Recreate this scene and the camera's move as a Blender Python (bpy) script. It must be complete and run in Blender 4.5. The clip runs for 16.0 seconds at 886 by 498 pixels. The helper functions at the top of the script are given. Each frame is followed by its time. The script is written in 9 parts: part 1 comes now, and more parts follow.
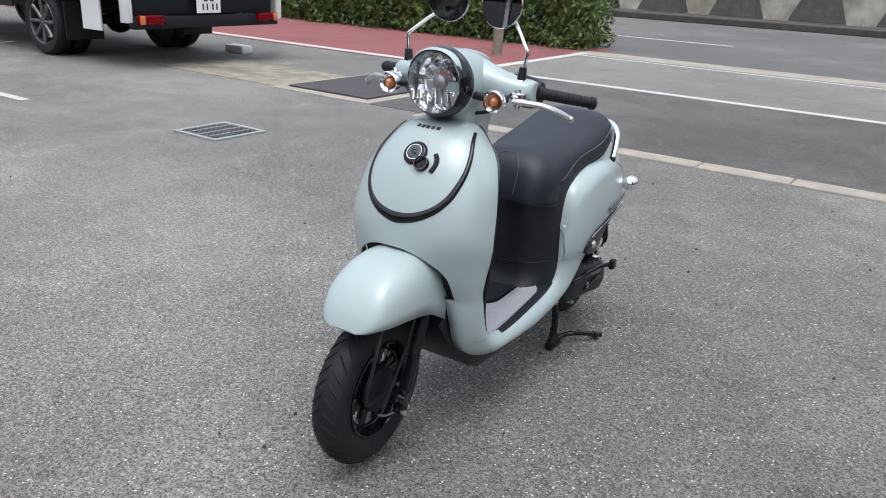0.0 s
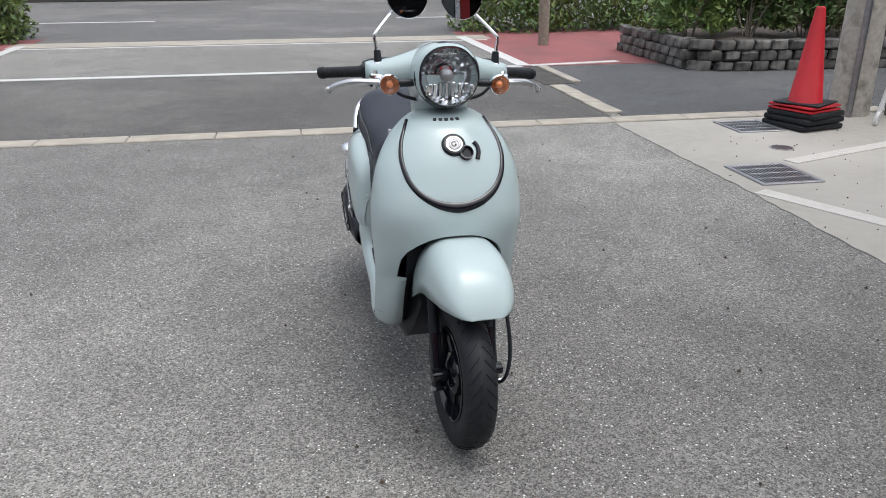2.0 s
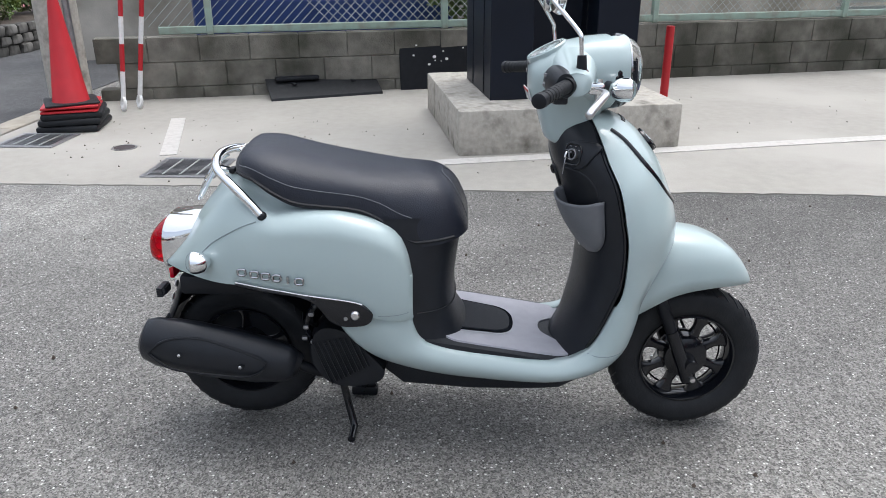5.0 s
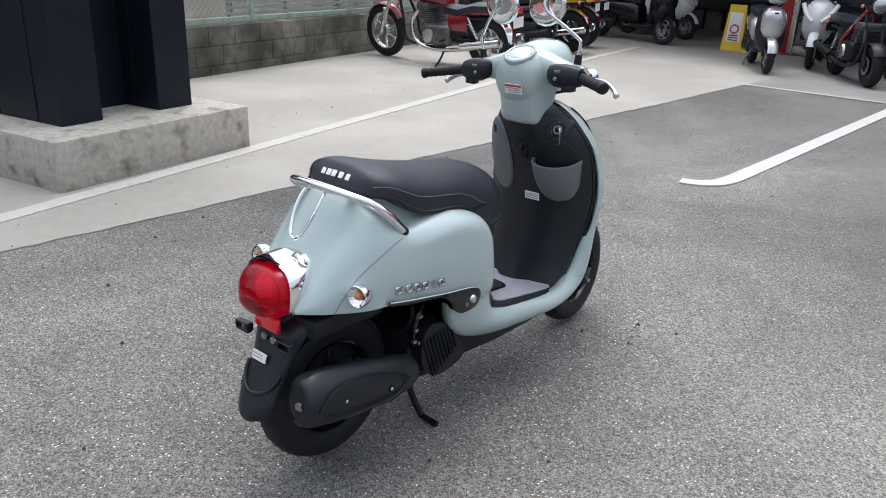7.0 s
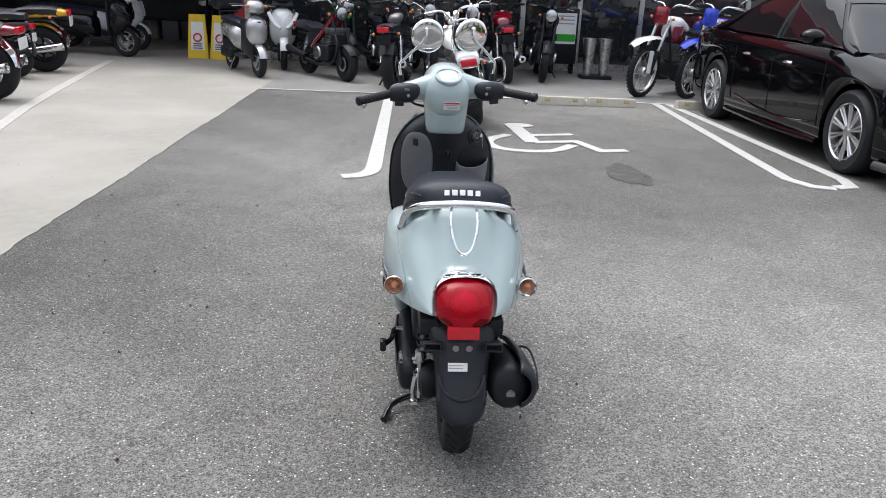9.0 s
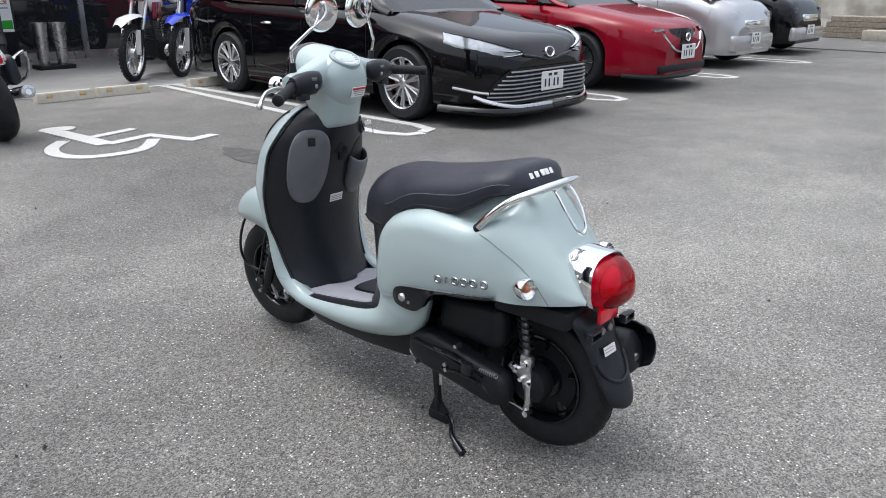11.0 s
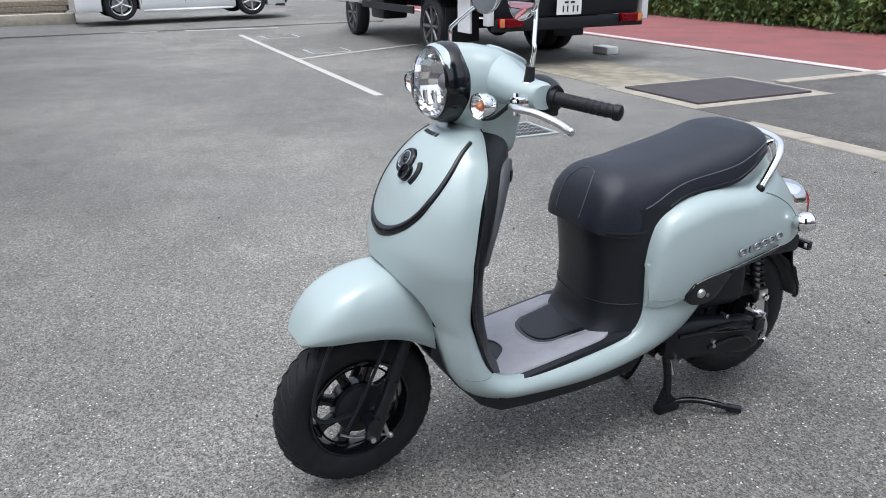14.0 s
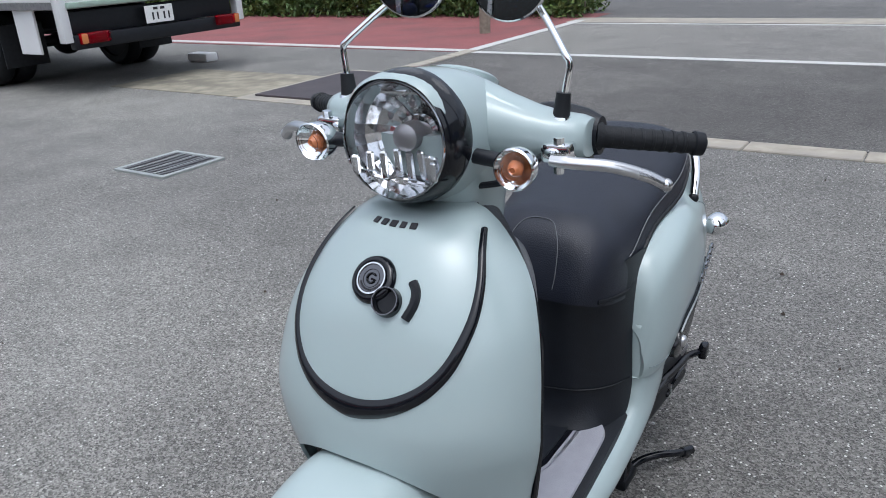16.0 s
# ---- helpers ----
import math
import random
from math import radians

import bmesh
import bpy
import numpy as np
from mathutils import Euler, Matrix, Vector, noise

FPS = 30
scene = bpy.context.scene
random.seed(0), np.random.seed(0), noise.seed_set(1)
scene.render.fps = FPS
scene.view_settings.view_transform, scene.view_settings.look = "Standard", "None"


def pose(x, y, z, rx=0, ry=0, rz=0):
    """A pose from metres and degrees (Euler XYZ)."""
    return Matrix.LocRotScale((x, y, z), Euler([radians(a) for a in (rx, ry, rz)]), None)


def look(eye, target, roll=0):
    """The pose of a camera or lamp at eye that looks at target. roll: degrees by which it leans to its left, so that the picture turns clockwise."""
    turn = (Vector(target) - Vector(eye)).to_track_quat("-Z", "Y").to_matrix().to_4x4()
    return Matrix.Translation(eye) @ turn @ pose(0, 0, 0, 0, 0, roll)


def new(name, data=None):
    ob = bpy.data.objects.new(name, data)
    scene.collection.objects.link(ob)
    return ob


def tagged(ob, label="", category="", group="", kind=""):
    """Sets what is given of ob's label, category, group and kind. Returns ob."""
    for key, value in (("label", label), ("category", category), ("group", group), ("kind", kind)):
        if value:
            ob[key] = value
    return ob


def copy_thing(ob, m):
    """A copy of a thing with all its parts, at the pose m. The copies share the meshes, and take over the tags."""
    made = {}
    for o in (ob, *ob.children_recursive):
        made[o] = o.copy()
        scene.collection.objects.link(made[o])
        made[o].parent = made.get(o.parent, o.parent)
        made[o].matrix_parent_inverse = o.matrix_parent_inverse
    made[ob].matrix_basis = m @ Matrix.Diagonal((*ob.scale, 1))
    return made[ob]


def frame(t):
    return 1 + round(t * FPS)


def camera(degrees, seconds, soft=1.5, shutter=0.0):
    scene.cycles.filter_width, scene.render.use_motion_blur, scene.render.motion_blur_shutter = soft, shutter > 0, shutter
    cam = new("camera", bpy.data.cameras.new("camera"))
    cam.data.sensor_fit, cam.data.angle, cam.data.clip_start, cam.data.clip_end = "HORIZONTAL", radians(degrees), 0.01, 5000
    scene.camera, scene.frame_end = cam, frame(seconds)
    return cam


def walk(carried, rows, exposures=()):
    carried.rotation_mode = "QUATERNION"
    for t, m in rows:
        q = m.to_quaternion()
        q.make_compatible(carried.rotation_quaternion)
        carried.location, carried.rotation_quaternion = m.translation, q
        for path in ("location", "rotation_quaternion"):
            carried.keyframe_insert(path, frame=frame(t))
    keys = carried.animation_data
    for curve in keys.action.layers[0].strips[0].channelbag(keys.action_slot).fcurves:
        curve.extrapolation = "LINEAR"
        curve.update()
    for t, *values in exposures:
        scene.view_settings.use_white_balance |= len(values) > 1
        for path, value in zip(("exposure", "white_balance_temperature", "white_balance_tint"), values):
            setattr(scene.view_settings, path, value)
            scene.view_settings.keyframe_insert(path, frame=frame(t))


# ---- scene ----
cam = camera(60.3, 16.0, soft=0.9)
PATH = [
    (0, (-0.015, 0.069, 1.188), (-1.066, 1.623, 0.494), 2.9),
    (0.5, (-0.285, -0.185, 1.194), (-1.024, 1.54, 0.502), 2.2),
    (1, (-0.626, -0.34, 1.201), (-1.02, 1.493, 0.503), 1.3),
    (1.5, (-1.037, -0.369, 1.2), (-1.065, 1.5, 0.49), 0.7),
    (2, (-1.44, -0.342, 1.217), (-1.098, 1.492, 0.495), -0.1),
    (2.5, (-1.835, -0.118, 1.219), (-1.124, 1.604, 0.492), -1.0),
    (3, (-2.214, 0.166, 1.227), (-1.156, 1.692, 0.484), -1.7),
    (3.5, (-2.49, 0.578, 1.21), (-1.133, 1.839, 0.457), -2.2),
    (3.7, (-2.588, 0.742, 1.211), (-1.131, 1.883, 0.452), -2.3),
    (5.8, (-2.869, 2.595, 1.198), (-1.094, 2.031, 0.467), 1.0),
    (6, (-2.827, 2.782, 1.19), (-1.109, 2.063, 0.46), 1.2),
    (6.5, (-2.68, 3.206, 1.204), (-1.166, 2.116, 0.483), 1.9),
    (7, (-2.427, 3.565, 1.224), (-1.19, 2.163, 0.514), 2.3),
    (7.5, (-2.169, 3.896, 1.255), (-1.255, 2.258, 0.562), 2.3),
    (8, (-1.793, 4.11, 1.254), (-1.214, 2.318, 0.581), 2.4),
    (8.5, (-1.382, 4.356, 1.268), (-1.142, 2.482, 0.612), 2.5),
    (9, (-0.945, 4.408, 1.251), (-1.045, 2.515, 0.613), 2.6),
    (9.5, (-0.512, 4.387, 1.238), (-0.968, 2.545, 0.607), 2.5),
    (10, (-0.134, 4.229, 1.213), (-0.944, 2.513, 0.582), 2.0),
    (10.2, (-0.011, 4.11, 1.21), (-0.954, 2.464, 0.575), 1.6),
    (12.3, (0.703, 2.369, 1.143), (-1.113, 1.875, 0.466), -0.9),
    (12.5, (0.706, 2.19, 1.15), (-1.146, 1.849, 0.477), -0.9),
    (13, (0.752, 1.713, 1.186), (-1.13, 1.761, 0.513), -0.9),
    (13.5, (0.612, 1.299, 1.177), (-1.218, 1.716, 0.488), -0.8),
    (14, (0.422, 0.923, 1.17), (-1.293, 1.671, 0.463), -0.9),
    (14.5, (0.175, 0.668, 1.147), (-1.37, 1.704, 0.41), -0.9),
    (15, (-0.122, 0.542, 1.091), (-1.476, 1.811, 0.346), -1.6),
    (15.5, (-0.362, 0.597, 1.102), (-1.537, 2.042, 0.374), -2.5),
    (16, (-0.51, 0.835, 1.15), (-1.566, 2.363, 0.408), -3.3),
]
LIGHT = [(0, 0.62, 6750, 9), (1.5, 0.58, 6850, 9), (3, 0.72, 6750, 9), (6, 0.9, 6700, 9), (7.5, 0.75, 6750, 9), (9.5, 0.85, 6850, 9), (12.5, 0.8, 6650, 9), (14.5, 0.62, 6600, 9), (16, 0.38, 6400, 9)]
walk(cam, [(t, look(eye, target, roll)) for t, eye, target, roll in PATH], LIGHT)

# ---- world and light: a bright overcast noon ----
world = bpy.data.worlds.new("overcast_sky")
scene.world = world
world.use_nodes = True
wn = world.node_tree
wn.nodes.clear()
sky = wn.nodes.new("ShaderNodeTexSky")
sky.sky_type = "NISHITA"
sky.sun_disc = False
sky.sun_elevation, sky.sun_rotation = radians(74), radians(140)
sky.air_density, sky.dust_density, sky.ozone_density = 1.0, 6.0, 1.0
grey = wn.nodes.new("ShaderNodeHueSaturation")
grey.inputs["Saturation"].default_value = 0.45
bg = wn.nodes.new("ShaderNodeBackground")
bg.inputs["Strength"].default_value = 0.15
wout = wn.nodes.new("ShaderNodeOutputWorld")
wn.links.new(sky.outputs["Color"], grey.inputs["Color"])
cloud = wn.nodes.new("ShaderNodeVectorMath")
cloud.operation = "MULTIPLY"
cloud.inputs[1].default_value = (0.92, 0.985, 1.09)
wn.links.new(grey.outputs["Color"], cloud.inputs[0])
wn.links.new(cloud.outputs["Vector"], bg.inputs["Color"])
wn.links.new(bg.outputs["Background"], wout.inputs["Surface"])
sun = new("sun", bpy.data.lights.new("sun", "SUN"))
sun.data.energy, sun.data.angle, sun.data.color = 0.6, radians(140), (0.97, 0.99, 1.0)
sun.matrix_world = look((1.5, -2, 14), (0, 0, 0))
# ---- materials ----
def mat(name, color, rough=0.5, metal=0.0, spread=0.0, scale=8.0, bump=0.0, bump_scale=60.0, coat=0.0, second=None, second_scale=2.0, second_lo=0.45, second_hi=0.65, rough_spread=0.0, pick=0.0, emit=0.0, alpha=1.0, trans=0.0, ior=1.5, world=False, spec=0.5):
    """A principled material: base colour with fine grain, large stains, relief and an optional per-piece variation."""
    m = bpy.data.materials.new(name)
    m.use_nodes = True
    nt = m.node_tree
    N, L = nt.nodes, nt.links
    b = N["Principled BSDF"]
    col = (*color, 1.0)
    b.inputs["Base Color"].default_value = col
    b.inputs["Roughness"].default_value = rough
    b.inputs["Metallic"].default_value = metal
    b.inputs["Coat Weight"].default_value = coat
    b.inputs["Coat Roughness"].default_value = 0.04
    b.inputs["IOR"].default_value = ior
    b.inputs["Specular IOR Level"].default_value = spec
    if trans:
        b.inputs["Transmission Weight"].default_value = trans
    if emit:
        b.inputs["Emission Color"].default_value = col
        b.inputs["Emission Strength"].default_value = emit
    spot = N.new("ShaderNodeNewGeometry").outputs["Position"] if world else N.new("ShaderNodeTexCoord").outputs["Object"]
    last = None
    if spread:
        n1 = N.new("ShaderNodeTexNoise")
        n1.inputs["Scale"].default_value, n1.inputs["Detail"].default_value = scale, 6.0
        L.new(spot, n1.inputs["Vector"])
        ramp = N.new("ShaderNodeMapRange")
        ramp.inputs["From Min"].default_value, ramp.inputs["From Max"].default_value = 0.25, 0.75
        ramp.inputs["To Min"].default_value, ramp.inputs["To Max"].default_value = 1 - spread, 1 + spread
        L.new(n1.outputs["Fac"], ramp.inputs["Value"])
        mul = N.new("ShaderNodeVectorMath")
        mul.operation = "SCALE"
        mul.inputs[0].default_value = color
        L.new(ramp.outputs["Result"], mul.inputs["Scale"])
        last = mul.outputs["Vector"]
    if second:
        n2 = N.new("ShaderNodeTexNoise")
        n2.inputs["Scale"].default_value, n2.inputs["Detail"].default_value = second_scale, 5.0
        L.new(spot, n2.inputs["Vector"])
        r2 = N.new("ShaderNodeMapRange")
        r2.inputs["From Min"].default_value, r2.inputs["From Max"].default_value = second_lo, second_hi
        L.new(n2.outputs["Fac"], r2.inputs["Value"])
        mx = N.new("ShaderNodeMix")
        mx.data_type = "RGBA"
        L.new(r2.outputs["Result"], mx.inputs["Factor"])
        if last:
            L.new(last, mx.inputs[6])
        else:
            mx.inputs[6].default_value = col
        mx.inputs[7].default_value = (*second, 1.0)
        last = mx.outputs[2]
    if pick:
        info = N.new("ShaderNodeObjectInfo")
        r3 = N.new("ShaderNodeMapRange")
        r3.inputs["To Min"].default_value, r3.inputs["To Max"].default_value = 1 - pick, 1 + pick
        L.new(info.outputs["Random"], r3.inputs["Value"])
        sc = N.new("ShaderNodeVectorMath")
        sc.operation = "SCALE"
        if last:
            L.new(last, sc.inputs[0])
        else:
            sc.inputs[0].default_value = color
        L.new(r3.outputs["Result"], sc.inputs["Scale"])
        last = sc.outputs["Vector"]
    if last:
        L.new(last, b.inputs["Base Color"])
    if rough_spread:
        n4 = N.new("ShaderNodeTexNoise")
        n4.inputs["Scale"].default_value, n4.inputs["Detail"].default_value = 5.0, 4.0
        L.new(spot, n4.inputs["Vector"])
        r4 = N.new("ShaderNodeMapRange")
        r4.inputs["To Min"].default_value, r4.inputs["To Max"].default_value = max(0.02, rough - rough_spread), rough + rough_spread
        L.new(n4.outputs["Fac"], r4.inputs["Value"])
        L.new(r4.outputs["Result"], b.inputs["Roughness"])
    if bump:
        n3 = N.new("ShaderNodeTexNoise")
        n3.inputs["Scale"].default_value, n3.inputs["Detail"].default_value = bump_scale, 5.0
        L.new(spot, n3.inputs["Vector"])
        bp = N.new("ShaderNodeBump")
        bp.inputs["Strength"].default_value, bp.inputs["Distance"].default_value = bump, 0.005
        L.new(n3.outputs["Fac"], bp.inputs["Height"])
        L.new(bp.outputs["Normal"], b.inputs["Normal"])
    return m


def asphalt(name, dark, light, speck, speck_size=230.0, stain=(0.46, 0.62), stain_scale=0.35, dust=(0.30, 0.295, 0.28), dusty=0.5, band=0.0):
    """Asphalt: pale and dark chips in a grey binder, worn and dusty patches, stone relief."""
    m = bpy.data.materials.new(name)
    m.use_nodes = True
    nt = m.node_tree
    N, L = nt.nodes, nt.links
    b = N["Principled BSDF"]
    b.inputs["Roughness"].default_value = 0.85
    tc = N.new("ShaderNodeTexCoord")

    def noise(scale, detail, rough):
        n = N.new("ShaderNodeTexNoise")
        n.inputs["Scale"].default_value, n.inputs["Detail"].default_value, n.inputs["Roughness"].default_value = scale, detail, rough
        L.new(tc.outputs["Object"], n.inputs["Vector"])
        return n.outputs["Fac"]

    def remap(value, f0, f1, t0=0.0, t1=1.0):
        r = N.new("ShaderNodeMapRange")
        r.inputs["From Min"].default_value, r.inputs["From Max"].default_value = f0, f1
        r.inputs["To Min"].default_value, r.inputs["To Max"].default_value = t0, t1
        L.new(value, r.inputs["Value"])
        return r.outputs["Result"]

    def blend(fac, c0, c1):
        x = N.new("ShaderNodeMix")
        x.data_type = "RGBA"
        L.new(fac, x.inputs["Factor"])
        for c, i in ((c0, 6), (c1, 7)):
            if isinstance(c, tuple):
                x.inputs[i].default_value = (*c, 1)
            else:
                L.new(c, x.inputs[i])
        return x.outputs[2]

    def scaled(vec, fac):
        x = N.new("ShaderNodeVectorMath")
        x.operation = "SCALE"
        L.new(vec, x.inputs[0])
        L.new(fac, x.inputs["Scale"])
        return x.outputs["Vector"]

    col = blend(remap(noise(stain_scale, 6.0, 0.6), *stain), dark, light)
    col = scaled(col, remap(noise(3.1, 6.0, 0.65), 0.3, 0.7, 0.84, 1.16))
    vor = N.new("ShaderNodeTexVoronoi")
    vor.inputs["Scale"].default_value = speck_size
    L.new(tc.outputs["Object"], vor.inputs["Vector"])
    sep = N.new("ShaderNodeSeparateColor")
    L.new(vor.outputs["Color"], sep.inputs["Color"])
    col = scaled(col, remap(sep.outputs[0], 0.0, 1.0, 0.36, 1.64))
    col = scaled(col, remap(noise(58.0, 3.0, 0.75), 0.32, 0.68, 0.70, 1.30))
    chips = N.new("ShaderNodeTexVoronoi")
    chips.inputs["Scale"].default_value = 75.0
    L.new(tc.outputs["Object"], chips.inputs["Vector"])
    pick = N.new("ShaderNodeSeparateColor")
    L.new(chips.outputs["Color"], pick.inputs["Color"])
    spot = N.new("ShaderNodeMath")
    spot.operation = "MULTIPLY"
    L.new(remap(chips.outputs["Distance"], 0.20, 0.25, 1.0, 0.0), spot.inputs[0])
    L.new(remap(pick.outputs[0], 0.58, 0.96, 0.0, 1.0), spot.inputs[1])
    col = blend(spot.outputs["Value"], col, speck)
    film = N.new("ShaderNodeMath")
    film.operation = "MULTIPLY"
    L.new(remap(noise(0.22, 7.0, 0.62), 0.56, 0.74, 0.0, dusty), film.inputs[0])
    L.new(remap(noise(14.0, 5.0, 0.7), 0.3, 0.7, 0.5, 1.0), film.inputs[1])
    col = blend(film.outputs["Value"], col, dust)
    if band:
        xyz = N.new("ShaderNodeSeparateXYZ")
        L.new(tc.outputs["Object"], xyz.inputs["Vector"])
        wob = N.new("ShaderNodeMath")
        L.new(xyz.outputs["X"], wob.inputs[0])
        L.new(remap(noise(0.9, 6.0, 0.6), 0.3, 0.7, -0.7, 0.7), wob.inputs[1])
        def both(p, q):
            x = N.new("ShaderNodeMath")
            x.operation = "MULTIPLY"
            L.new(p, x.inputs[0])
            L.new(q, x.inputs[1])
            return x.outputs["Value"]
        # tone by place: darker by the apron and south-west, paler north-east
        south = remap(xyz.outputs["Y"], 1.4, 3.0, 1.0, 0.0)
        col = scaled(col, remap(both(remap(wob.outputs["Value"], -0.7, 0.8), south), 0.0, 1.0, 1.0, 1.0 - band))
        southwest = both(remap(wob.outputs["Value"], -0.5, -2.0), remap(xyz.outputs["Y"], 1.8, 0.2))
        col = scaled(col, remap(both(southwest, remap(xyz.outputs["Y"], -4.5, -2.0)), 0.0, 1.0, 1.0, 0.74))
        north = both(remap(wob.outputs["Value"], -0.6, 0.6), remap(xyz.outputs["Y"], 1.8, 3.2))
        col = scaled(col, remap(north, 0.0, 1.0, 1.0, 1.22))
    L.new(col, b.inputs["Base Color"])
    bp = N.new("ShaderNodeBump")
    bp.inputs["Strength"].default_value, bp.inputs["Distance"].default_value = 0.6, 0.0045
    L.new(vor.outputs["Distance"], bp.inputs["Height"])
    L.new(bp.outputs["Normal"], b.inputs["Normal"])
    return m


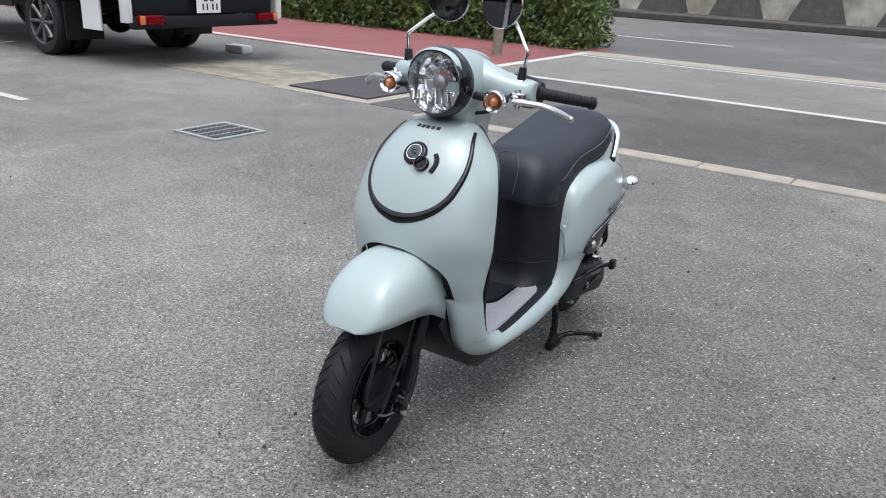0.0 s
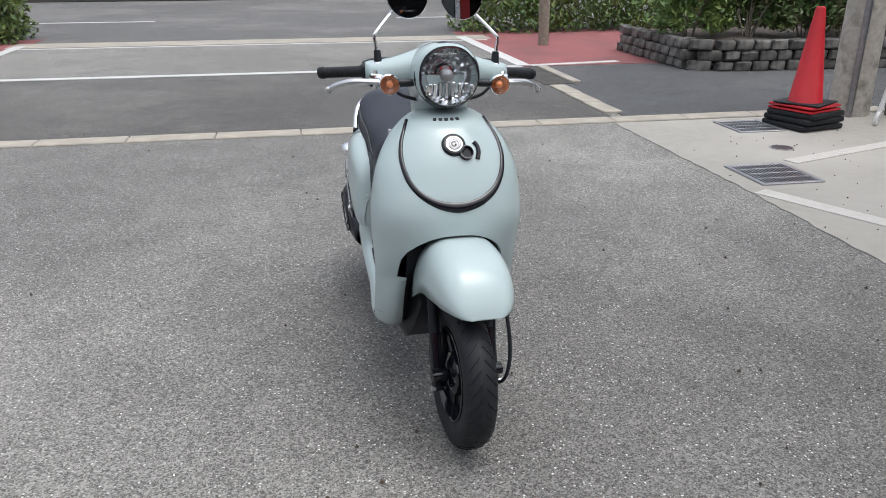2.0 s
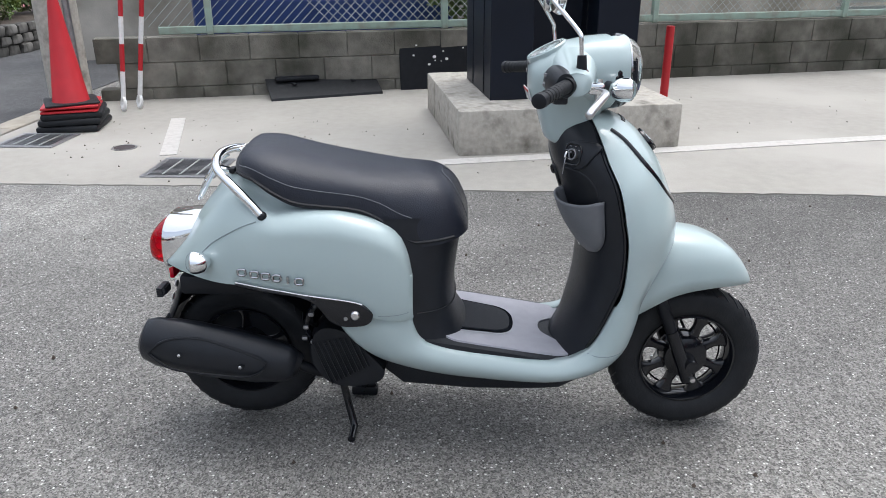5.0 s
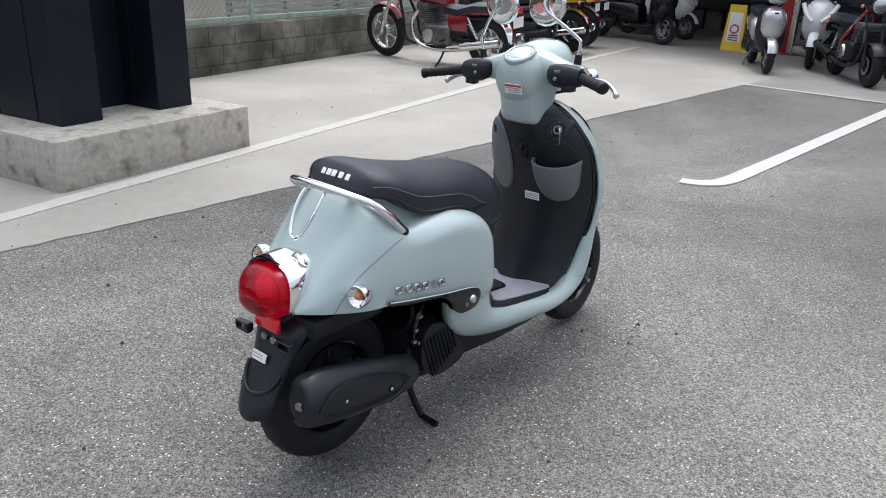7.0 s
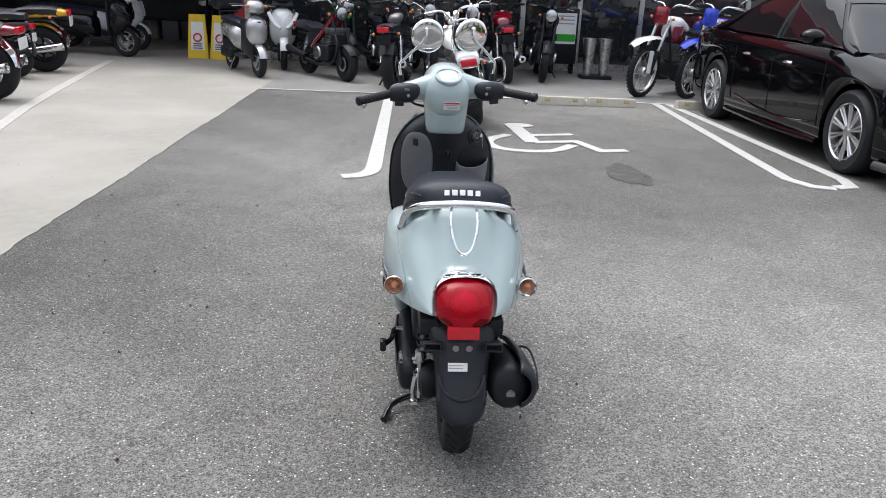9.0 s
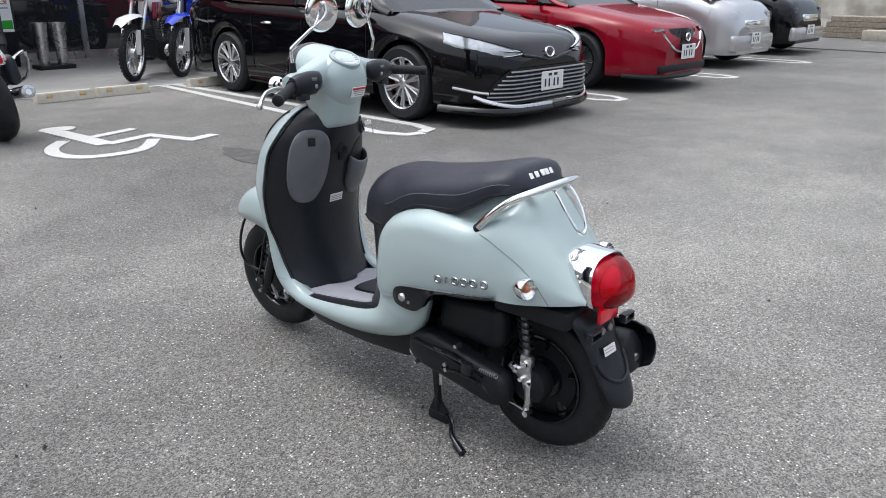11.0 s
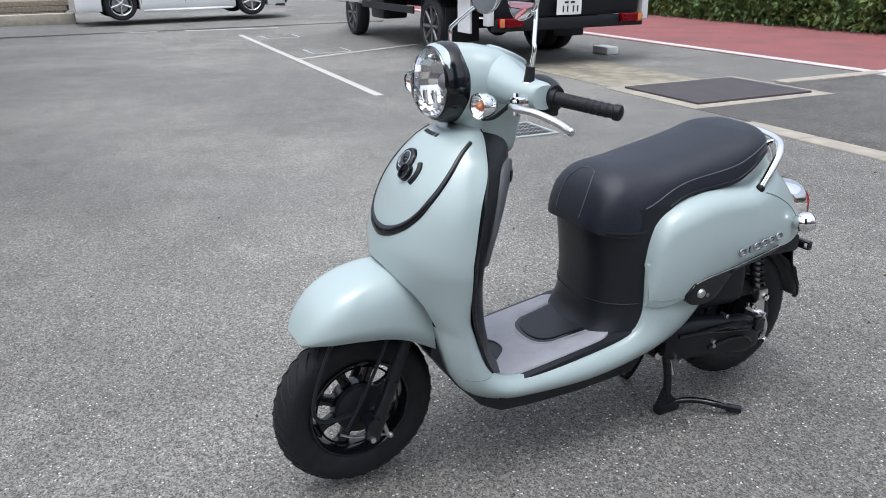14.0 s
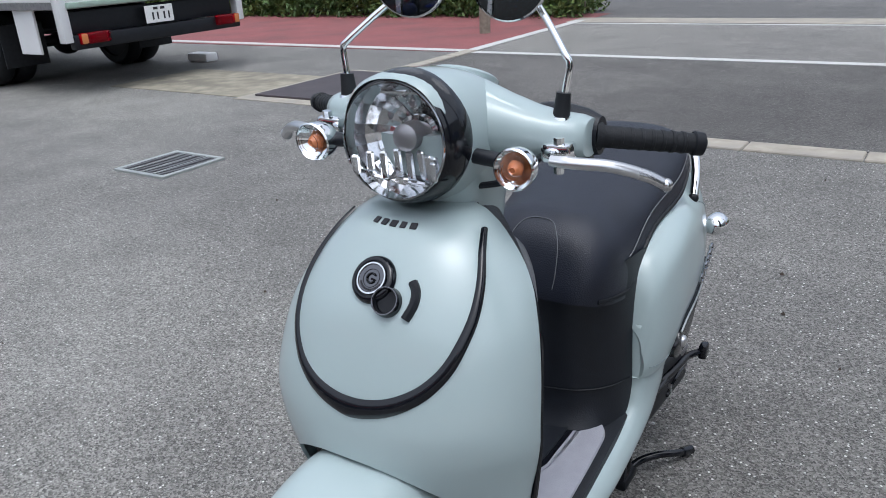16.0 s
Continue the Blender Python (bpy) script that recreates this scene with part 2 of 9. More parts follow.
M = {
    "asphalt": asphalt("lot_asphalt", (0.152, 0.1475, 0.138), (0.213, 0.2065, 0.191), (0.66, 0.65, 0.62), band=0.36),
    "asphalt2": asphalt("forecourt_asphalt", (0.080, 0.076, 0.072), (0.126, 0.121, 0.113), (0.42, 0.41, 0.39), 190.0, dusty=0.15),
    "asphalt3": asphalt("pavement_asphalt", (0.168, 0.161, 0.15), (0.21, 0.202, 0.187), (0.3, 0.3, 0.3), 200.0, dusty=0.15),
    "road": asphalt("road_asphalt", (0.107, 0.105, 0.102), (0.158, 0.153, 0.146), (0.25, 0.25, 0.25), 160.0, dusty=0.15),
    "asphalt4": asphalt("patched_asphalt", (0.07, 0.071, 0.074), (0.095, 0.096, 0.098), (0.3, 0.3, 0.3), 180.0, dusty=0.15),
    "paintline": mat("road_paint", (0.50, 0.50, 0.485), 0.75, spread=0.10, scale=55, second=(0.35, 0.35, 0.335), second_scale=24, second_lo=0.58, second_hi=0.76, bump=0.3),
    "concrete": mat("apron_concrete", (0.312, 0.297, 0.266), 0.85, spread=0.07, scale=14, second=(0.37, 0.352, 0.318), second_scale=0.8, bump=0.25, bump_scale=90),
    "concrete2": mat("shop_floor_concrete", (0.27, 0.265, 0.255), 0.7, spread=0.12, scale=6, second=(0.20, 0.197, 0.19), second_scale=0.7, bump=0.15),
    "plinth": mat("plinth_concrete", (0.405, 0.38, 0.335), 0.9, spread=0.20, scale=26, second=(0.16, 0.15, 0.125), second_scale=8.0, second_lo=0.53, second_hi=0.74, bump=0.5, bump_scale=40),
    "kerb": mat("kerb_concrete", (0.345, 0.315, 0.262), 0.9, spread=0.2, scale=12, second=(0.28, 0.26, 0.23), second_scale=3, bump=0.5, bump_scale=70),
    "block": mat("block_concrete", (0.185, 0.176, 0.152), 0.95, spread=0.35, scale=9, second=(0.050, 0.050, 0.038), second_scale=1.9, second_lo=0.40, second_hi=0.66, bump=0.8, bump_scale=80, pick=0.12, world=True),
    "farwall": mat("stained_wall_concrete", (0.46, 0.43, 0.38), 0.9, spread=0.2, scale=3, second=(0.26, 0.24, 0.2), second_scale=1.2, bump=0.4),
    "darkwall": mat("mossy_concrete_pit_shade", (0.06, 0.055, 0.05), 0.95, spread=0.3, scale=5, bump=0.5),
    "red_pave": mat("red_paving", (0.250, 0.082, 0.082), 0.9, spread=0.15, scale=3, second=(0.185, 0.072, 0.072), second_scale=1.5, bump=0.4, bump_scale=200),
    "yellow_patch": mat("stained_concrete_slab", (0.27, 0.245, 0.19), 0.9, spread=0.3, scale=7, second=(0.17, 0.155, 0.125), second_scale=3, bump=0.4),
    "steel_plate": mat("weathered_steel_plate", (0.075, 0.062, 0.066), 0.55, 0.4, spread=0.2, scale=5, bump=0.2),
    "stone": mat("dark_stone", (0.056, 0.054, 0.050), 0.95, spread=0.4, scale=14, second=(0.16, 0.152, 0.14), second_scale=6, bump=1.0, bump_scale=30, pick=0.35),
    "soil": mat("soil", (0.06, 0.045, 0.035), 1.0, spread=0.4, scale=30, bump=1.0),
    "leaf": mat("hedge_leaf", (0.075, 0.14, 0.035), 0.55, spread=0.5, scale=5, second=(0.16, 0.21, 0.05), second_scale=2.5, pick=0.2),
    "leaf2": mat("bush_leaf", (0.06, 0.12, 0.03), 0.5, spread=0.5, scale=6, second=(0.15, 0.13, 0.07), second_scale=3),
    "bark": mat("weathered_wood", (0.22, 0.19, 0.15), 0.9, spread=0.3, scale=20, bump=0.6),
    "blue_paint": mat("pale_blue_paint", (0.392, 0.479, 0.482), 0.32, 0.0, spread=0.012, scale=3, coat=0.9, spec=0.12),
    "black_gloss": mat("black_gloss_plastic", (0.006, 0.007, 0.010), 0.12, coat=0.0),
    "black_plastic": mat("black_plastic", (0.012, 0.0142, 0.019), 0.38, spec=0.35, spread=0.15, scale=40, bump=0.12, bump_scale=400),
    "matt_black": mat("matt_black_paint", (0.009, 0.0105, 0.014), 0.48, spec=0.3, spread=0.2, scale=25, bump=0.05),
    "leather": mat("seat_vinyl", (0.0135, 0.0165, 0.027), 0.38, spec=0.42, spread=0.15, scale=20, bump=0.25, bump_scale=500),
    "rubber": mat("tyre_rubber", (0.015, 0.0165, 0.019), 0.55, spec=0.25, spread=0.25, scale=30, bump=0.2, bump_scale=150),
    "grey_plastic": mat("grey_plastic", (0.13, 0.136, 0.148), 0.5, spread=0.08, scale=30, bump=0.15, bump_scale=500),
    "mat_grey": mat("floor_mat_grey", (0.33, 0.333, 0.37), 0.6, spread=0.08, scale=30, bump=0.2, bump_scale=600),
    "chrome": mat("chrome", (0.85, 0.86, 0.87), 0.05, 1.0, rough_spread=0.03),
    "name_chrome": mat("dull_chrome", (0.42, 0.43, 0.45), 0.12, 1.0),
    "bowl": mat("mirrored_reflector", (0.66, 0.67, 0.69), 0.12, 1.0, rough_spread=0.05),
    "paintworn": mat("worn_road_paint", (0.475, 0.457, 0.43), 0.8, spread=0.08, scale=40, second=(0.38, 0.362, 0.33), second_scale=16, second_lo=0.55, second_hi=0.75, bump=0.3),
    "alloy": mat("bright_alloy", (0.62, 0.62, 0.63), 0.28, 1.0, rough_spread=0.1),
    "steel": mat("grey_steel", (0.33, 0.33, 0.34), 0.4, 0.9, spread=0.2, scale=30),
    "red_lens": mat("red_lens", (0.66, 0.0003, 0.014), 0.03, coat=0.3, trans=0.8, ior=1.2),
    "red_reflex": mat("red_reflector_plastic", (0.62, 0.004, 0.022), 0.08, coat=0.6, spread=0.12, scale=120),
    "lamp_core": mat("pale_lamp_core", (0.85, 0.84, 0.84), 0.3, 0.0, coat=0.5),
    "pale_amber": mat("pale_amber_bulb", (0.52, 0.17, 0.07), 0.15, coat=0.6),
    "seam_grey": mat("panel_gap", (0.22, 0.27, 0.28), 0.6),
    "amber": mat("amber_bulb", (0.55, 0.19, 0.06), 0.12, coat=0.6),
    "lens": mat("clear_lens", (0.97, 0.975, 0.98), 0.0, trans=1.0, ior=1.08, coat=0.2),
    "glass": mat("tinted_glass", (0.008, 0.010, 0.012), 0.02),
    "mirror": mat("mirror_glass", (0.9, 0.9, 0.9), 0.01, 1.0),
    "white_label": mat("white_label", (0.75, 0.75, 0.74), 0.5, spread=0.06, scale=40),
    "white_paint": mat("white_gloss_paint", (0.72, 0.73, 0.74), 0.2, coat=0.6, spread=0.03, scale=3),
    "dial_face": mat("pale_grey_dial", (0.42, 0.43, 0.44), 0.4, spread=0.05, scale=60),
    "emblem_face": mat("dark_polished_metal", (0.17, 0.17, 0.18), 0.16, 1.0),
    "dark_alloy": mat("dark_cast_alloy", (0.13, 0.13, 0.135), 0.42, 0.7, spread=0.25, scale=18),
    "stop_reflector": mat("faded_amber_reflector", (0.50, 0.33, 0.14), 0.4, spread=0.15, scale=60),
    "lamp_glass": mat("car_lamp_glass", (0.58, 0.60, 0.62), 0.07, 0.55, spread=0.2, scale=14, coat=0.6),
    "red_label": mat("red_label", (0.5, 0.05, 0.05), 0.5),
    "grey_print": mat("grey_print", (0.3, 0.3, 0.32), 0.6),
    "black_print": mat("black_print", (0.02, 0.02, 0.025), 0.5),
    "column": mat("dark_navy_steel", (0.005, 0.008, 0.016), 0.42, spec=0.3, spread=0.2, scale=3, bump=0.05, bump_scale=20),
    "fence_green": mat("pale_green_painted_steel", (0.30, 0.40, 0.34), 0.45, spread=0.1, scale=12, second=(0.25, 0.28, 0.23), second_scale=8),
    "wire": mat("galvanised_wire", (0.42, 0.45, 0.44), 0.45, 0.6),
    "cone_red": mat("red_cone_plastic", (0.46, 0.012, 0.02), 0.45, spread=0.1, scale=10),
    "tiger_yellow": mat("yellow_plastic", (0.75, 0.5, 0.02), 0.45, spread=0.08, scale=10),
    "car_black": mat("black_car_paint", (0.003, 0.003, 0.004), 0.05, coat=0.0, spec=0.36),
    "car_red": mat("red_car_paint", (0.22, 0.003, 0.014), 0.08, 0.0, coat=0.0, spec=0.3, spread=0.03, scale=3),
    "car_silver": mat("silver_car_paint", (0.5, 0.5, 0.51), 0.25, 0.6, coat=0.8),
    "moto_red": mat("red_bike_paint", (0.21, 0.003, 0.014), 0.18, coat=0.8),
    "moto_yellow": mat("yellow_bike_paint", (0.75, 0.42, 0.01), 0.25, coat=0.6),
    "moto_blue": mat("blue_bike_paint", (0.015, 0.05, 0.5), 0.25, coat=0.6),
    "moto_green": mat("green_bike_paint", (0.03, 0.35, 0.04), 0.25, coat=0.6),
    # shade of the unlit rooms, put into the colour of walls and ceilings
    "room_shade": mat("interior_shade", (0.05, 0.05, 0.053), 0.8, spread=0.4, scale=2),
    "shop_glass": mat("shop_glass", (0.02, 0.023, 0.026), 0.03, coat=0.8),
    "red_fascia": mat("red_fascia", (0.45, 0.02, 0.03), 0.4, spread=0.05, scale=3),
    "cream": mat("cream_cladding", (0.55, 0.54, 0.52), 0.6, spread=0.08, scale=2, second=(0.45, 0.44, 0.42), second_scale=1),
    "tarp_blue": mat("blue_container", (0.02, 0.05, 0.18), 0.4, spread=0.2, scale=5),
    "sheet": mat("crumpled_plastic_sheet", (0.55, 0.6, 0.62), 0.25, spread=0.1, scale=6, bump=1.0, bump_scale=15),
    "concrete_stop": mat("wheel_stop_concrete", (0.5, 0.47, 0.40), 0.85, spread=0.1, scale=20, bump=0.3),
    "stain": mat("oil_stain", (0.066, 0.064, 0.061), 0.85, spread=0.3, scale=30, second=(0.105, 0.102, 0.096), second_scale=9, second_lo=0.5, second_hi=0.7, bump=0.5, bump_scale=140),
}
from mathutils.bvhtree import BVHTree


# ---- modelling tools ----
def link(name, bm, material, parent=None, label="", smooth=40):
    """A mesh object out of a bmesh, smooth but for edges sharper than the given angle."""
    me = bpy.data.meshes.new(name)
    bmesh.ops.remove_doubles(bm, verts=bm.verts, dist=1e-5)
    bmesh.ops.recalc_face_normals(bm, faces=bm.faces)
    bm.to_mesh(me)
    bm.free()
    if smooth:
        me.polygons.foreach_set("use_smooth", [True] * len(me.polygons))
        me.set_sharp_from_angle(angle=radians(smooth))
    me.materials.append(material if not isinstance(material, str) else M[material])
    ob = new(name, me)
    if parent:
        ob.parent = parent
    if label:
        ob["label"] = label
    return ob


def part(name, bm, material, parent, label="", smooth=40):
    return link(name, bm, material, parent, label, smooth)


def thing(name, label, category, m=None, group="", kind=""):
    """An Empty at the base of a thing, which carries its parts."""
    ob = new(name)
    ob.empty_display_size = 0.1
    if m:
        ob.matrix_world = m
    return tagged(ob, label, category, group, kind)


def box(bm, cx, cy, cz, sx, sy, sz, bevel=0.0, m=None, seg=2):
    r = bmesh.ops.create_cube(bm, size=1.0)
    vs = r["verts"]
    mm = Matrix.Translation((cx, cy, cz)) @ Matrix.Diagonal((sx, sy, sz, 1))
    if m:
        mm = m @ mm
    bmesh.ops.transform(bm, matrix=mm, verts=vs)
    if bevel:
        es = list({e for v in vs for e in v.link_edges})
        bmesh.ops.bevel(bm, geom=es, offset=bevel, segments=seg, profile=0.5, affect="EDGES")
    return bm


def cyl(bm, p0, p1, r0, r1=None, seg=16, cap=True):
    p0, p1 = Vector(p0), Vector(p1)
    r1 = r0 if r1 is None else r1
    d = p1 - p0
    q = d.to_track_quat("Z", "Y").to_matrix().to_4x4()
    bmesh.ops.create_cone(bm, cap_ends=cap, segments=seg, radius1=r0, radius2=r1, depth=d.length, matrix=Matrix.Translation((p0 + p1) / 2) @ q)
    return bm


def ball(bm, c, r, scale=(1, 1, 1), seg=16, rings=10, m=None):
    mm = Matrix.Translation(c) @ Matrix.Diagonal((*scale, 1))
    if m:
        mm = m @ mm
    bmesh.ops.create_uvsphere(bm, u_segments=seg, v_segments=rings, radius=r, matrix=mm)
    return bm


def smoothed(pts, n=6, closed=False):
    """Points along a Catmull-Rom curve through the given ones."""
    P = [Vector(p) for p in pts]
    out = []
    k = len(P)
    for i in range(k if closed else k - 1):
        a, b, c, d = (P[(i - 1) % k], P[i], P[(i + 1) % k], P[(i + 2) % k]) if closed else (P[max(i - 1, 0)], P[i], P[i + 1], P[min(i + 2, k - 1)])
        for j in range(n):
            t = j / n
            out.append(0.5 * (2 * b + (c - a) * t + (2 * a - 5 * b + 4 * c - d) * t * t + (3 * b - a - 3 * c + d) * t ** 3))
    if not closed:
        out.append(P[-1])
    return out


def loft(bm, rings, closed=True, caps=True):
    """A skin over rings of equally many points."""
    rows = [[bm.verts.new(p) for p in ring] for ring in rings]
    n = len(rows[0])
    for a, b in zip(rows, rows[1:]):
        for i in range(n if closed else n - 1):
            j = (i + 1) % n
            try:
                bm.faces.new((a[i], a[j], b[j], b[i]))
            except ValueError:
                pass
    if caps and closed:
        bm.faces.new(rows[0][::-1])
        bm.faces.new(rows[-1])
    return bm


def tube(bm, pts, r, seg=10, n=5, closed=False, flat=1.0, taper=None):
    """A round (or flattened) tube along a smooth curve."""
    path = smoothed(pts, n, closed) if n > 1 else [Vector(p) for p in pts]
    rings = []
    k = len(path)
    up = None
    for i, p in enumerate(path):
        d = (path[(i + 1) % k] - path[i - 1]) if closed else (path[min(i + 1, k - 1)] - path[max(i - 1, 0)])
        d.normalize()
        if up is None:
            up = d.orthogonal().normalized()
        else:
            up = (up - d * up.dot(d)).normalized()
        side = d.cross(up)
        rr = r * (taper(i / (k - 1)) if taper else 1.0)
        rings.append([p + (up * math.cos(2 * math.pi * j / seg) * flat + side * math.sin(2 * math.pi * j / seg)) * rr for j in range(seg)])
    if closed:
        rings.append(rings[0])
    return loft(bm, rings, True, not closed)


def lathe(bm, profile, m=None, seg=32, closed=False, arc=2 * math.pi):
    """Turn (radius, height) points round the z axis of m."""
    m = m or Matrix()
    full = abs(arc - 2 * math.pi) < 1e-6
    rings = []
    for i in range(seg if full else seg + 1):
        a = arc * i / seg
        rings.append([m @ Vector((r * math.cos(a), r * math.sin(a), h)) for r, h in profile])
    if full:
        rings.append(rings[0])
    return loft(bm, rings, closed, False)


def plate(bm, pts, z0, z1, m=None):
    """An upright-sided plate over a flat outline."""
    m = m or Matrix()
    lo = [bm.verts.new(m @ Vector((x, y, z0))) for x, y in pts]
    hi = [bm.verts.new(m @ Vector((x, y, z1))) for x, y in pts]
    n = len(pts)
    bm.faces.new(lo[::-1])
    bm.faces.new(hi)
    for i in range(n):
        bm.faces.new((lo[i], lo[(i + 1) % n], hi[(i + 1) % n], hi[i]))
    return bm


def curve(table):
    """A smooth function through (x, y) pairs in rising x."""
    xs, ys = [t[0] for t in table], [t[1] for t in table]
    k = len(xs)
    slopes = []
    for i in range(k):
        if 0 < i < k - 1:
            s0, s1 = (ys[i] - ys[i - 1]) / (xs[i] - xs[i - 1]), (ys[i + 1] - ys[i]) / (xs[i + 1] - xs[i])
            slopes.append(0.0 if s0 * s1 <= 0 else 2 * s0 * s1 / (s0 + s1))
        else:
            a = 0 if i == 0 else k - 2
            slopes.append((ys[a + 1] - ys[a]) / (xs[a + 1] - xs[a]))

    def at(x):
        if x <= xs[0]:
            return ys[0]
        if x >= xs[-1]:
            return ys[-1]
        i = max(j for j in range(k - 1) if xs[j] <= x)
        h = xs[i + 1] - xs[i]
        t = (x - xs[i]) / h
        return (2 * t ** 3 - 3 * t * t + 1) * ys[i] + (t ** 3 - 2 * t * t + t) * h * slopes[i] + (3 * t * t - 2 * t ** 3) * ys[i + 1] + (t ** 3 - t * t) * h * slopes[i + 1]
    return at


def meet(ob, p, d):
    """Where a ray from p along d meets a part's surface: the place and the normal."""
    me = ob.data
    tree = BVHTree.FromPolygons([v.co for v in me.vertices], [tuple(f.vertices) for f in me.polygons])
    at, n, _, _ = tree.ray_cast(Vector(p), Vector(d))
    if at is None:
        return None, None
    return at, (n if n.dot(Vector(d)) < 0 else -n)


def frange(a, b, n):
    return [a + (b - a) * i / (n - 1) for i in range(n)]


def B():
    return bmesh.new()
# ---- ground and markings ----
def sheet(name, label, material, pts, z, thick=0.03):
    return tagged(link(name, plate(B(), pts, z - thick, z), material, smooth=0), label, "ground", kind="structure")


def rect(x0, y0, x1, y1):
    return [(x0, y0), (x1, y0), (x1, y1), (x0, y1)]


def stripe(pts, width):
    """The outline of a painted line along a few points, with mitred turns."""
    P = [Vector((*p, 0)) for p in pts]
    left, right = [], []
    for i, p in enumerate(P):
        d0 = (P[i] - P[i - 1]).normalized() if i else (P[1] - P[0]).normalized()
        d1 = (P[i + 1] - P[i]).normalized() if i < len(P) - 1 else d0
        n = Vector((-(d0 + d1).y, (d0 + d1).x, 0)).normalized()
        w = width / 2 / max(0.4, n.dot(Vector((-d0.y, d0.x, 0))))
        left.append((p + n * w)[:2])
        right.append((p - n * w)[:2])
    return left + right[::-1]


def line(pts, width=0.12, z=0.008, name="painted_line", label="worn white painted line on the asphalt", material="paintline"):
    return tagged(link(name, plate(B(), stripe(pts, width), z - 0.006, z), material, smooth=0), label, "road marking", kind="structure")


sheet("ground", "grey asphalt of a car park", "asphalt", rect(-400, -400, 400, 400), 0.0, 0.2)
sheet("forecourt", "coarse dark asphalt beside the pavement", "asphalt2", rect(-5.15, 5.34, 1.0, 8.25), 0.004)
sheet("forecourt", "smooth dark patched asphalt beside the planter", "asphalt4", rect(1.1, 5.34, 9, 8.25), 0.005)
sheet("pavement", "smooth pale asphalt of the pavement crossing", "asphalt3", rect(-5.2, 8.25, 1.12, 11.2), 0.004)
sheet("pavement_red", "red paved footway with worn surface", "red_pave", rect(-60, 8.3, -5.2, 12.6), 0.006)
sheet("pavement_red", "red paved footway with worn surface", "red_pave", rect(1.12, 8.3, 60, 12.6), 0.006)
sheet("road", "grey asphalt road", "road", rect(-300, 11.2, 300, 23.0), 0.004)
sheet("gutter", "pale concrete gutter strip of the road", "kerb", rect(-5.4, 11.35, 1.5, 11.95), 0.008)
line([(-5.3, 11.22), (1.4, 11.22)], 0.08)
line([(-5.1, 8.32), (1.1, 8.32)], 0.13)
line([(-5.2, 8.32), (-5.26, 11.6)], 0.14, z=0.012)
line([(-5.25, 8.38), (-30, 8.75)], 0.16, z=0.012)
line([(1.14, 8.35), (1.1, 11.75)], 0.16, z=0.012)
line([(1.22, 8.34), (2.35, 8.5)], 0.12, z=0.012)
for x0 in (-40.1, -31.1, -22.1, -13.1, -9.1, 0.6, 9.6, 18.6, 27.6):
    line([(x0, 15.75), (x0 + 5, 15.75)], 0.13)
random.seed(41)
ragged = [(0.93 + random.uniform(-0.009, 0.009) + 0.008 * math.sin(y * 2.3), y) for y in frange(5.06, -5.3, 150)]
sheet("concrete_apron", "pale worn concrete apron beside the boundary wall", "concrete", [(0.93, 5.12)] + ragged + [(0.93, -5.36), (0.93, -9.3), (2.0, -9.3), (2.0, -16), (14, -16), (14, -2), (3.1, 5.12)], 0.006)
sheet("shop_floor", "grey concrete floor in front of the shop", "concrete2", rect(-14, -16, 0.93, -5.36), 0.006)
line([(0.99, 3.26), (1.31, 2.62), (1.47, 2.0), (1.66, 1.22), (1.98, 0.0), (2.33, -1.41), (2.80, -3.28), (3.06, -4.5), (3.40, -6.2), (3.76, -8.1)], 0.11, z=0.011, material="paintworn")
line([(1.53, 3.80), (2.54, 4.13)], 0.1, z=0.011, material="paintworn")
line([(-0.70, -5.3)] + [v[:2] for v in smoothed([(-0.70, -1.30, 0), (-0.693, -1.05, 0), (-0.655, -0.92, 0), (-0.58, -0.845, 0), (-0.49, -0.815, 0)], 4)], 0.115)
line([(-4.11, -5.35), (-3.86, -1.2), (-3.95, -0.98), (-4.1, -0.93)], 0.10)
line([(-4.28, -5.35), (-4.32, -1.25), (-4.26, -1.02), (-4.12, -0.97)], 0.10)
line([(0.93, -5.38), (-14, -5.38)], 0.06, z=0.011)
line([(-6.36, 3.26), (-13.7, 3.26)], 0.085, material="paintworn")
line([(-9.6, 3.3), (-10.5, 5.3)], 0.08, material="paintworn")
for x in (-6.75, -9.6, -12.4):
    line([(x, -5.2), (x, -0.95), (x - 0.1, -0.75), (x - 0.25, -0.75), (x - 0.35, -0.95), (x - 0.35, -5.2)], 0.09)
for a, b in (((-15.6, 0.7), (-15.3, 2.0)), ((-15.2, 2.5), (-14.9, 4.2))):
    line([a, b], 0.1)

# the wheelchair mark of the disabled bay
mark = thing("bay_mark", "worn white painted wheelchair symbol on the asphalt", "road marking", kind="structure")
part("arc", plate(B(), stripe([v[:2] for v in smoothed([(-1.89, -2.72, 0), (-1.72, -2.50, 0), (-1.655, -2.25, 0), (-1.74, -2.03, 0), (-1.95, -1.95, 0), (-2.20, -2.01, 0), (-2.42, -2.29, 0)], 4)], 0.10), 0.002, 0.009), "paintline", mark, smooth=0)
part("back", plate(B(), stripe([(-2.0, -3.22), (-2.07, -2.36)], 0.15), 0.002, 0.0092), "paintline", mark, smooth=0)
part("arm", plate(B(), stripe([(-2.10, -2.72), (-2.52, -2.84)], 0.09), 0.002, 0.0094), "paintline", mark, smooth=0)
part("leg", plate(B(), stripe([(-2.08, -2.36), (-2.48, -2.47), (-2.62, -2.06), (-2.86, -2.12)], 0.10), 0.002, 0.0096), "paintline", mark, smooth=0)
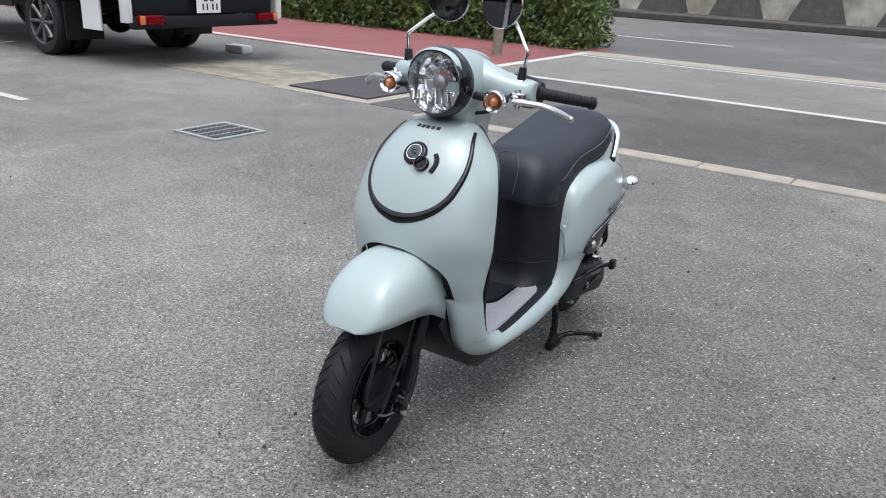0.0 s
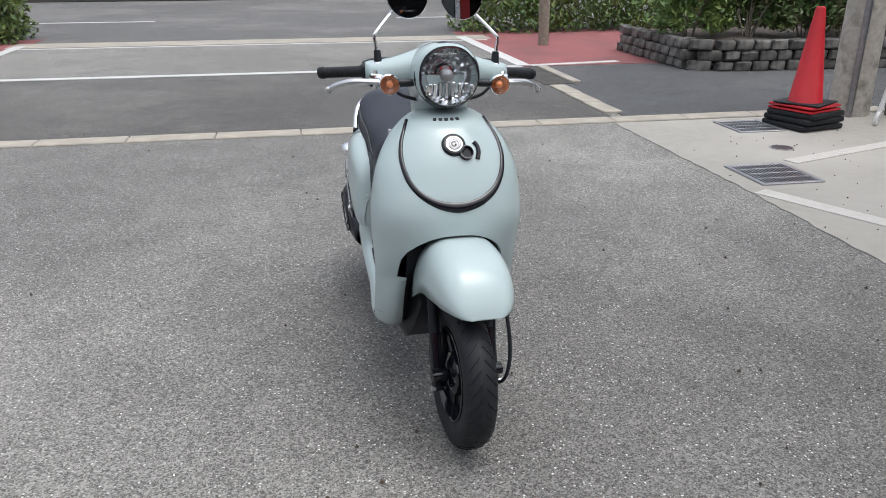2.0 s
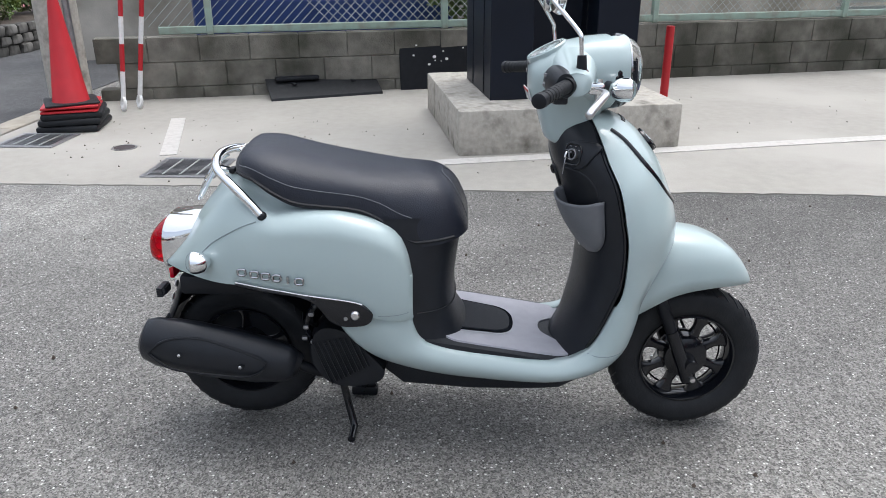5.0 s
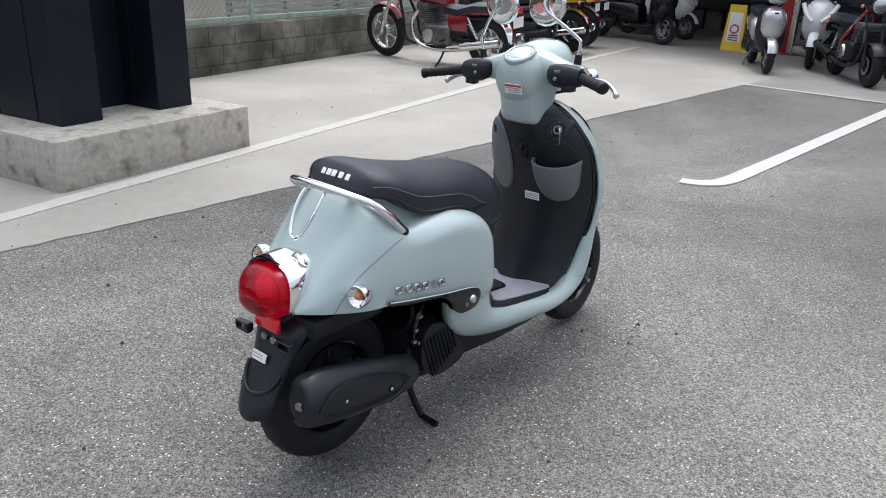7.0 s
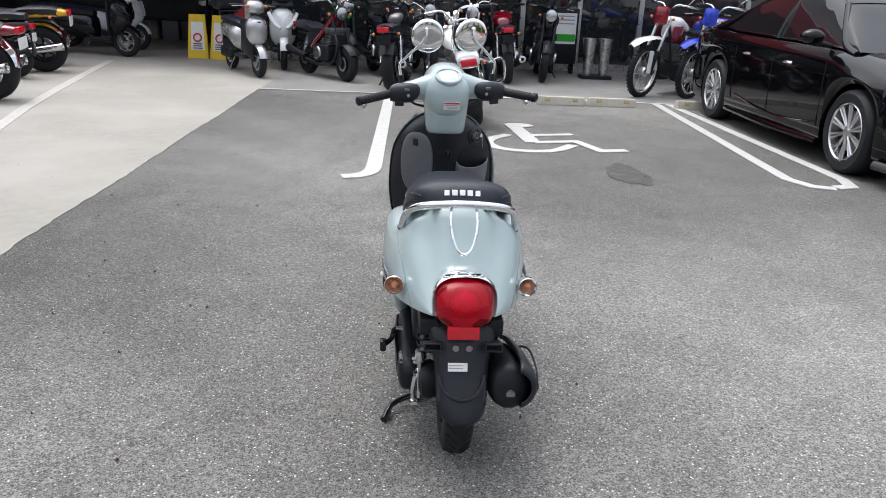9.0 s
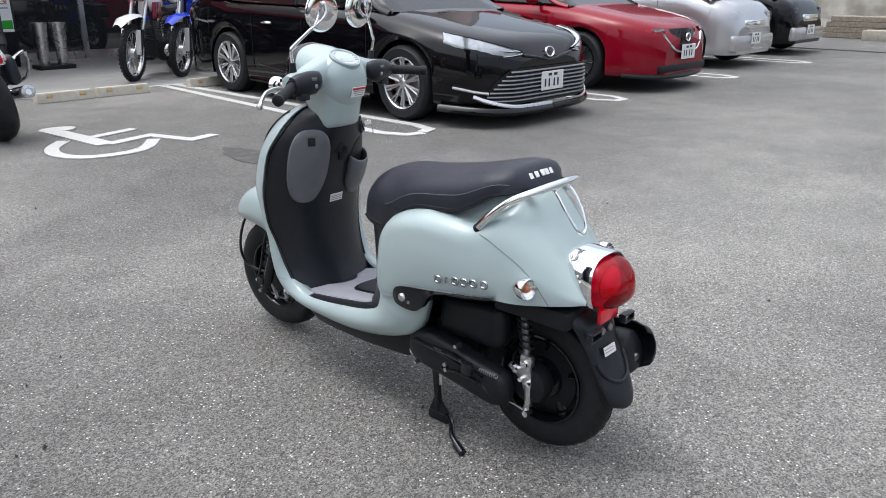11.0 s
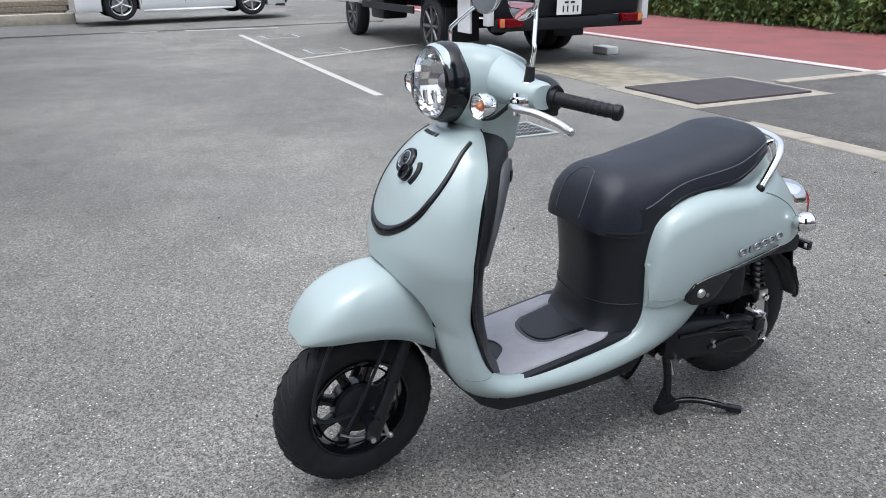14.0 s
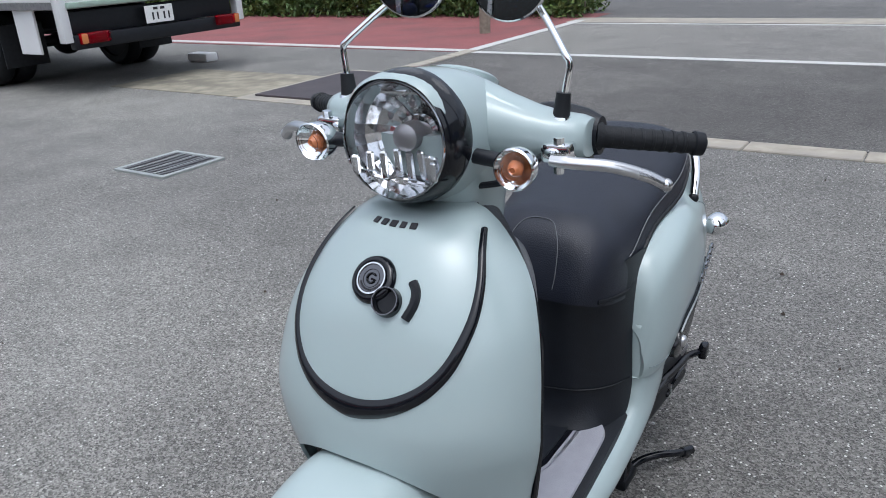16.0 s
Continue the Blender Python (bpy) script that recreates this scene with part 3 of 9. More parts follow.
part("head", plate(B(), [(-2.06 + 0.15 * math.cos(a), -3.28 + 0.11 * math.sin(a)) for a in frange(0, 5.8, 14)], 0.002, 0.0098), "paintline", mark, smooth=0)
rng = random.Random(9)
st = []
for i in range(64):
    a = 2 * math.pi * i / 64
    rr = 1 + 0.10 * math.sin(3 * a + 0.6) + 0.06 * math.sin(7 * a) + 0.05 * rng.uniform(-1, 1)
    st.append((-2.62 + 0.15 * rr * math.cos(a), -1.20 + 0.36 * rr * math.sin(a)))
sheet("asphalt_repair", "small dark repaired patch in the asphalt", "stain", st, 0.0045, 0.002)

# kerb strip of cast pieces
strip = thing("kerb_strip", "flush strip of cast concrete kerb stones", "kerb", kind="structure")
kb = None
for i in range(12):
    b = box(B(), 0, 0, 0, 0.592, 0.19, 0.06, 0.006, seg=1)
    if kb is None:
        kb = part("kerb_stone", b, "kerb", strip, smooth=0)
    else:
        b.free()
        k2 = kb.copy()
        scene.collection.objects.link(k2)
        kb2 = k2
        kb2.location = (-3.55 + 0.6 * i, 5.24, -0.018)
        continue
    kb.location = (-3.55, 5.24, -0.018)
for nm, x, y, n, turn in (("kerb_row", 1.06, 5.5, 3, 92), ("kerb_row", -5.18, 7.0, 3, 90)):
    row = thing(nm, "short row of pale concrete edging stones", "kerb", kind="structure")
    for i in range(n):
        o = part("kerb_stone", box(B(), 0, 0, 0, 0.46, 0.16, 0.06, 0.006, seg=1), "kerb", row, smooth=0)
        o.matrix_basis = pose(x, y + 0.23 + 0.47 * i, -0.012, 0, 0, turn)


def grating(x0, y0, x1, y1, bars, label, along="x", frame_mat="wire", turn=0.0):
    g = thing("drain_grating", label, "drain", pose((x0 + x1) / 2, (y0 + y1) / 2, 0, 0, 0, turn))
    w, d = x1 - x0, y1 - y0
    b = B()
    for cx, cy, sx, sy in ((-w / 2, 0, 0.03, d + 0.03), (w / 2, 0, 0.03, d + 0.03), (0, -d / 2, w - 0.03, 0.03), (0, d / 2, w - 0.03, 0.03)):
        box(b, cx, cy, 0.006, sx, sy, 0.02, 0.003, seg=1)
    part("frame", b, frame_mat, g, smooth=0)
    # flush dark plate stands in for the shaded depth below the bars
    part("pit", box(B(), 0, 0, 0.002, w - 0.03, d - 0.03, 0.008), "darkwall", g, smooth=0)
    for i in range(bars):
        f = (i + 0.5) / bars - 0.5
        part("bar", box(B(), 0 if along == "x" else f * (w - 0.04), f * (d - 0.04) if along == "x" else 0, 0.010, (w - 0.035) if along == "x" else 0.008, 0.008 if along == "x" else (d - 0.035), 0.010), "steel", g, smooth=0)
    for f in (-0.25, 0.0, 0.25):
        part("cross_bar", box(B(), f * w if along == "x" else 0, 0 if along == "x" else f * d, 0.0105, 0.01 if along == "x" else w - 0.04, d - 0.04 if along == "x" else 0.01, 0.012), "wire", g, smooth=0)
    return g


grating(-4.60, 3.40, -4.18, 3.83, 16, "steel drain grating in a pale frame")
grating(1.08, 3.37, 1.44, 3.76, 14, "rusty steel drain grating set in concrete", "y", "steel")
grating(1.68, 4.62, 2.02, 4.98, 12, "rusty steel drain grating set in concrete", "y", "steel")
sheet("gutter_pit", "dark wet gutter channel beside the kerb", "darkwall", [(0.95, 7.0), (1.26, 7.0), (1.24, 8.2), (0.93, 8.2)], 0.0085, 0.003)
tagged(link("gutter_stone", box(B(), 1.30, 7.6, 0.004, 0.10, 1.16, 0.05, 0.008, seg=1), "kerb", smooth=0), "mossy concrete edge of the gutter", "kerb", kind="structure")
for x, y, s in ((-10.4, 3.9, 0.5), (-13.0, 3.8, 0.5)):
    mh = thing("manhole_cover", "flat square manhole cover with a pale rim", "manhole")
    mh.location = (x, y, 0)
    part("rim", box(B(), 0, 0, 0.003, s + 0.08, s + 0.08, 0.012, 0.003, seg=1), "wire", mh, smooth=0)
    part("lid", box(B(), 0, 0, 0.008, s, s, 0.012, 0.003, seg=1), "asphalt3", mh, smooth=0)
sheet("slab", "stained yellowish concrete slab in the asphalt", "yellow_patch", rect(-7.6, 5.4, -5.62, 6.5), 0.005)
sheet("slab_edge", "pale cast edging round a steel plate", "kerb", rect(-5.72, 5.32, -4.46, 6.9), 0.007)
tagged(link("steel_plate", box(B(), -5.1, 6.12, 0.012, 1.02, 1.3, 0.024, 0.004, seg=1), "steel_plate", smooth=0), "dark weathered steel cover plate lying on the ground", "steel plate")
lid = thing("access_cover", "small round cast cover in the concrete", "manhole")
lid.location = (1.7, 4.15, 0)
part("rim", lathe(B(), [(0.075, 0.0), (0.078, 0.009), (0.066, 0.0095), (0.064, 0.0)], seg=24), "steel", lid)
part("lid", cyl(B(), (0, 0, 0), (0, 0, 0.0085), 0.063, seg=24), "steel_plate", lid)

# far kerb and wall over the road
tagged(link("far_kerb", box(B(), 0, 23.9, 0.09, 600, 1.8, 0.18, 0.02, seg=1), "darkwall", smooth=0), "low dark mossy kerb across the road", "kerb", kind="structure")
tagged(link("far_wall", box(B(), 0, 26.2, 1.7, 600, 0.6, 3.4), "farwall", smooth=0), "tall stained pale concrete wall across the road", "wall", kind="structure")
butt = None
for i in range(40):
    mm = pose(-42 + 2.35 * i, 25.75, 0.17)
    if butt is None:
        b = B()
        loft(b, [[(-0.75, -0.5, 0), (0.75, -0.5, 0), (0.75, 0.15, 0), (-0.75, 0.15, 0)], [(-0.3, -0.12, 1.2), (0.3, -0.12, 1.2), (0.3, 0.15, 1.2), (-0.3, 0.15, 1.2)], [(-0.25, -0.05, 3.2), (0.25, -0.05, 3.2), (0.25, 0.15, 3.2), (-0.25, 0.15, 3.2)]])
        butt = tagged(link("wall_buttress", b, "darkwall", smooth=0), "dark tapered concrete buttress of the wall across the road", "buttress", "buttresses along the far wall", "structure")
        butt.matrix_world = mm
    else:
        copy_thing(butt, mm)

# loose grit and dry leaf bits on the concrete and the asphalt
rng = random.Random(17)
V, F = [], []
for x0, y0, x1, y1, n in ((0.95, 2.4, 2.6, 4.6, 70), (1.2, -2.0, 3.6, 2.4, 40), (-5, -4.5, 0.9, 5.0, 90), (0.0, -3.0, 0.9, 3.0, 40)):
    for _ in range(n):
        c, r = Vector((rng.uniform(x0, x1), rng.uniform(y0, y1), 0.008)), rng.uniform(0.003, 0.009)
        k, a0 = len(V), rng.uniform(0, 6)
        V.append(c + Vector((0, 0, r * 0.8)))
        for j in range(5):
            V.append(c + Vector((r * rng.uniform(0.6, 1.2) * math.cos(a0 + j * 1.257), r * rng.uniform(0.6, 1.2) * math.sin(a0 + j * 1.257), -0.004)))
        F += [(k, k + 1 + j, k + 1 + (j + 1) % 5) for j in range(5)]
me = bpy.data.meshes.new("grit")
me.from_pydata(V, [], F)
me.materials.append(M["soil"])
tagged(new("grit", me), "scattered dark grit and dry leaf bits on the ground", "grit", kind="stuff")
# ---- boundary wall, fence, plinth, planting ----
def wall_x(y):
    return 4.50 - 0.27 * y


W0, W1 = Vector((wall_x(5.0), 5.0, 0)), Vector((wall_x(-8.5), -8.5, 0))
wdir = (W1 - W0).normalized()
wang = math.degrees(math.atan2(wdir.y, wdir.x))
WALL = Matrix.Translation(W0) @ pose(0, 0, 0, 0, 0, wang)
wlen = (W1 - W0).length



def clump(bm, c, r, n, leaf, rng, squash=0.8):
    """Many small folded leaves scattered in a lump."""
    for _ in range(n):
        d = Vector((rng.gauss(0, 1), rng.gauss(0, 1), rng.gauss(0, 1))).normalized() * r * (rng.random() ** 0.45)
        p = Vector(c) + Vector((d.x, d.y, d.z * squash))
        e = Euler((rng.uniform(-1.2, 1.2), rng.uniform(-1.2, 1.2), rng.uniform(0, 6.3))).to_matrix()
        s = leaf * rng.uniform(0.6, 1.35)
        a, b, c2, d2 = e @ Vector((-s, 0, 0)), e @ Vector((0, -s * 0.45, s * 0.18)), e @ Vector((s, 0, 0)), e @ Vector((0, s * 0.45, s * 0.18))
        vs = [bm.verts.new(p + q) for q in (a, b, c2, d2)]
        bm.faces.new((vs[0], vs[1], vs[2]))
        bm.faces.new((vs[0], vs[2], vs[3]))


def leaves(name, parent, centres, n, leaf, material, seed):
    """Leaves as one mesh without costly clean-up."""
    rng = random.Random(seed)
    V, F = [], []
    for c, r, sq in centres:
        for _ in range(n):
            d = Vector((rng.gauss(0, 1), rng.gauss(0, 1), rng.gauss(0, 1))).normalized() * r * (rng.random() ** 0.4)
            p = Vector(c) + Vector((d.x, d.y, d.z * sq))
            e = Euler((rng.uniform(-1.2, 1.2), rng.uniform(-1.2, 1.2), rng.uniform(0, 6.3))).to_matrix()
            s = leaf * rng.uniform(0.6, 1.35)
            k = len(V)
            for q in ((-s, 0, 0), (0, -s * 0.45, s * 0.18), (s, 0, 0), (0, s * 0.45, s * 0.18)):
                V.append(p + e @ Vector(q))
            F += [(k, k + 1, k + 2), (k, k + 2, k + 3)]
    me = bpy.data.meshes.new(name)
    me.from_pydata(V, [], F)
    me.materials.append(M[material])
    ob = new(name, me)
    ob.parent = parent
    return ob


def hedge(x0, x1, y0, y1, h, seed, label, dens=260, leaf=0.05):
    rng = random.Random(seed)
    g = thing("hedge", label, "hedge", kind="stuff")
    cs = []
    step = 0.42
    x = x0
    while x < x1:
        y = y0
        while y < y1:
            hh = h * rng.uniform(0.8, 1.1)
            z = 0.15
            while z < hh - 0.1:
                cs.append(((x + rng.uniform(-.12, .12), y + rng.uniform(-.1, .1), z), 0.32 * rng.uniform(0.8, 1.2), 0.9))
                z += 0.34
            y += step
        x += step
    leaves("foliage", g, cs, dens, leaf, "leaf", seed)
    b = B()
    for i in range(int((x1 - x0) * 2)):
        px, py = rng.uniform(x0, x1), rng.uniform(y0 + 0.1, y1 - 0.1)
        tube(b, [(px, py, 0), (px + rng.uniform(-.1, .1), py + rng.uniform(-.1, .1), h * 0.4), (px + rng.uniform(-.25, .25), py + rng.uniform(-.2, .2), h * 0.8)], 0.012, 5, 2)
    part("stem", b, "bark", g)
    return g


hedge(-14.5, -5.55, 12.1, 13.2, 1.25, 3, "thick green roadside hedge with dense small leaves", 170, 0.055)
hedge(1.5, 9.5, 12.3, 13.3, 1.1, 5, "loose green roadside shrubs with small leaves", 120, 0.05)
hedge(-24, -14.5, 12.1, 13.2, 1.25, 4, "thick green roadside hedge with dense small leaves", 90, 0.08)

for x, y in ((-5.94, 9.98), (2.02, 10.4)):
    g = thing("tree_stake", "weathered round timber post with a yellow band", "post", pose(x, y, 0))
    part("shaft", tube(B(), [(0, 0, 0), (0.0, 0.01, 0.6), (-0.03, 0.02, 2.6)], 0.075, 14, 4), "bark", g)
    part("band", lathe(B(), [(0.072, 0.72), (0.08, 0.725), (0.08, 0.79), (0.072, 0.795)], seg=20), "tiger_yellow", g, "yellow reflective band")

# stone planter with shrubs
pl = thing("planter", "low planter of rough dark stones round a shrub bed", "planter", kind="structure")
rng = random.Random(8)
edge = [Vector((2.88, 9.6, 0)), Vector((2.86, 7.72, 0)), Vector((3.1, 7.55, 0)), Vector((9.0, 7.2, 0))]
for a, b_ in zip(edge, edge[1:]):
    d = b_ - a
    n = max(1, int(d.length / 0.2))
    ang = math.degrees(math.atan2(d.y, d.x))
    for row in range(3):
        for i in range(n):
            p = a + d * ((i + 0.5 + (0.25 if row % 2 else -0.1)) / n)
            bb = box(B(), 0, 0, 0, d.length / n * rng.uniform(0.86, 0.98), rng.uniform(0.13, 0.18), 0.115 * rng.uniform(0.9, 1.02), 0.022, seg=2)
            for v in bb.verts:
                v.co += Vector((rng.uniform(-.008, .008), rng.uniform(-.01, .01), rng.uniform(-.006, .006)))
            o = part("stone", bb, "stone", pl)
            o.matrix_basis = pose(p.x, p.y, 0.055 + 0.112 * row, rng.uniform(-3, 3), rng.uniform(-3, 3), ang + rng.uniform(-4, 4))
part("soil", plate(B(), [(2.88, 9.6), (2.88, 7.8), (3.15, 7.65), (9, 7.3), (9, 9.6)], 0.02, 0.27), "soil", pl, smooth=0)
rng = random.Random(21)
for i in range(9):
    sx, sy = 3.3 + 0.62 * i + rng.uniform(-.1, .1), 8.35 + rng.uniform(-.25, .35)
    g = thing("shrub", "leafy green shrub with thin brown stems in the stone planter", "shrub", pose(sx, sy, 0.25), "shrubs in the stone planter")
    b = B()
    cs = []
    for j in range(9):
        a = rng.uniform(0, 6.3)
        top = Vector((0.38 * math.cos(a), 0.38 * math.sin(a), rng.uniform(0.45, 0.95)))
        tube(b, [(0.05 * math.cos(a), 0.05 * math.sin(a), 0), top * 0.5 + Vector((0, 0, 0.08)), top], 0.011, 5, 3, taper=lambda t: 1 - 0.6 * t)
        cs.append((top, 0.24, 0.8))
        cs.append((top * 0.72 + Vector((0, 0, 0.1)), 0.2, 0.8))
        cs.append((Vector((top.x * 1.05, top.y * 1.05, top.z * 0.42)), 0.2, 0.8))
    part("stem", b, "bark", g)
    leaves("crown", g, cs, 80, 0.045, "leaf2" if i % 3 == 2 else "leaf", 50 + i)

# block wall
bw = thing("boundary_wall", "low weathered concrete block wall with dark stains", "wall", kind="structure")
bl = box(B(), 0, 0, 0, 0.396, 0.14, 0.196, 0.005, seg=1)
me0 = None
rng = random.Random(4)
nb = int(wlen / 0.4) + 1
for row in range(3):
    for i in range(nb):
        if me0 is None:
            o = part("block", bl, "block", bw, smooth=0)
            me0 = o.data
        else:
            o = new("block", me0)
            o.parent = bw
        x = 0.2 + 0.4 * i + (0.2 if row % 2 else 0)
        o.matrix_basis = WALL @ pose(x, 0.07, -0.1 + 0.2 * row + 0.098, 0, 0, rng.uniform(-0.4, 0.4))
part("mortar", box(B(), 0, 0, 0, 1, 1, 1), "block", bw, smooth=0).matrix_basis = WALL @ Matrix.Translation((wlen / 2 + 0.15, 0.07, 0.2)) @ Matrix.Diagonal((wlen, 0.115, 0.57, 1))

fence = thing("wire_fence", "pale green steel fence with chain-link mesh on the wall", "fence", kind="structure")
for i in range(8):
    o = part("post", box(B(), 0, 0, 0.85, 0.055, 0.055, 1.7, 0.006, seg=1), "fence_green", fence, smooth=0)
    o.matrix_basis = WALL @ pose(0.9 + 1.95 * i, 0.07, 0.5)
for z, s in ((0.54, 0.06), (2.1, 0.05)):
    o = part("rail", box(B(), 0, 0, 0, wlen - 0.6, 0.035, s, 0.005, seg=1), "fence_green", fence, smooth=0)
    o.matrix_basis = WALL @ pose(wlen / 2 + 0.2, 0.07, z)
V, F = [], []


def strand(a, b, w):
    k = len(V)
    d = (b - a).normalized()
    n1 = Vector((0, 1, 0)).cross(d).normalized() * w
    n2 = Vector((0, w, 0))
    for p in (a, b):
        V.extend([p + n1, p + n2, p - n1, p - n2])
    for i in range(4):
        j = (i + 1) % 4
        F.append((k + i, k + j, k + 4 + j, k + 4 + i))


zb, zt, cell = 0.57, 2.1, 0.075
kk = -int((zt - zb) / cell)
while kk * cell < wlen:
    x0 = 0.5 + kk * cell
    for sgn in (1, -1):
        a = Vector((x0 if sgn > 0 else x0 + (zt - zb), 0.07 + 0.002 * sgn, zb))
        b2 = Vector((x0 + (zt - zb) if sgn > 0 else x0, 0.07 + 0.002 * sgn, zt))
        if min(a.x, b2.x) > 0.3 and max(a.x, b2.x) < wlen:
            strand(a, b2, 0.0026)
    kk += 1
me = bpy.data.meshes.new("mesh_wire")
me.from_pydata(V, [], F)
me.materials.append(M["wire"])
o = new("mesh_wire", me)
o.parent = fence
o.matrix_basis = WALL
o["label"] = "diamond mesh of thin wire"

# concrete plinth with dark steel columns of a sign
PL = Matrix.Translation((1.586, 2.041, 0)) @ pose(0, 0, 0, 0, 0, 12)
pt = thing("sign_plinth", "thick stained concrete plinth with worn corners", "plinth", PL)
b = box(B(), 0.72, -0.695, 0.1375, 1.44, 1.39, 0.275, 0.012, seg=2)
part("body", b, "plinth", pt)
sg = thing("sign_tower", "pair of dark navy steel sign columns on a plinth", "sign tower", PL @ pose(0, 0, 0.275))
for y0 in (-0.245, -0.915):
    b = box(B(), 0.70, y0 - 0.133, 2.25, 0.82, 0.266, 4.5, 0.005, seg=1)
    col = part("column", b, "column", sg, smooth=0)
    for fx in (0.50, 0.86):
        part("seam", box(B(), fx, y0 + 0.002, 2.25, 0.012, 0.006, 4.48), "matt_black", col, smooth=0)
part("web", box(B(), 0.85, -0.713, 2.25, 0.5, 0.40, 4.5), "column", sg, smooth=0)
part("panel", box(B(), 0.70, -0.70, 5.6, 0.9, 1.6, 2.2, 0.02, seg=1), "column", sg, smooth=0)
tagged(link("extinguisher_post", tube(B(), [(2.98, 0.56, 0), (2.98, 0.56, 0.3), (2.98, 0.56, 0.62)], 0.03, 12, 2), "cone_red"), "slim red painted post behind the sign plinth", "post")

# rubber ramp boards and a plate by the wall
rp = thing("ramp_board", "worn black rubber kerb ramp leaning on the foot of the wall", "ramp", Matrix.Translation((3.205, 3.622, 0)) @ pose(0, 0, 0, 0, 0, -66.5))
part("board", loft(B(), [[(x, -0.01, 0.004), (x, 0.29, 0.105), (x, 0.30, 0.135), (x, 0.12, 0.078), (x, 0.0, 0.026)] for x in frange(0.0, 0.93, 8)], True, True), "rubber", rp, "", 25)
for x in (0.22, 0.72):
    part("slot", box(B(), x, 0.19, 0.106, 0.035, 0.10, 0.012, 0.004, m=None, seg=1), "matt_black", rp)
part("flap", box(B(), 0.26, 0.245, 0.140, 0.36, 0.10, 0.03, 0.008), "matt_black", rp)
lb = thing("dark_board", "black splattered board leaning on the wall", "board", WALL @ pose(2.75, -0.04, 0, -8))
part("panel", box(B(), 0, 0, 0.24, 0.62, 0.02, 0.48, 0.004, seg=1), "matt_black", lb, smooth=0)
rng = random.Random(2)
for i in range(12):
    part("splash", ball(B(), (rng.uniform(-.2, .25), -0.011, rng.uniform(0.18, 0.42)), rng.uniform(0.006, 0.02), (1, 0.15, 0.8), 8, 5), "white_label", lb)

# cones
ck = thing("traffic_cone", "red plastic traffic cone stacked on black weights", "traffic cone", pose(2.25, 4.75, 0, 0, 0, 12))
b = B()
for i, (z, s) in enumerate(((0.03, 0.40), (0.075, 0.40), (0.115, 0.39))):
    part("weight", box(B(), 0.006 * i, -0.004 * i, z, s, s, 0.042, 0.015, m=pose(0, 0, 0, 0, 0, 5 * i)), "rubber", ck)
for z in (0.145, 0.172):
    part("base", box(B(), 0, 0, z, 0.36, 0.36, 0.016, 0.006, m=pose(0, 0, 0, 0, 0, 9 + 60 * (z - .145))), "cone_red", ck)
part("shell", lathe(B(), [(0.135, 0.178), (0.125, 0.19), (0.118, 0.2), (0.035, 0.84), (0.03, 0.86), (0.02, 0.865), (0.02, 0.85)], seg=32), "cone_red", ck)
part("rim", box(B(), 0, 0, 0.19, 0.34, 0.34, 0.01, 0.004, m=pose(0, 0, 0, 0, 0, 20)), "rubber", ck)

ep = thing("utility_pole", "grey concrete utility pole with a yellow-black guard", "utility pole", pose(2.92, 5.12, 0))
part("shaft", cyl(B(), (0, 0, 0), (0, 0, 7), 0.155, 0.12, 24), "plinth", ep)
part("guard", box(B(), -0.14, -0.10, 1.45, 0.13, 0.012, 1.0, 0.004, m=pose(0, 0, 0, 0, 0, 0), seg=1), "tiger_yellow", ep, "yellow and black striped warning plate", smooth=0)
for i in range(5):
    part("guard_stripe", plate(B(), [(-0.20, 0.98 + 0.2 * i), (-0.08, 1.06 + 0.2 * i), (-0.08, 1.15 + 0.2 * i), (-0.20, 1.07 + 0.2 * i)], 0.107, 0.112, pose(0, 0, 0, 90, 0, 0)), "matt_black", ep, "black stripe of the plate", 0)
part("strap", lathe(B(), [(0.150, 1.30), (0.156, 1.305), (0.156, 1.335), (0.150, 1.34)], seg=24), "steel", ep)
part("conduit", cyl(B(), (-0.1, -0.14, 0), (-0.09, -0.13, 5), 0.025, 0.025, 10), "steel", ep)

for x, y, tilt in ((2.80, 4.66, 4), (2.90, 4.58, -5)):
    g = thing("cone_bar", "red and white striped cone bar with ring ends", "barrier bar", pose(x, y, 0, 8, tilt, 40), "cone bars leaning at the pole")
    for i in range(7):
        part("band", cyl(B(), (0, 0, 0.1 + 0.2 * i), (0, 0, 0.3 + 0.2 * i), 0.018, seg=12), "white_label" if i % 2 == 0 else "cone_red", g)
    o = part("ring", lathe(B(), [(0.045 + 0.013 * math.cos(a), 0.013 * math.sin(a)) for a in frange(0, 2 * math.pi, 9)[:-1]], pose(0, 0, 0.058, 90, 0, 0), 24, True), "white_label", g)

# behind the fence
bt = thing("storage_container", "blue plastic storage tank behind the fence", "container", WALL @ pose(1.9, 1.3, 0))
part("tank", box(B(), 0, 0, 0.7, 2.4, 1.0, 1.4, 0.06), "tarp_blue", bt)
part("cover", box(B(), 0.55, -0.03, 1.25, 0.75, 1.04, 0.45, 0.08), "sheet", bt, "crumpled clear plastic sheet")
tagged(link("concrete_trough", box(B(), 0, 0, 0.45, 0.9, 0.5, 0.9, 0.02), "plinth"), "pale concrete trough behind the fence", "trough").matrix_world = WALL @ pose(2.9, 1.5, 0)
bush = thing("bush", "large-leaved green bush behind the wire fence", "bush", WALL @ pose(3.55, 0.75, 0))
rng = random.Random(31)
b = B()
cs = []
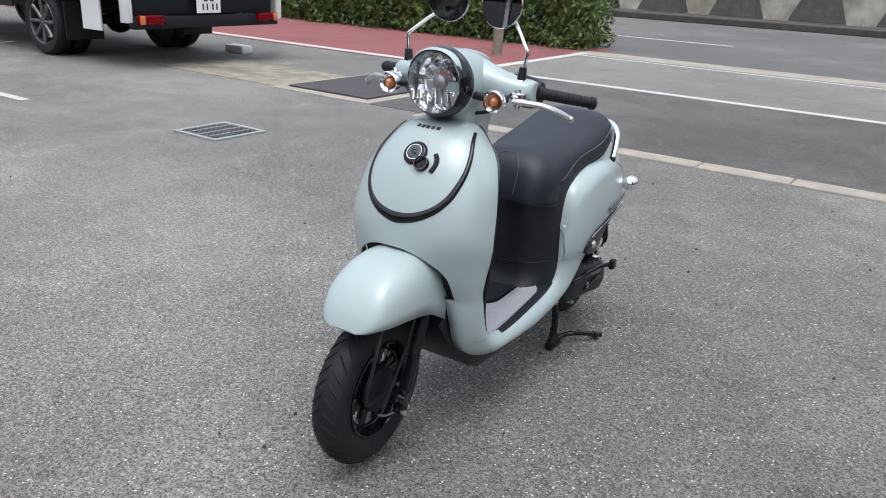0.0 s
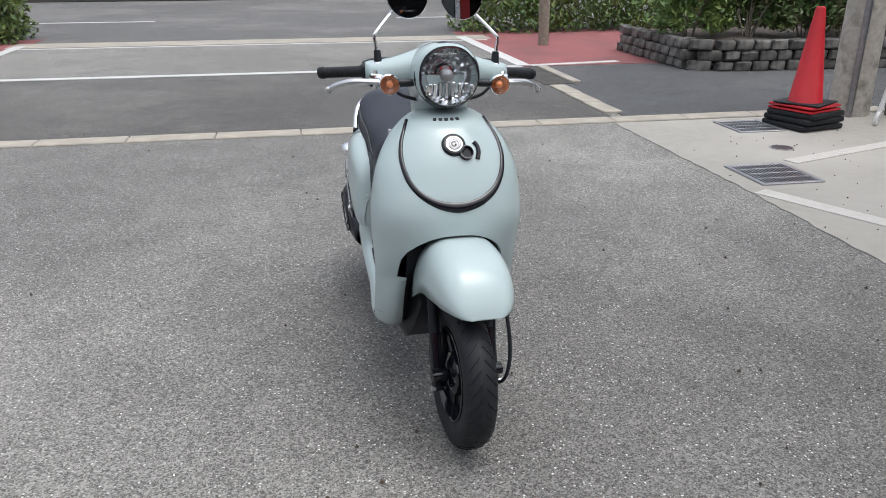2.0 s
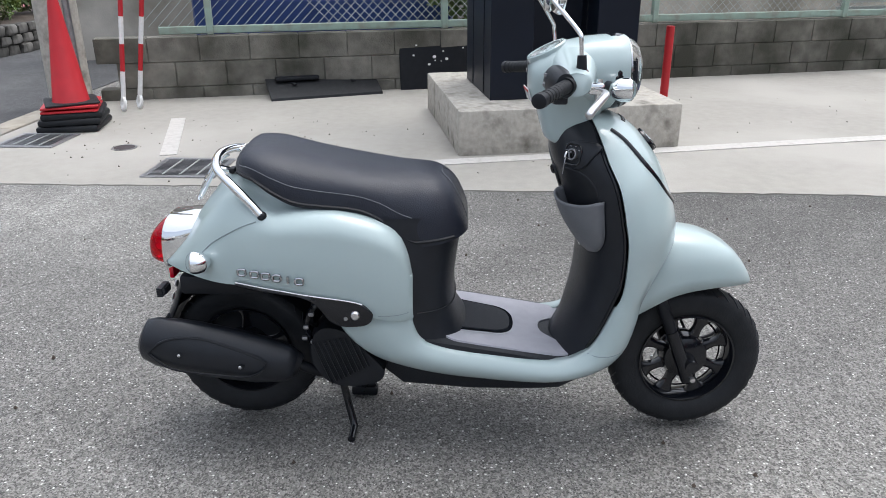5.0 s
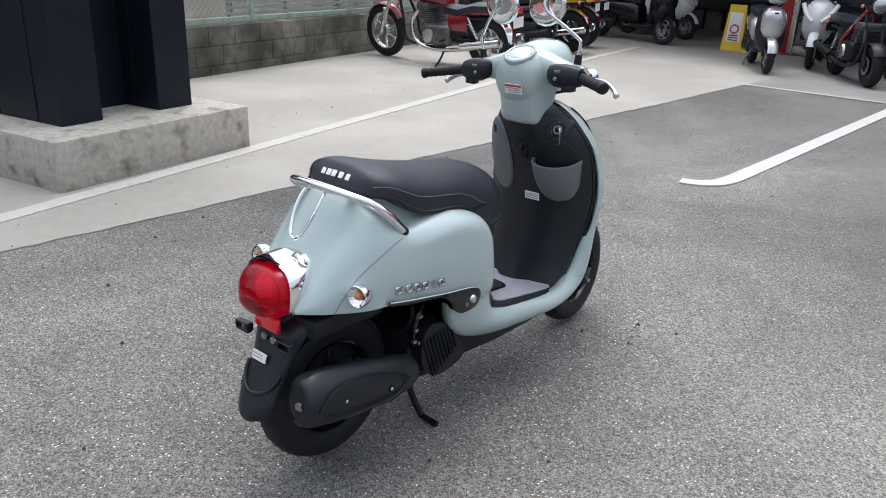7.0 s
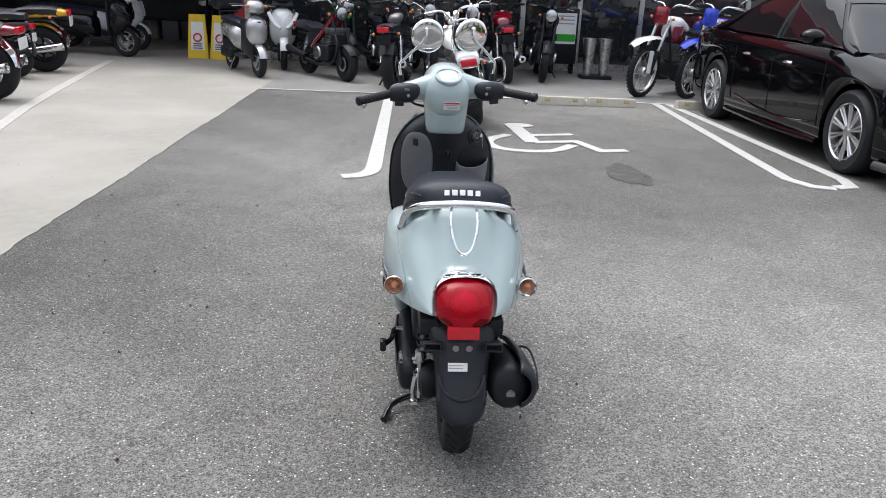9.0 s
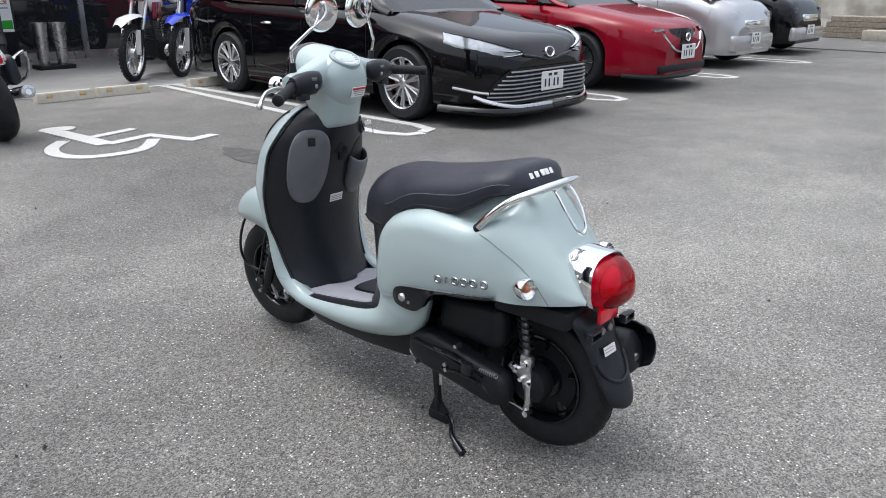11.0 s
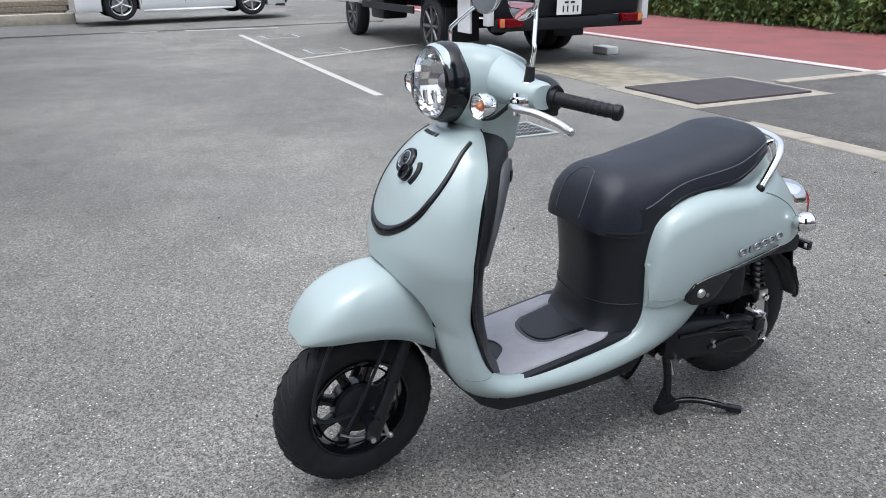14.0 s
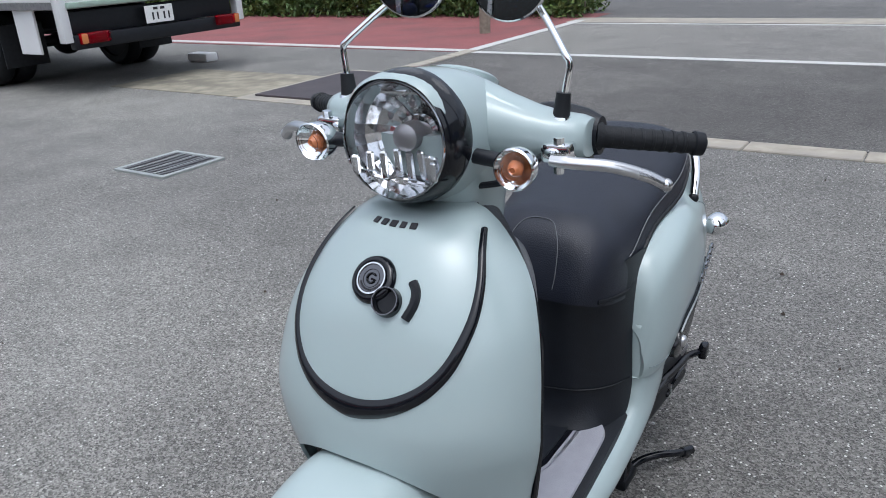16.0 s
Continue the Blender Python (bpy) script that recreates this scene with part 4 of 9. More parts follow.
for j in range(14):
    a = rng.uniform(0, 6.3)
    top = Vector((0.75 * math.cos(a), 0.35 * math.sin(a), rng.uniform(0.6, 1.6)))
    tube(b, [(0, 0, 0), top * 0.5 + Vector((0, 0, 0.15)), top], 0.014, 5, 3)
    cs += [(top, 0.28, 0.8), (top * 0.7, 0.25, 0.8)]
part("stem", b, "bark", bush)
leaves("crown", bush, cs, 60, 0.085, "leaf", 77)
tagged(link("neighbour_wall", box(B(), 0, 0, 1.6, 22, 0.2, 3.2), "farwall", smooth=0), "plain wall of the neighbouring plot behind the fence", "wall", kind="structure").matrix_world = WALL @ pose(10, 2.6, 0)
ns = thing("neighbour_rack", "stack of pale slatted racks behind the mesh fence", "rack", WALL @ pose(9.2, 1.0, 0))
for i in range(14):
    part("slat", box(B(), 0, 0, 0.5 + 0.07 * i, 3.6, 0.06, 0.03), "wire", ns, smooth=0)
for x in (-1.7, -0.6, 0.6, 1.7):
    part("upright", box(B(), x, 0.05, 0.8, 0.05, 0.05, 1.6), "steel", ns, smooth=0)
# ---- shop building ----
shop = thing("shop_front", "dark glazed shop front with steel door frames", "shop", kind="structure")
SY = -9.6


def pane(x0, x1, z0, z1, y):
    part("pane", box(B(), (x0 + x1) / 2, y, (z0 + z1) / 2, x1 - x0, 0.012, z1 - z0), "shop_glass", shop, smooth=0)


for x0, x1 in ((-9.0, -6.9), (-6.9, -5.0), (-5.0, -3.9), (-3.9, -2.9), (-2.9, -1.3), (-1.3, 0.3), (0.3, 1.9)):
    pane(x0 + 0.05, x1 - 0.05, 0.14, 2.6, SY)
    part("mullion", box(B(), x0, SY, 1.35, 0.09, 0.1, 2.7, 0.006, seg=1), "alloy", shop, smooth=0)
    part("sill", box(B(), (x0 + x1) / 2, SY, 0.07, x1 - x0 - 0.092, 0.08, 0.14, 0.006, seg=1), "alloy", shop, smooth=0)
    part("transom", box(B(), (x0 + x1) / 2, SY, 2.65, x1 - x0 - 0.092, 0.08, 0.1, 0.006, seg=1), "alloy", shop, smooth=0)
part("mullion", box(B(), 1.9, SY, 1.35, 0.09, 0.1, 2.7, 0.006, seg=1), "alloy", shop, smooth=0)
part("interior_wall", box(B(), -3.5, SY - 3.0, 1.5, 12, 0.2, 3.0), "room_shade", shop, smooth=0)
part("upper_wall", box(B(), -3.5, SY - 0.1, 4.6, 22, 0.3, 2.6), "cream", shop, smooth=0)
part("fascia", box(B(), -3.5, SY + 0.75, 3.1, 22, 1.8, 0.75, 0.02, seg=1), "red_fascia", shop, "long red fascia over the shop front", smooth=0)
part("side_wall", box(B(), -14.4, SY - 3, 2.9, 0.3, 8, 5.8), "cream", shop, smooth=0)
# open workshop bay; the near-black wall colour carries the shade of the room
part("bay_post", box(B(), 2.05, SY - 0.2, 1.4, 0.2, 0.3, 2.8, 0.01, seg=1), "red_fascia", shop, smooth=0)
part("bay_back", box(B(), 4.5, -13.6, 1.5, 6.5, 0.2, 3.0), "room_shade", shop, smooth=0)
part("bay_ceiling", box(B(), 4.5, -11.6, 2.86, 6.5, 4.2, 0.1), "room_shade", shop, smooth=0)
part("bay_side", box(B(), 7.8, -11.6, 1.5, 0.2, 4.2, 3.0), "room_shade", shop, smooth=0)
part("bay_lining", box(B(), 2.05, -11.8, 1.5, 0.12, 3.2, 3.0), "room_shade", shop, smooth=0)
part("shop_ceiling", box(B(), -3.5, SY - 1.6, 2.86, 12, 2.8, 0.1), "room_shade", shop, smooth=0)
rng = random.Random(12)
for i in range(12):
    g = thing("storage_crate", "dark storage box standing at the back of the workshop", "crate", pose(2.6 + 0.42 * i, -13.1 + rng.uniform(-.1, .1), 0.006), "boxes in the workshop")
    part("body", box(B(), 0, 0, 0.2, 0.36, 0.34, 0.4, 0.02), ("steel_plate", "grey_plastic", "block")[i % 3], g)
    part("lid", box(B(), 0, 0, 0.42, 0.38, 0.36, 0.04, 0.01), "matt_black", g)
for x, y, t in ((2.66, -9.15, 8), (2.25, -9.05, -6)):
    g = thing("floor_sign", "yellow folding floor sign with a printed notice", "floor sign", pose(x, y, 0.006, 0, 0, t), "yellow folding signs")
    for s in (1, -1):
        b = plate(B(), [(-0.17, 0), (0.17, 0), (0.13, 0.72), (-0.13, 0.72)], -0.008, 0.008, pose(0, 0.1 * s, 0, 90 + 8 * s, 0, 0))
        part("panel", b, "tiger_yellow", g, smooth=0)
    part("notice", plate(B(), [(-0.11, 0.14), (0.11, 0.14), (0.1, 0.6), (-0.1, 0.6)], -0.003, 0.003, pose(0, 0.112, 0, 98, 0, 0)), "white_label", g, smooth=0)
    part("symbol", lathe(B(), [(0.05, 0.0), (0.075, 0.0), (0.075, 0.004), (0.05, 0.004)], pose(0, 0.118 - 0.046, 0.34, 98 - 180, 0, 0), 20, True), "red_label", g)
    for i in range(3):
        part("print_bar", box(B(), 0, 0.125 - 0.14 * (0.17 + 0.035 * i) , 0.17 + 0.035 * i, 0.15, 0.003, 0.014), "black_print", g, smooth=0)


def wheel_stop(x, y, turn=0):
    g = thing("wheel_stop", "pale cast concrete wheel stop with coloured reflectors", "wheel stop", pose(x, y, 0.0, 0, 0, turn), "wheel stops of the bays")
    b = B()
    loft(b, [[(sx * 0.3, -0.07, 0), (sx * 0.3, 0.07, 0), (sx * 0.29, 0.05, 0.1), (sx * 0.29, -0.05, 0.1)] for sx in (-1, 1)])
    bmesh.ops.bevel(b, geom=list(b.edges), offset=0.008, segments=2, affect="EDGES")
    part("body", b, "concrete_stop", g)
    for s in (-0.17, 0.17):
        part("reflector_dent", box(B(), s, 0.064, 0.055, 0.074, 0.010, 0.046, 0.003, m=pose(0, 0, 0, 11, 0, 0), seg=1), "kerb", g)
        part("reflector", box(B(), s, 0.067, 0.055, 0.052, 0.012, 0.032, 0.004, m=pose(0, 0, 0, 11, 0, 0), seg=1), "stop_reflector", g, "faded amber reflector")
    return g


for x, y in ((-1.15, -4.88), (-2.80, -4.98), (-3.44, -5.0), (-4.55, -5.02), (-5.9, -5.02), (-7.6, -5.02), (-8.8, -5.02)):
    wheel_stop(x, y)
# ---- the pale blue scooter (x: its left, y: its back, z: up; the origin lies below the front of the wheel hub) ----
SC = pose(-1.066, 1.30, 0.0, 0, 0, 1.4)
scooter = thing("scooter", "pale blue retro motor scooter with black seat on its centre stand", "scooter", SC)
# the front wheel, its fork and the mudguard are turned a little to the left about the raked steering head
STEER = Matrix.Translation((0, 0.375, 0.80)) @ Matrix.Rotation(radians(4.3), 4, Vector((0, 0.40, 0.917))) @ Matrix.Translation((0, -0.375, -0.80))
FH, RH = STEER.inverted() @ Vector((-0.011, 0.047, 0.2065)), Vector((-0.002, 1.188, 0.209))


def mirrored(fn):
    for s in (1, -1):
        fn(s)


def scooter_wheel(c, spokes, name, left_drum):
    X = Matrix.Translation(c) @ pose(0, 0, 0, 0, 90, 0) @ Matrix.Scale(0.975, 4)
    prof = [(0.122, -0.026), (0.128, -0.034), (0.15, -0.041), (0.172, -0.0415), (0.186, -0.036), (0.195, -0.022), (0.1995, -0.008), (0.2, 0.0),
            (0.1995, 0.008), (0.195, 0.022), (0.186, 0.036), (0.172, 0.0415), (0.15, 0.041), (0.128, 0.034), (0.122, 0.026)]
    wheel = part(name, lathe(B(), [(0.1235, -0.032), (0.126, -0.036), (0.121, -0.037), (0.117, -0.03), (0.113, -0.012), (0.112, 0.0), (0.113, 0.012), (0.117, 0.03), (0.121, 0.037), (0.126, 0.036), (0.1235, 0.032)], X, 64), "black_gloss", scooter, "black cast alloy rim")
    part("tyre", lathe(B(), prof, X, 72), "rubber", wheel, "black road tyre with a sipe tread")
    b = B()
    for i in range(36):
        for s in (1, -1):
            a = 2 * math.pi * (i + (0.25 if s > 0 else 0)) / 36
            pts = []
            for k, (rr, hh) in enumerate(((0.1995, 0.006), (0.1975, 0.016), (0.1925, 0.026), (0.186, 0.035))):
                aa = a + 0.055 * k
                pts.append(X @ Vector(((rr + 0.0002) * math.cos(aa), (rr + 0.0002) * math.sin(aa), hh * s)))
            tube(b, pts, 0.0026, 5, 1)
    part("tread_groove", b, "matt_black", wheel, "dark sipes of the tyre")
    b = B()
    for k in range(spokes):
        a = 2 * math.pi * (k + 0.5) / spokes
        d, side = Vector((math.cos(a), math.sin(a), 0)), Vector((-math.sin(a), math.cos(a), 0))
        rings = []
        for r, hw, ht in ((0.040, 0.0165, 0.014), (0.056, 0.0165, 0.0125), (0.068, 0.0135, 0.011), (0.082, 0.0120, 0.0105), (0.094, 0.0140, 0.011), (0.104, 0.0200, 0.012), (0.1135, 0.0300, 0.013)):
            rings.append([X @ (d * r + side * hw * math.copysign(abs(math.cos(q)) ** 0.6, math.cos(q)) + Vector((0, 0, ht * math.copysign(abs(math.sin(q)) ** 0.6, math.sin(q))))) for q in [2 * math.pi * j / 12 for j in range(12)]])
        loft(b, rings, True, True)
    part("spoke", b, "black_gloss", wheel, "black cast spokes of the wheel")
    part("rim_bead", lathe(B(), [(0.1015, 0.016), (0.104, 0.0185), (0.1065, 0.016)], X, 56), "black_gloss", wheel)
    part("hub", lathe(B(), [(0.0, -0.036), (0.03, -0.036), (0.056, -0.026), (0.064, 0.0), (0.056, 0.026), (0.03, 0.036), (0.0, 0.036)], X, 32), "black_gloss", wheel)
    return wheel


scooter_wheel(RH, 5, "rear_wheel", False)
# added dark disc, no real part: hides the pale ground behind the spokes
part("brake_plate", lathe(B(), [(0.0, 0.012), (0.06, 0.012), (0.085, 0.006), (0.108, 0.004), (0.11, -0.004), (0.085, -0.008), (0.0, -0.01)], Matrix.Translation((0.0, RH[1], RH[2])) @ pose(0, 0, 0, 0, 90, 0), 36), "matt_black", scooter, "matt black disc added to darken the gaps of the rear wheel")
before_front = set(bpy.data.objects.keys())
scooter_wheel(FH, 8, "front_wheel", True)

AX = Matrix.Translation(FH) @ pose(0, 0, 0, 0, 90, 0)
drum = part("brake_drum", lathe(B(), [(0.0, 0.046), (0.02, 0.046), (0.045, 0.04), (0.058, 0.032), (0.06, 0.02), (0.0, 0.02)], AX, 32), "matt_black", scooter, "black brake plate with a bright lever")
part("brake_arm", tube(B(), [(0.058, 0.062, 0.232), (0.066, 0.076, 0.20), (0.064, 0.088, 0.168), (0.062, 0.094, 0.148)], 0.0055, 8, 3), "alloy", drum, "bright brake lever arm")
part("brake_rod", tube(B(), [(0.064, 0.094, 0.152), (0.062, 0.05, 0.160), (0.060, 0.012, 0.168), (0.058, -0.02, 0.185)], 0.0032, 6, 4), "alloy", drum)
part("bolt", ball(B(), (0.068, 0.098, 0.150), 0.007, seg=8, rings=6), "alloy", drum)
part("brake_cable", tube(B(), [(0.06, -0.005, 0.19), (0.066, 0.03, 0.26), (0.075, 0.075, 0.36), (0.07, 0.12, 0.46)], 0.004, 8, 5), "black_plastic", drum)
part("speedo_cable", tube(B(), [(0.040, 0.02, 0.215), (0.050, -0.05, 0.225), (0.060, -0.078, 0.262), (0.068, -0.070, 0.325), (0.066, -0.040, 0.40), (0.055, 0.0, 0.46)], 0.0048, 8, 5), "black_plastic", scooter)


def fork(s):
    leg = part("fork_leg", cyl(B(), (s * 0.073, FH[1] + 0.010, 0.185), (s * 0.073, FH[1] + 0.128, 0.475), 0.0145, 0.0145, 16), "matt_black", scooter)
    part("fork_slider", cyl(B(), (s * 0.073, FH[1] + 0.001, 0.162), (s * 0.073, FH[1] + 0.056, 0.30), 0.0180, 0.0170, 16), "black_gloss", leg)
    part("axle_boss", cyl(B(), (s * 0.055, FH[1], FH[2]), (s * 0.094, FH[1], FH[2]), 0.019, 0.016, 18), "black_gloss", leg)
    part("axle_nut", cyl(B(), (s * 0.060, FH[1] - 0.004, 0.170), (s * 0.096, FH[1] - 0.004, 0.170), 0.0075, 0.0070, 6), "alloy", leg, "bright pinch bolt")


mirrored(fork)

# front fender
ft = curve([(-0.101, 0.421), (-0.093, 0.44), (-0.085, 0.457), (-0.046, 0.506), (-0.013, 0.527), (0.036, 0.545), (0.098, 0.553), (0.16, 0.545), (0.21, 0.51)])
fl = curve([(-0.101, 0.420), (-0.064, 0.428), (-0.011, 0.429), (0.05, 0.424), (0.11, 0.409), (0.153, 0.386), (0.21, 0.352)])
fw = curve([(-0.101, 0.035), (-0.093, 0.057), (-0.08, 0.073), (-0.046, 0.093), (-0.013, 0.102), (0.05, 0.110), (0.11, 0.111), (0.21, 0.109)])
rings = []
for v in [-0.101, -0.0995, -0.096, -0.09, -0.08, -0.065] + frange(-0.046, 0.205, 16):
    ring = []
    for i in range(25):
        a = math.pi * i / 24
        c, s_ = math.cos(a), math.sin(a)
        u = fw(v) * 0.955 * math.copysign(abs(c) ** 0.62, c)
        z = fl(v) + (ft(v) - fl(v)) * s_ ** 0.72
        ring.append((u, v + 0.010, z))
    rings.append(ring)
fen = part("front_fender", loft(B(), rings, False, False), "blue_paint", scooter, "pale blue painted front mudguard", 60)
so = fen.modifiers.new("thickness", "SOLIDIFY")
so.thickness, so.offset = 0.004, -1
part("fender_liner", loft(B(), [[(p[0] * 0.9, p[1] + 0.012, p[2] - 0.006) for p in r] for r in rings[9:]], False, False), "black_plastic", fen)

for key in set(bpy.data.objects.keys()) - before_front:
    bpy.data.objects[key].data.transform(STEER)
fen.data.transform(Matrix.Translation((-0.004, 0, 0)))

# leg shield
vc = curve([(0.44, 0.103), (0.50, 0.105), (0.549, 0.109), (0.595, 0.115), (0.633, 0.124), (0.685, 0.144), (0.736, 0.168), (0.78, 0.201), (0.812, 0.233), (0.829, 0.262), (0.842, 0.30)])
ve = curve([(0.40, 0.272), (0.419, 0.269), (0.492, 0.252), (0.563, 0.252), (0.633, 0.262), (0.702, 0.277), (0.755, 0.301), (0.807, 0.32), (0.842, 0.335)])
wd = curve([(0.40, 0.178), (0.48, 0.191), (0.56, 0.196), (0.63, 0.193), (0.69, 0.186), (0.735, 0.172), (0.775, 0.150), (0.80, 0.128), (0.82, 0.105), (0.835, 0.078), (0.842, 0.055)])


def arch(z):
    return 0.0 if z >= 0.560 else 0.134 * math.sqrt(max(0.0, 1 - ((z - 0.455) / 0.1055) ** 2)) if z > 0.455 else 0.134


def shield_point(z, th, out=0.0):
    w, a, b = wd(z) + out, vc(z) - out, ve(z)
    k = 1.0 - 0.36 * min(1.0, max(0.0, (0.600 - z) / 0.10))
    return Vector((w * math.sin(th) ** 0.92, a + (b - a) * (1 - math.cos(th)) ** k, z))


# the legs of the shield run on as side panels along the floor
F_ = [(0.172, 0.49), (0.186, 0.46), (0.200, 0.418), (0.211, 0.36), (0.233, 0.295), (0.276, 0.246), (0.358, 0.210), (0.459, 0.198), (0.602, 0.203), (0.714, 0.222), (0.809, 0.253), (0.862, 0.287), (0.892, 0.325), (0.915, 0.37), (0.93, 0.40)]
K_ = [(0.252, 0.49), (0.253, 0.46), (0.268, 0.419), (0.286, 0.368), (0.306, 0.322), (0.332, 0.292), (0.38, 0.271), (0.466, 0.270), (0.602, 0.286), (0.68, 0.302), (0.718, 0.322), (0.734, 0.355), (0.738, 0.385), (0.738, 0.42), (0.737, 0.49)]
UF = [0.132, 0.136, 0.142, 0.148, 0.150, 0.148, 0.143, 0.138, 0.138, 0.142, 0.148, 0.155, 0.165, 0.178, 0.19]
UK = [0.190, 0.186, 0.180, 0.174, 0.169, 0.166, 0.164, 0.163, 0.163, 0.164, 0.166, 0.168, 0.170, 0.171, 0.170]
Fs = smoothed([(u, *p) for u, p in zip(UF, F_)], 5)
Ks = smoothed([(u, *p) for u, p in zip(UK, K_)], 5)

leg_fv = curve([(0.41, 0.203), (0.418, 0.200), (0.46, 0.186), (0.52, 0.162)])
leg_fu = curve([(0.41, 0.143), (0.46, 0.136), (0.52, 0.131)])
leg_kv = curve([(0.41, 0.271), (0.46, 0.253), (0.52, 0.252)])
leg_ku = curve([(0.41, 0.178), (0.46, 0.186), (0.52, 0.192)])
zs = frange(0.842, 0.572, 26) + [0.560, 0.558, 0.554, 0.548, 0.540, 0.528, 0.51, 0.485, 0.46, 0.44, 0.424]
NC = 22
b = B()
for s in (1, -1):
    rows = []
    for z in zs:
        w = wd(z)
        t0 = math.asin(min(0.98, (arch(z) / w) ** (1 / 0.92))) if arch(z) > 0 else 0.0
        row = [shield_point(z, t0 + (math.pi / 2 - t0) * i / NC) for i in range(NC + 1)]
        low = min(1.0, max(0.0, (0.515 - z) / 0.09)) ** 0.8
        if low:
            f, k = Vector((leg_fu(z), leg_fv(z), z)), Vector((leg_ku(z), leg_kv(z), z))
            row = [p.lerp(f.lerp(k, i / NC) + Vector((0.0244 * math.sin(math.pi * i / NC) ** 0.8, 0, 0)), low) for i, p in enumerate(row)]
        row = [row[0] + Vector((-0.004, 0.004, 0))] + row + [row[-1] + Vector((-0.006, 0.001, 0))]
        rows.append([(s * p.x, p.y, p.z) for p in row])
    for i, (f, k) in enumerate(zip(Fs, Ks)):
        if i < 10:
            continue
        t = i / (len(Fs) - 1)
        bulge = (0.018 + 0.014 * math.sin(math.pi * min(1, t * 1.1))) * min(1.0, 0.15 + (1 - t) * 5)
        row = [f + Vector((-0.03, 0, 0))] + [f.lerp(k, j / NC) + Vector((bulge * math.sin(math.pi * j / NC) ** 0.8 - (0.005 if j in (0, NC) else 0), 0, 0)) for j in range(NC + 1)] + [k + Vector((-0.03, 0, -0.004))]
        rows.append([(s * p.x, p.y, p.z) for p in row])
    loft(b, rows, False, False)
# the lower shield sits a little to the right of the scooter's middle
for v in b.verts:
    back = min(1.0, max(0.0, (0.58 - v.co.y) / 0.16))
    v.co.x -= 0.012 * back * min(1.0, max(0.0, ((0.76 if v.co.x < 0 else 0.56) - v.co.z) / 0.14))
sh = part("front_shield", b, "blue_paint", scooter, "pale blue painted leg shield with floor side panels", 60)
so = sh.modifiers.new("thickness", "SOLIDIFY")
so.thickness, so.offset = 0.002, -1
for s in (1, -1):
    seam = [meet(sh, (s * 0.4, v, z), (-s, 0, 0)) for v, z in ((0.322, 0.298), (0.306, 0.298), (0.286, 0.300), (0.266, 0.302), (0.248, 0.304))]
    seam = [at + n * 0.0002 for at, n in seam if at]
    if len(seam) > 2:
        part("panel_seam", tube(B(), seam, 0.0011, 6, 2), "seam_grey", sh, "fine joint between painted panels")



# black belly under the floor
rows = []
for y, z0, hw in ((0.20, 0.34, 0.10), (0.26, 0.25, 0.11), (0.32, 0.185, 0.118), (0.375, 0.155, 0.12), (0.45, 0.15, 0.12), (0.6, 0.15, 0.12), (0.77, 0.158, 0.11), (0.82, 0.19, 0.09)):
    rows.append([(-hw, y, max(z0 + 0.09, 0.24)), (-hw * 0.98, y, z0 + 0.03), (-hw * 0.85, y, z0), (hw * 0.85, y, z0), (hw * 0.98, y, z0 + 0.03), (hw, y, max(z0 + 0.09, 0.24))])
part("under_cover", loft(B(), rows, True, True), "black_plastic", scooter)
part("arch_liner", loft(B(), [[(0.126 * math.sin(a), y + 0.03 * (1 - abs(math.sin(a))), z) for a in frange(-1.5, 1.5, 13)] for y, z in ((0.16, 0.56), (0.19, 0.45), (0.25, 0.36), (0.30, 0.25))], False, False), "matt_black", scooter)

# luggage lid outline, emblem, lock
zl = [0.818, 0.80, 0.771, 0.740, 0.710, 0.684, 0.662, 0.647, 0.637, 0.631, 0.629]
ul = [0.101, 0.112, 0.125, 0.130, 0.125, 0.114, 0.095, 0.072, 0.048, 0.022, 0.0]


def on_shield(u, z, out=0.0):
    w = wd(z)
    th = math.asin(min(0.999, (abs(u) / w) ** (1 / 0.92)))
    p = shield_point(z, th)
    q = shield_point(z, min(th + 0.02, 1.57))
    r = shield_point(z - 0.004, th)
    n = (q - p).cross(r - p).normalized()
    if n.y > 0:
        n = -n
    p = p + n * out
    return Vector((math.copysign(p.x, u) if u else p.x, p.y, p.z)), Vector((math.copysign(n.x, u) if u else 0, n.y, n.z))


path = [on_shield(u, z)[0] for u, z in zip(ul, zl)] + [on_shield(-u, z)[0] for u, z in zip(ul[-2::-1], zl[-2::-1])]
nor = [on_shield(u, z)[1] for u, z in zip(ul, zl)] + [on_shield(-u, z)[1] for u, z in zip(ul[-2::-1], zl[-2::-1])]
ps, ns_ = smoothed(path, 5), smoothed(nor, 5)
rows = []
for i, (p, n) in enumerate(zip(ps, ns_)):
    d = (ps[min(i + 1, len(ps) - 1)] - ps[max(i - 1, 0)]).normalized()
    n = n.normalized()
    side = d.cross(n).normalized()
    t = abs(i / (len(ps) - 1) * 2 - 1)
    hw = 0.0030 + 0.0058 * (1 - t) ** 1.2
    rows.append([p + side * hw * 1.5 + n * 0.0005, p + side * hw + n * 0.004, p + n * 0.0052, p - side * hw + n * 0.004, p - side * hw * 1.5 + n * 0.0005])
part("lid_trim", loft(B(), rows, False, False), "black_gloss", scooter, "glossy black curved trim of the front lid", 60)


def facing(p, n):
    return Matrix.Translation(p) @ n.to_track_quat("Z", "Y").to_matrix().to_4x4()


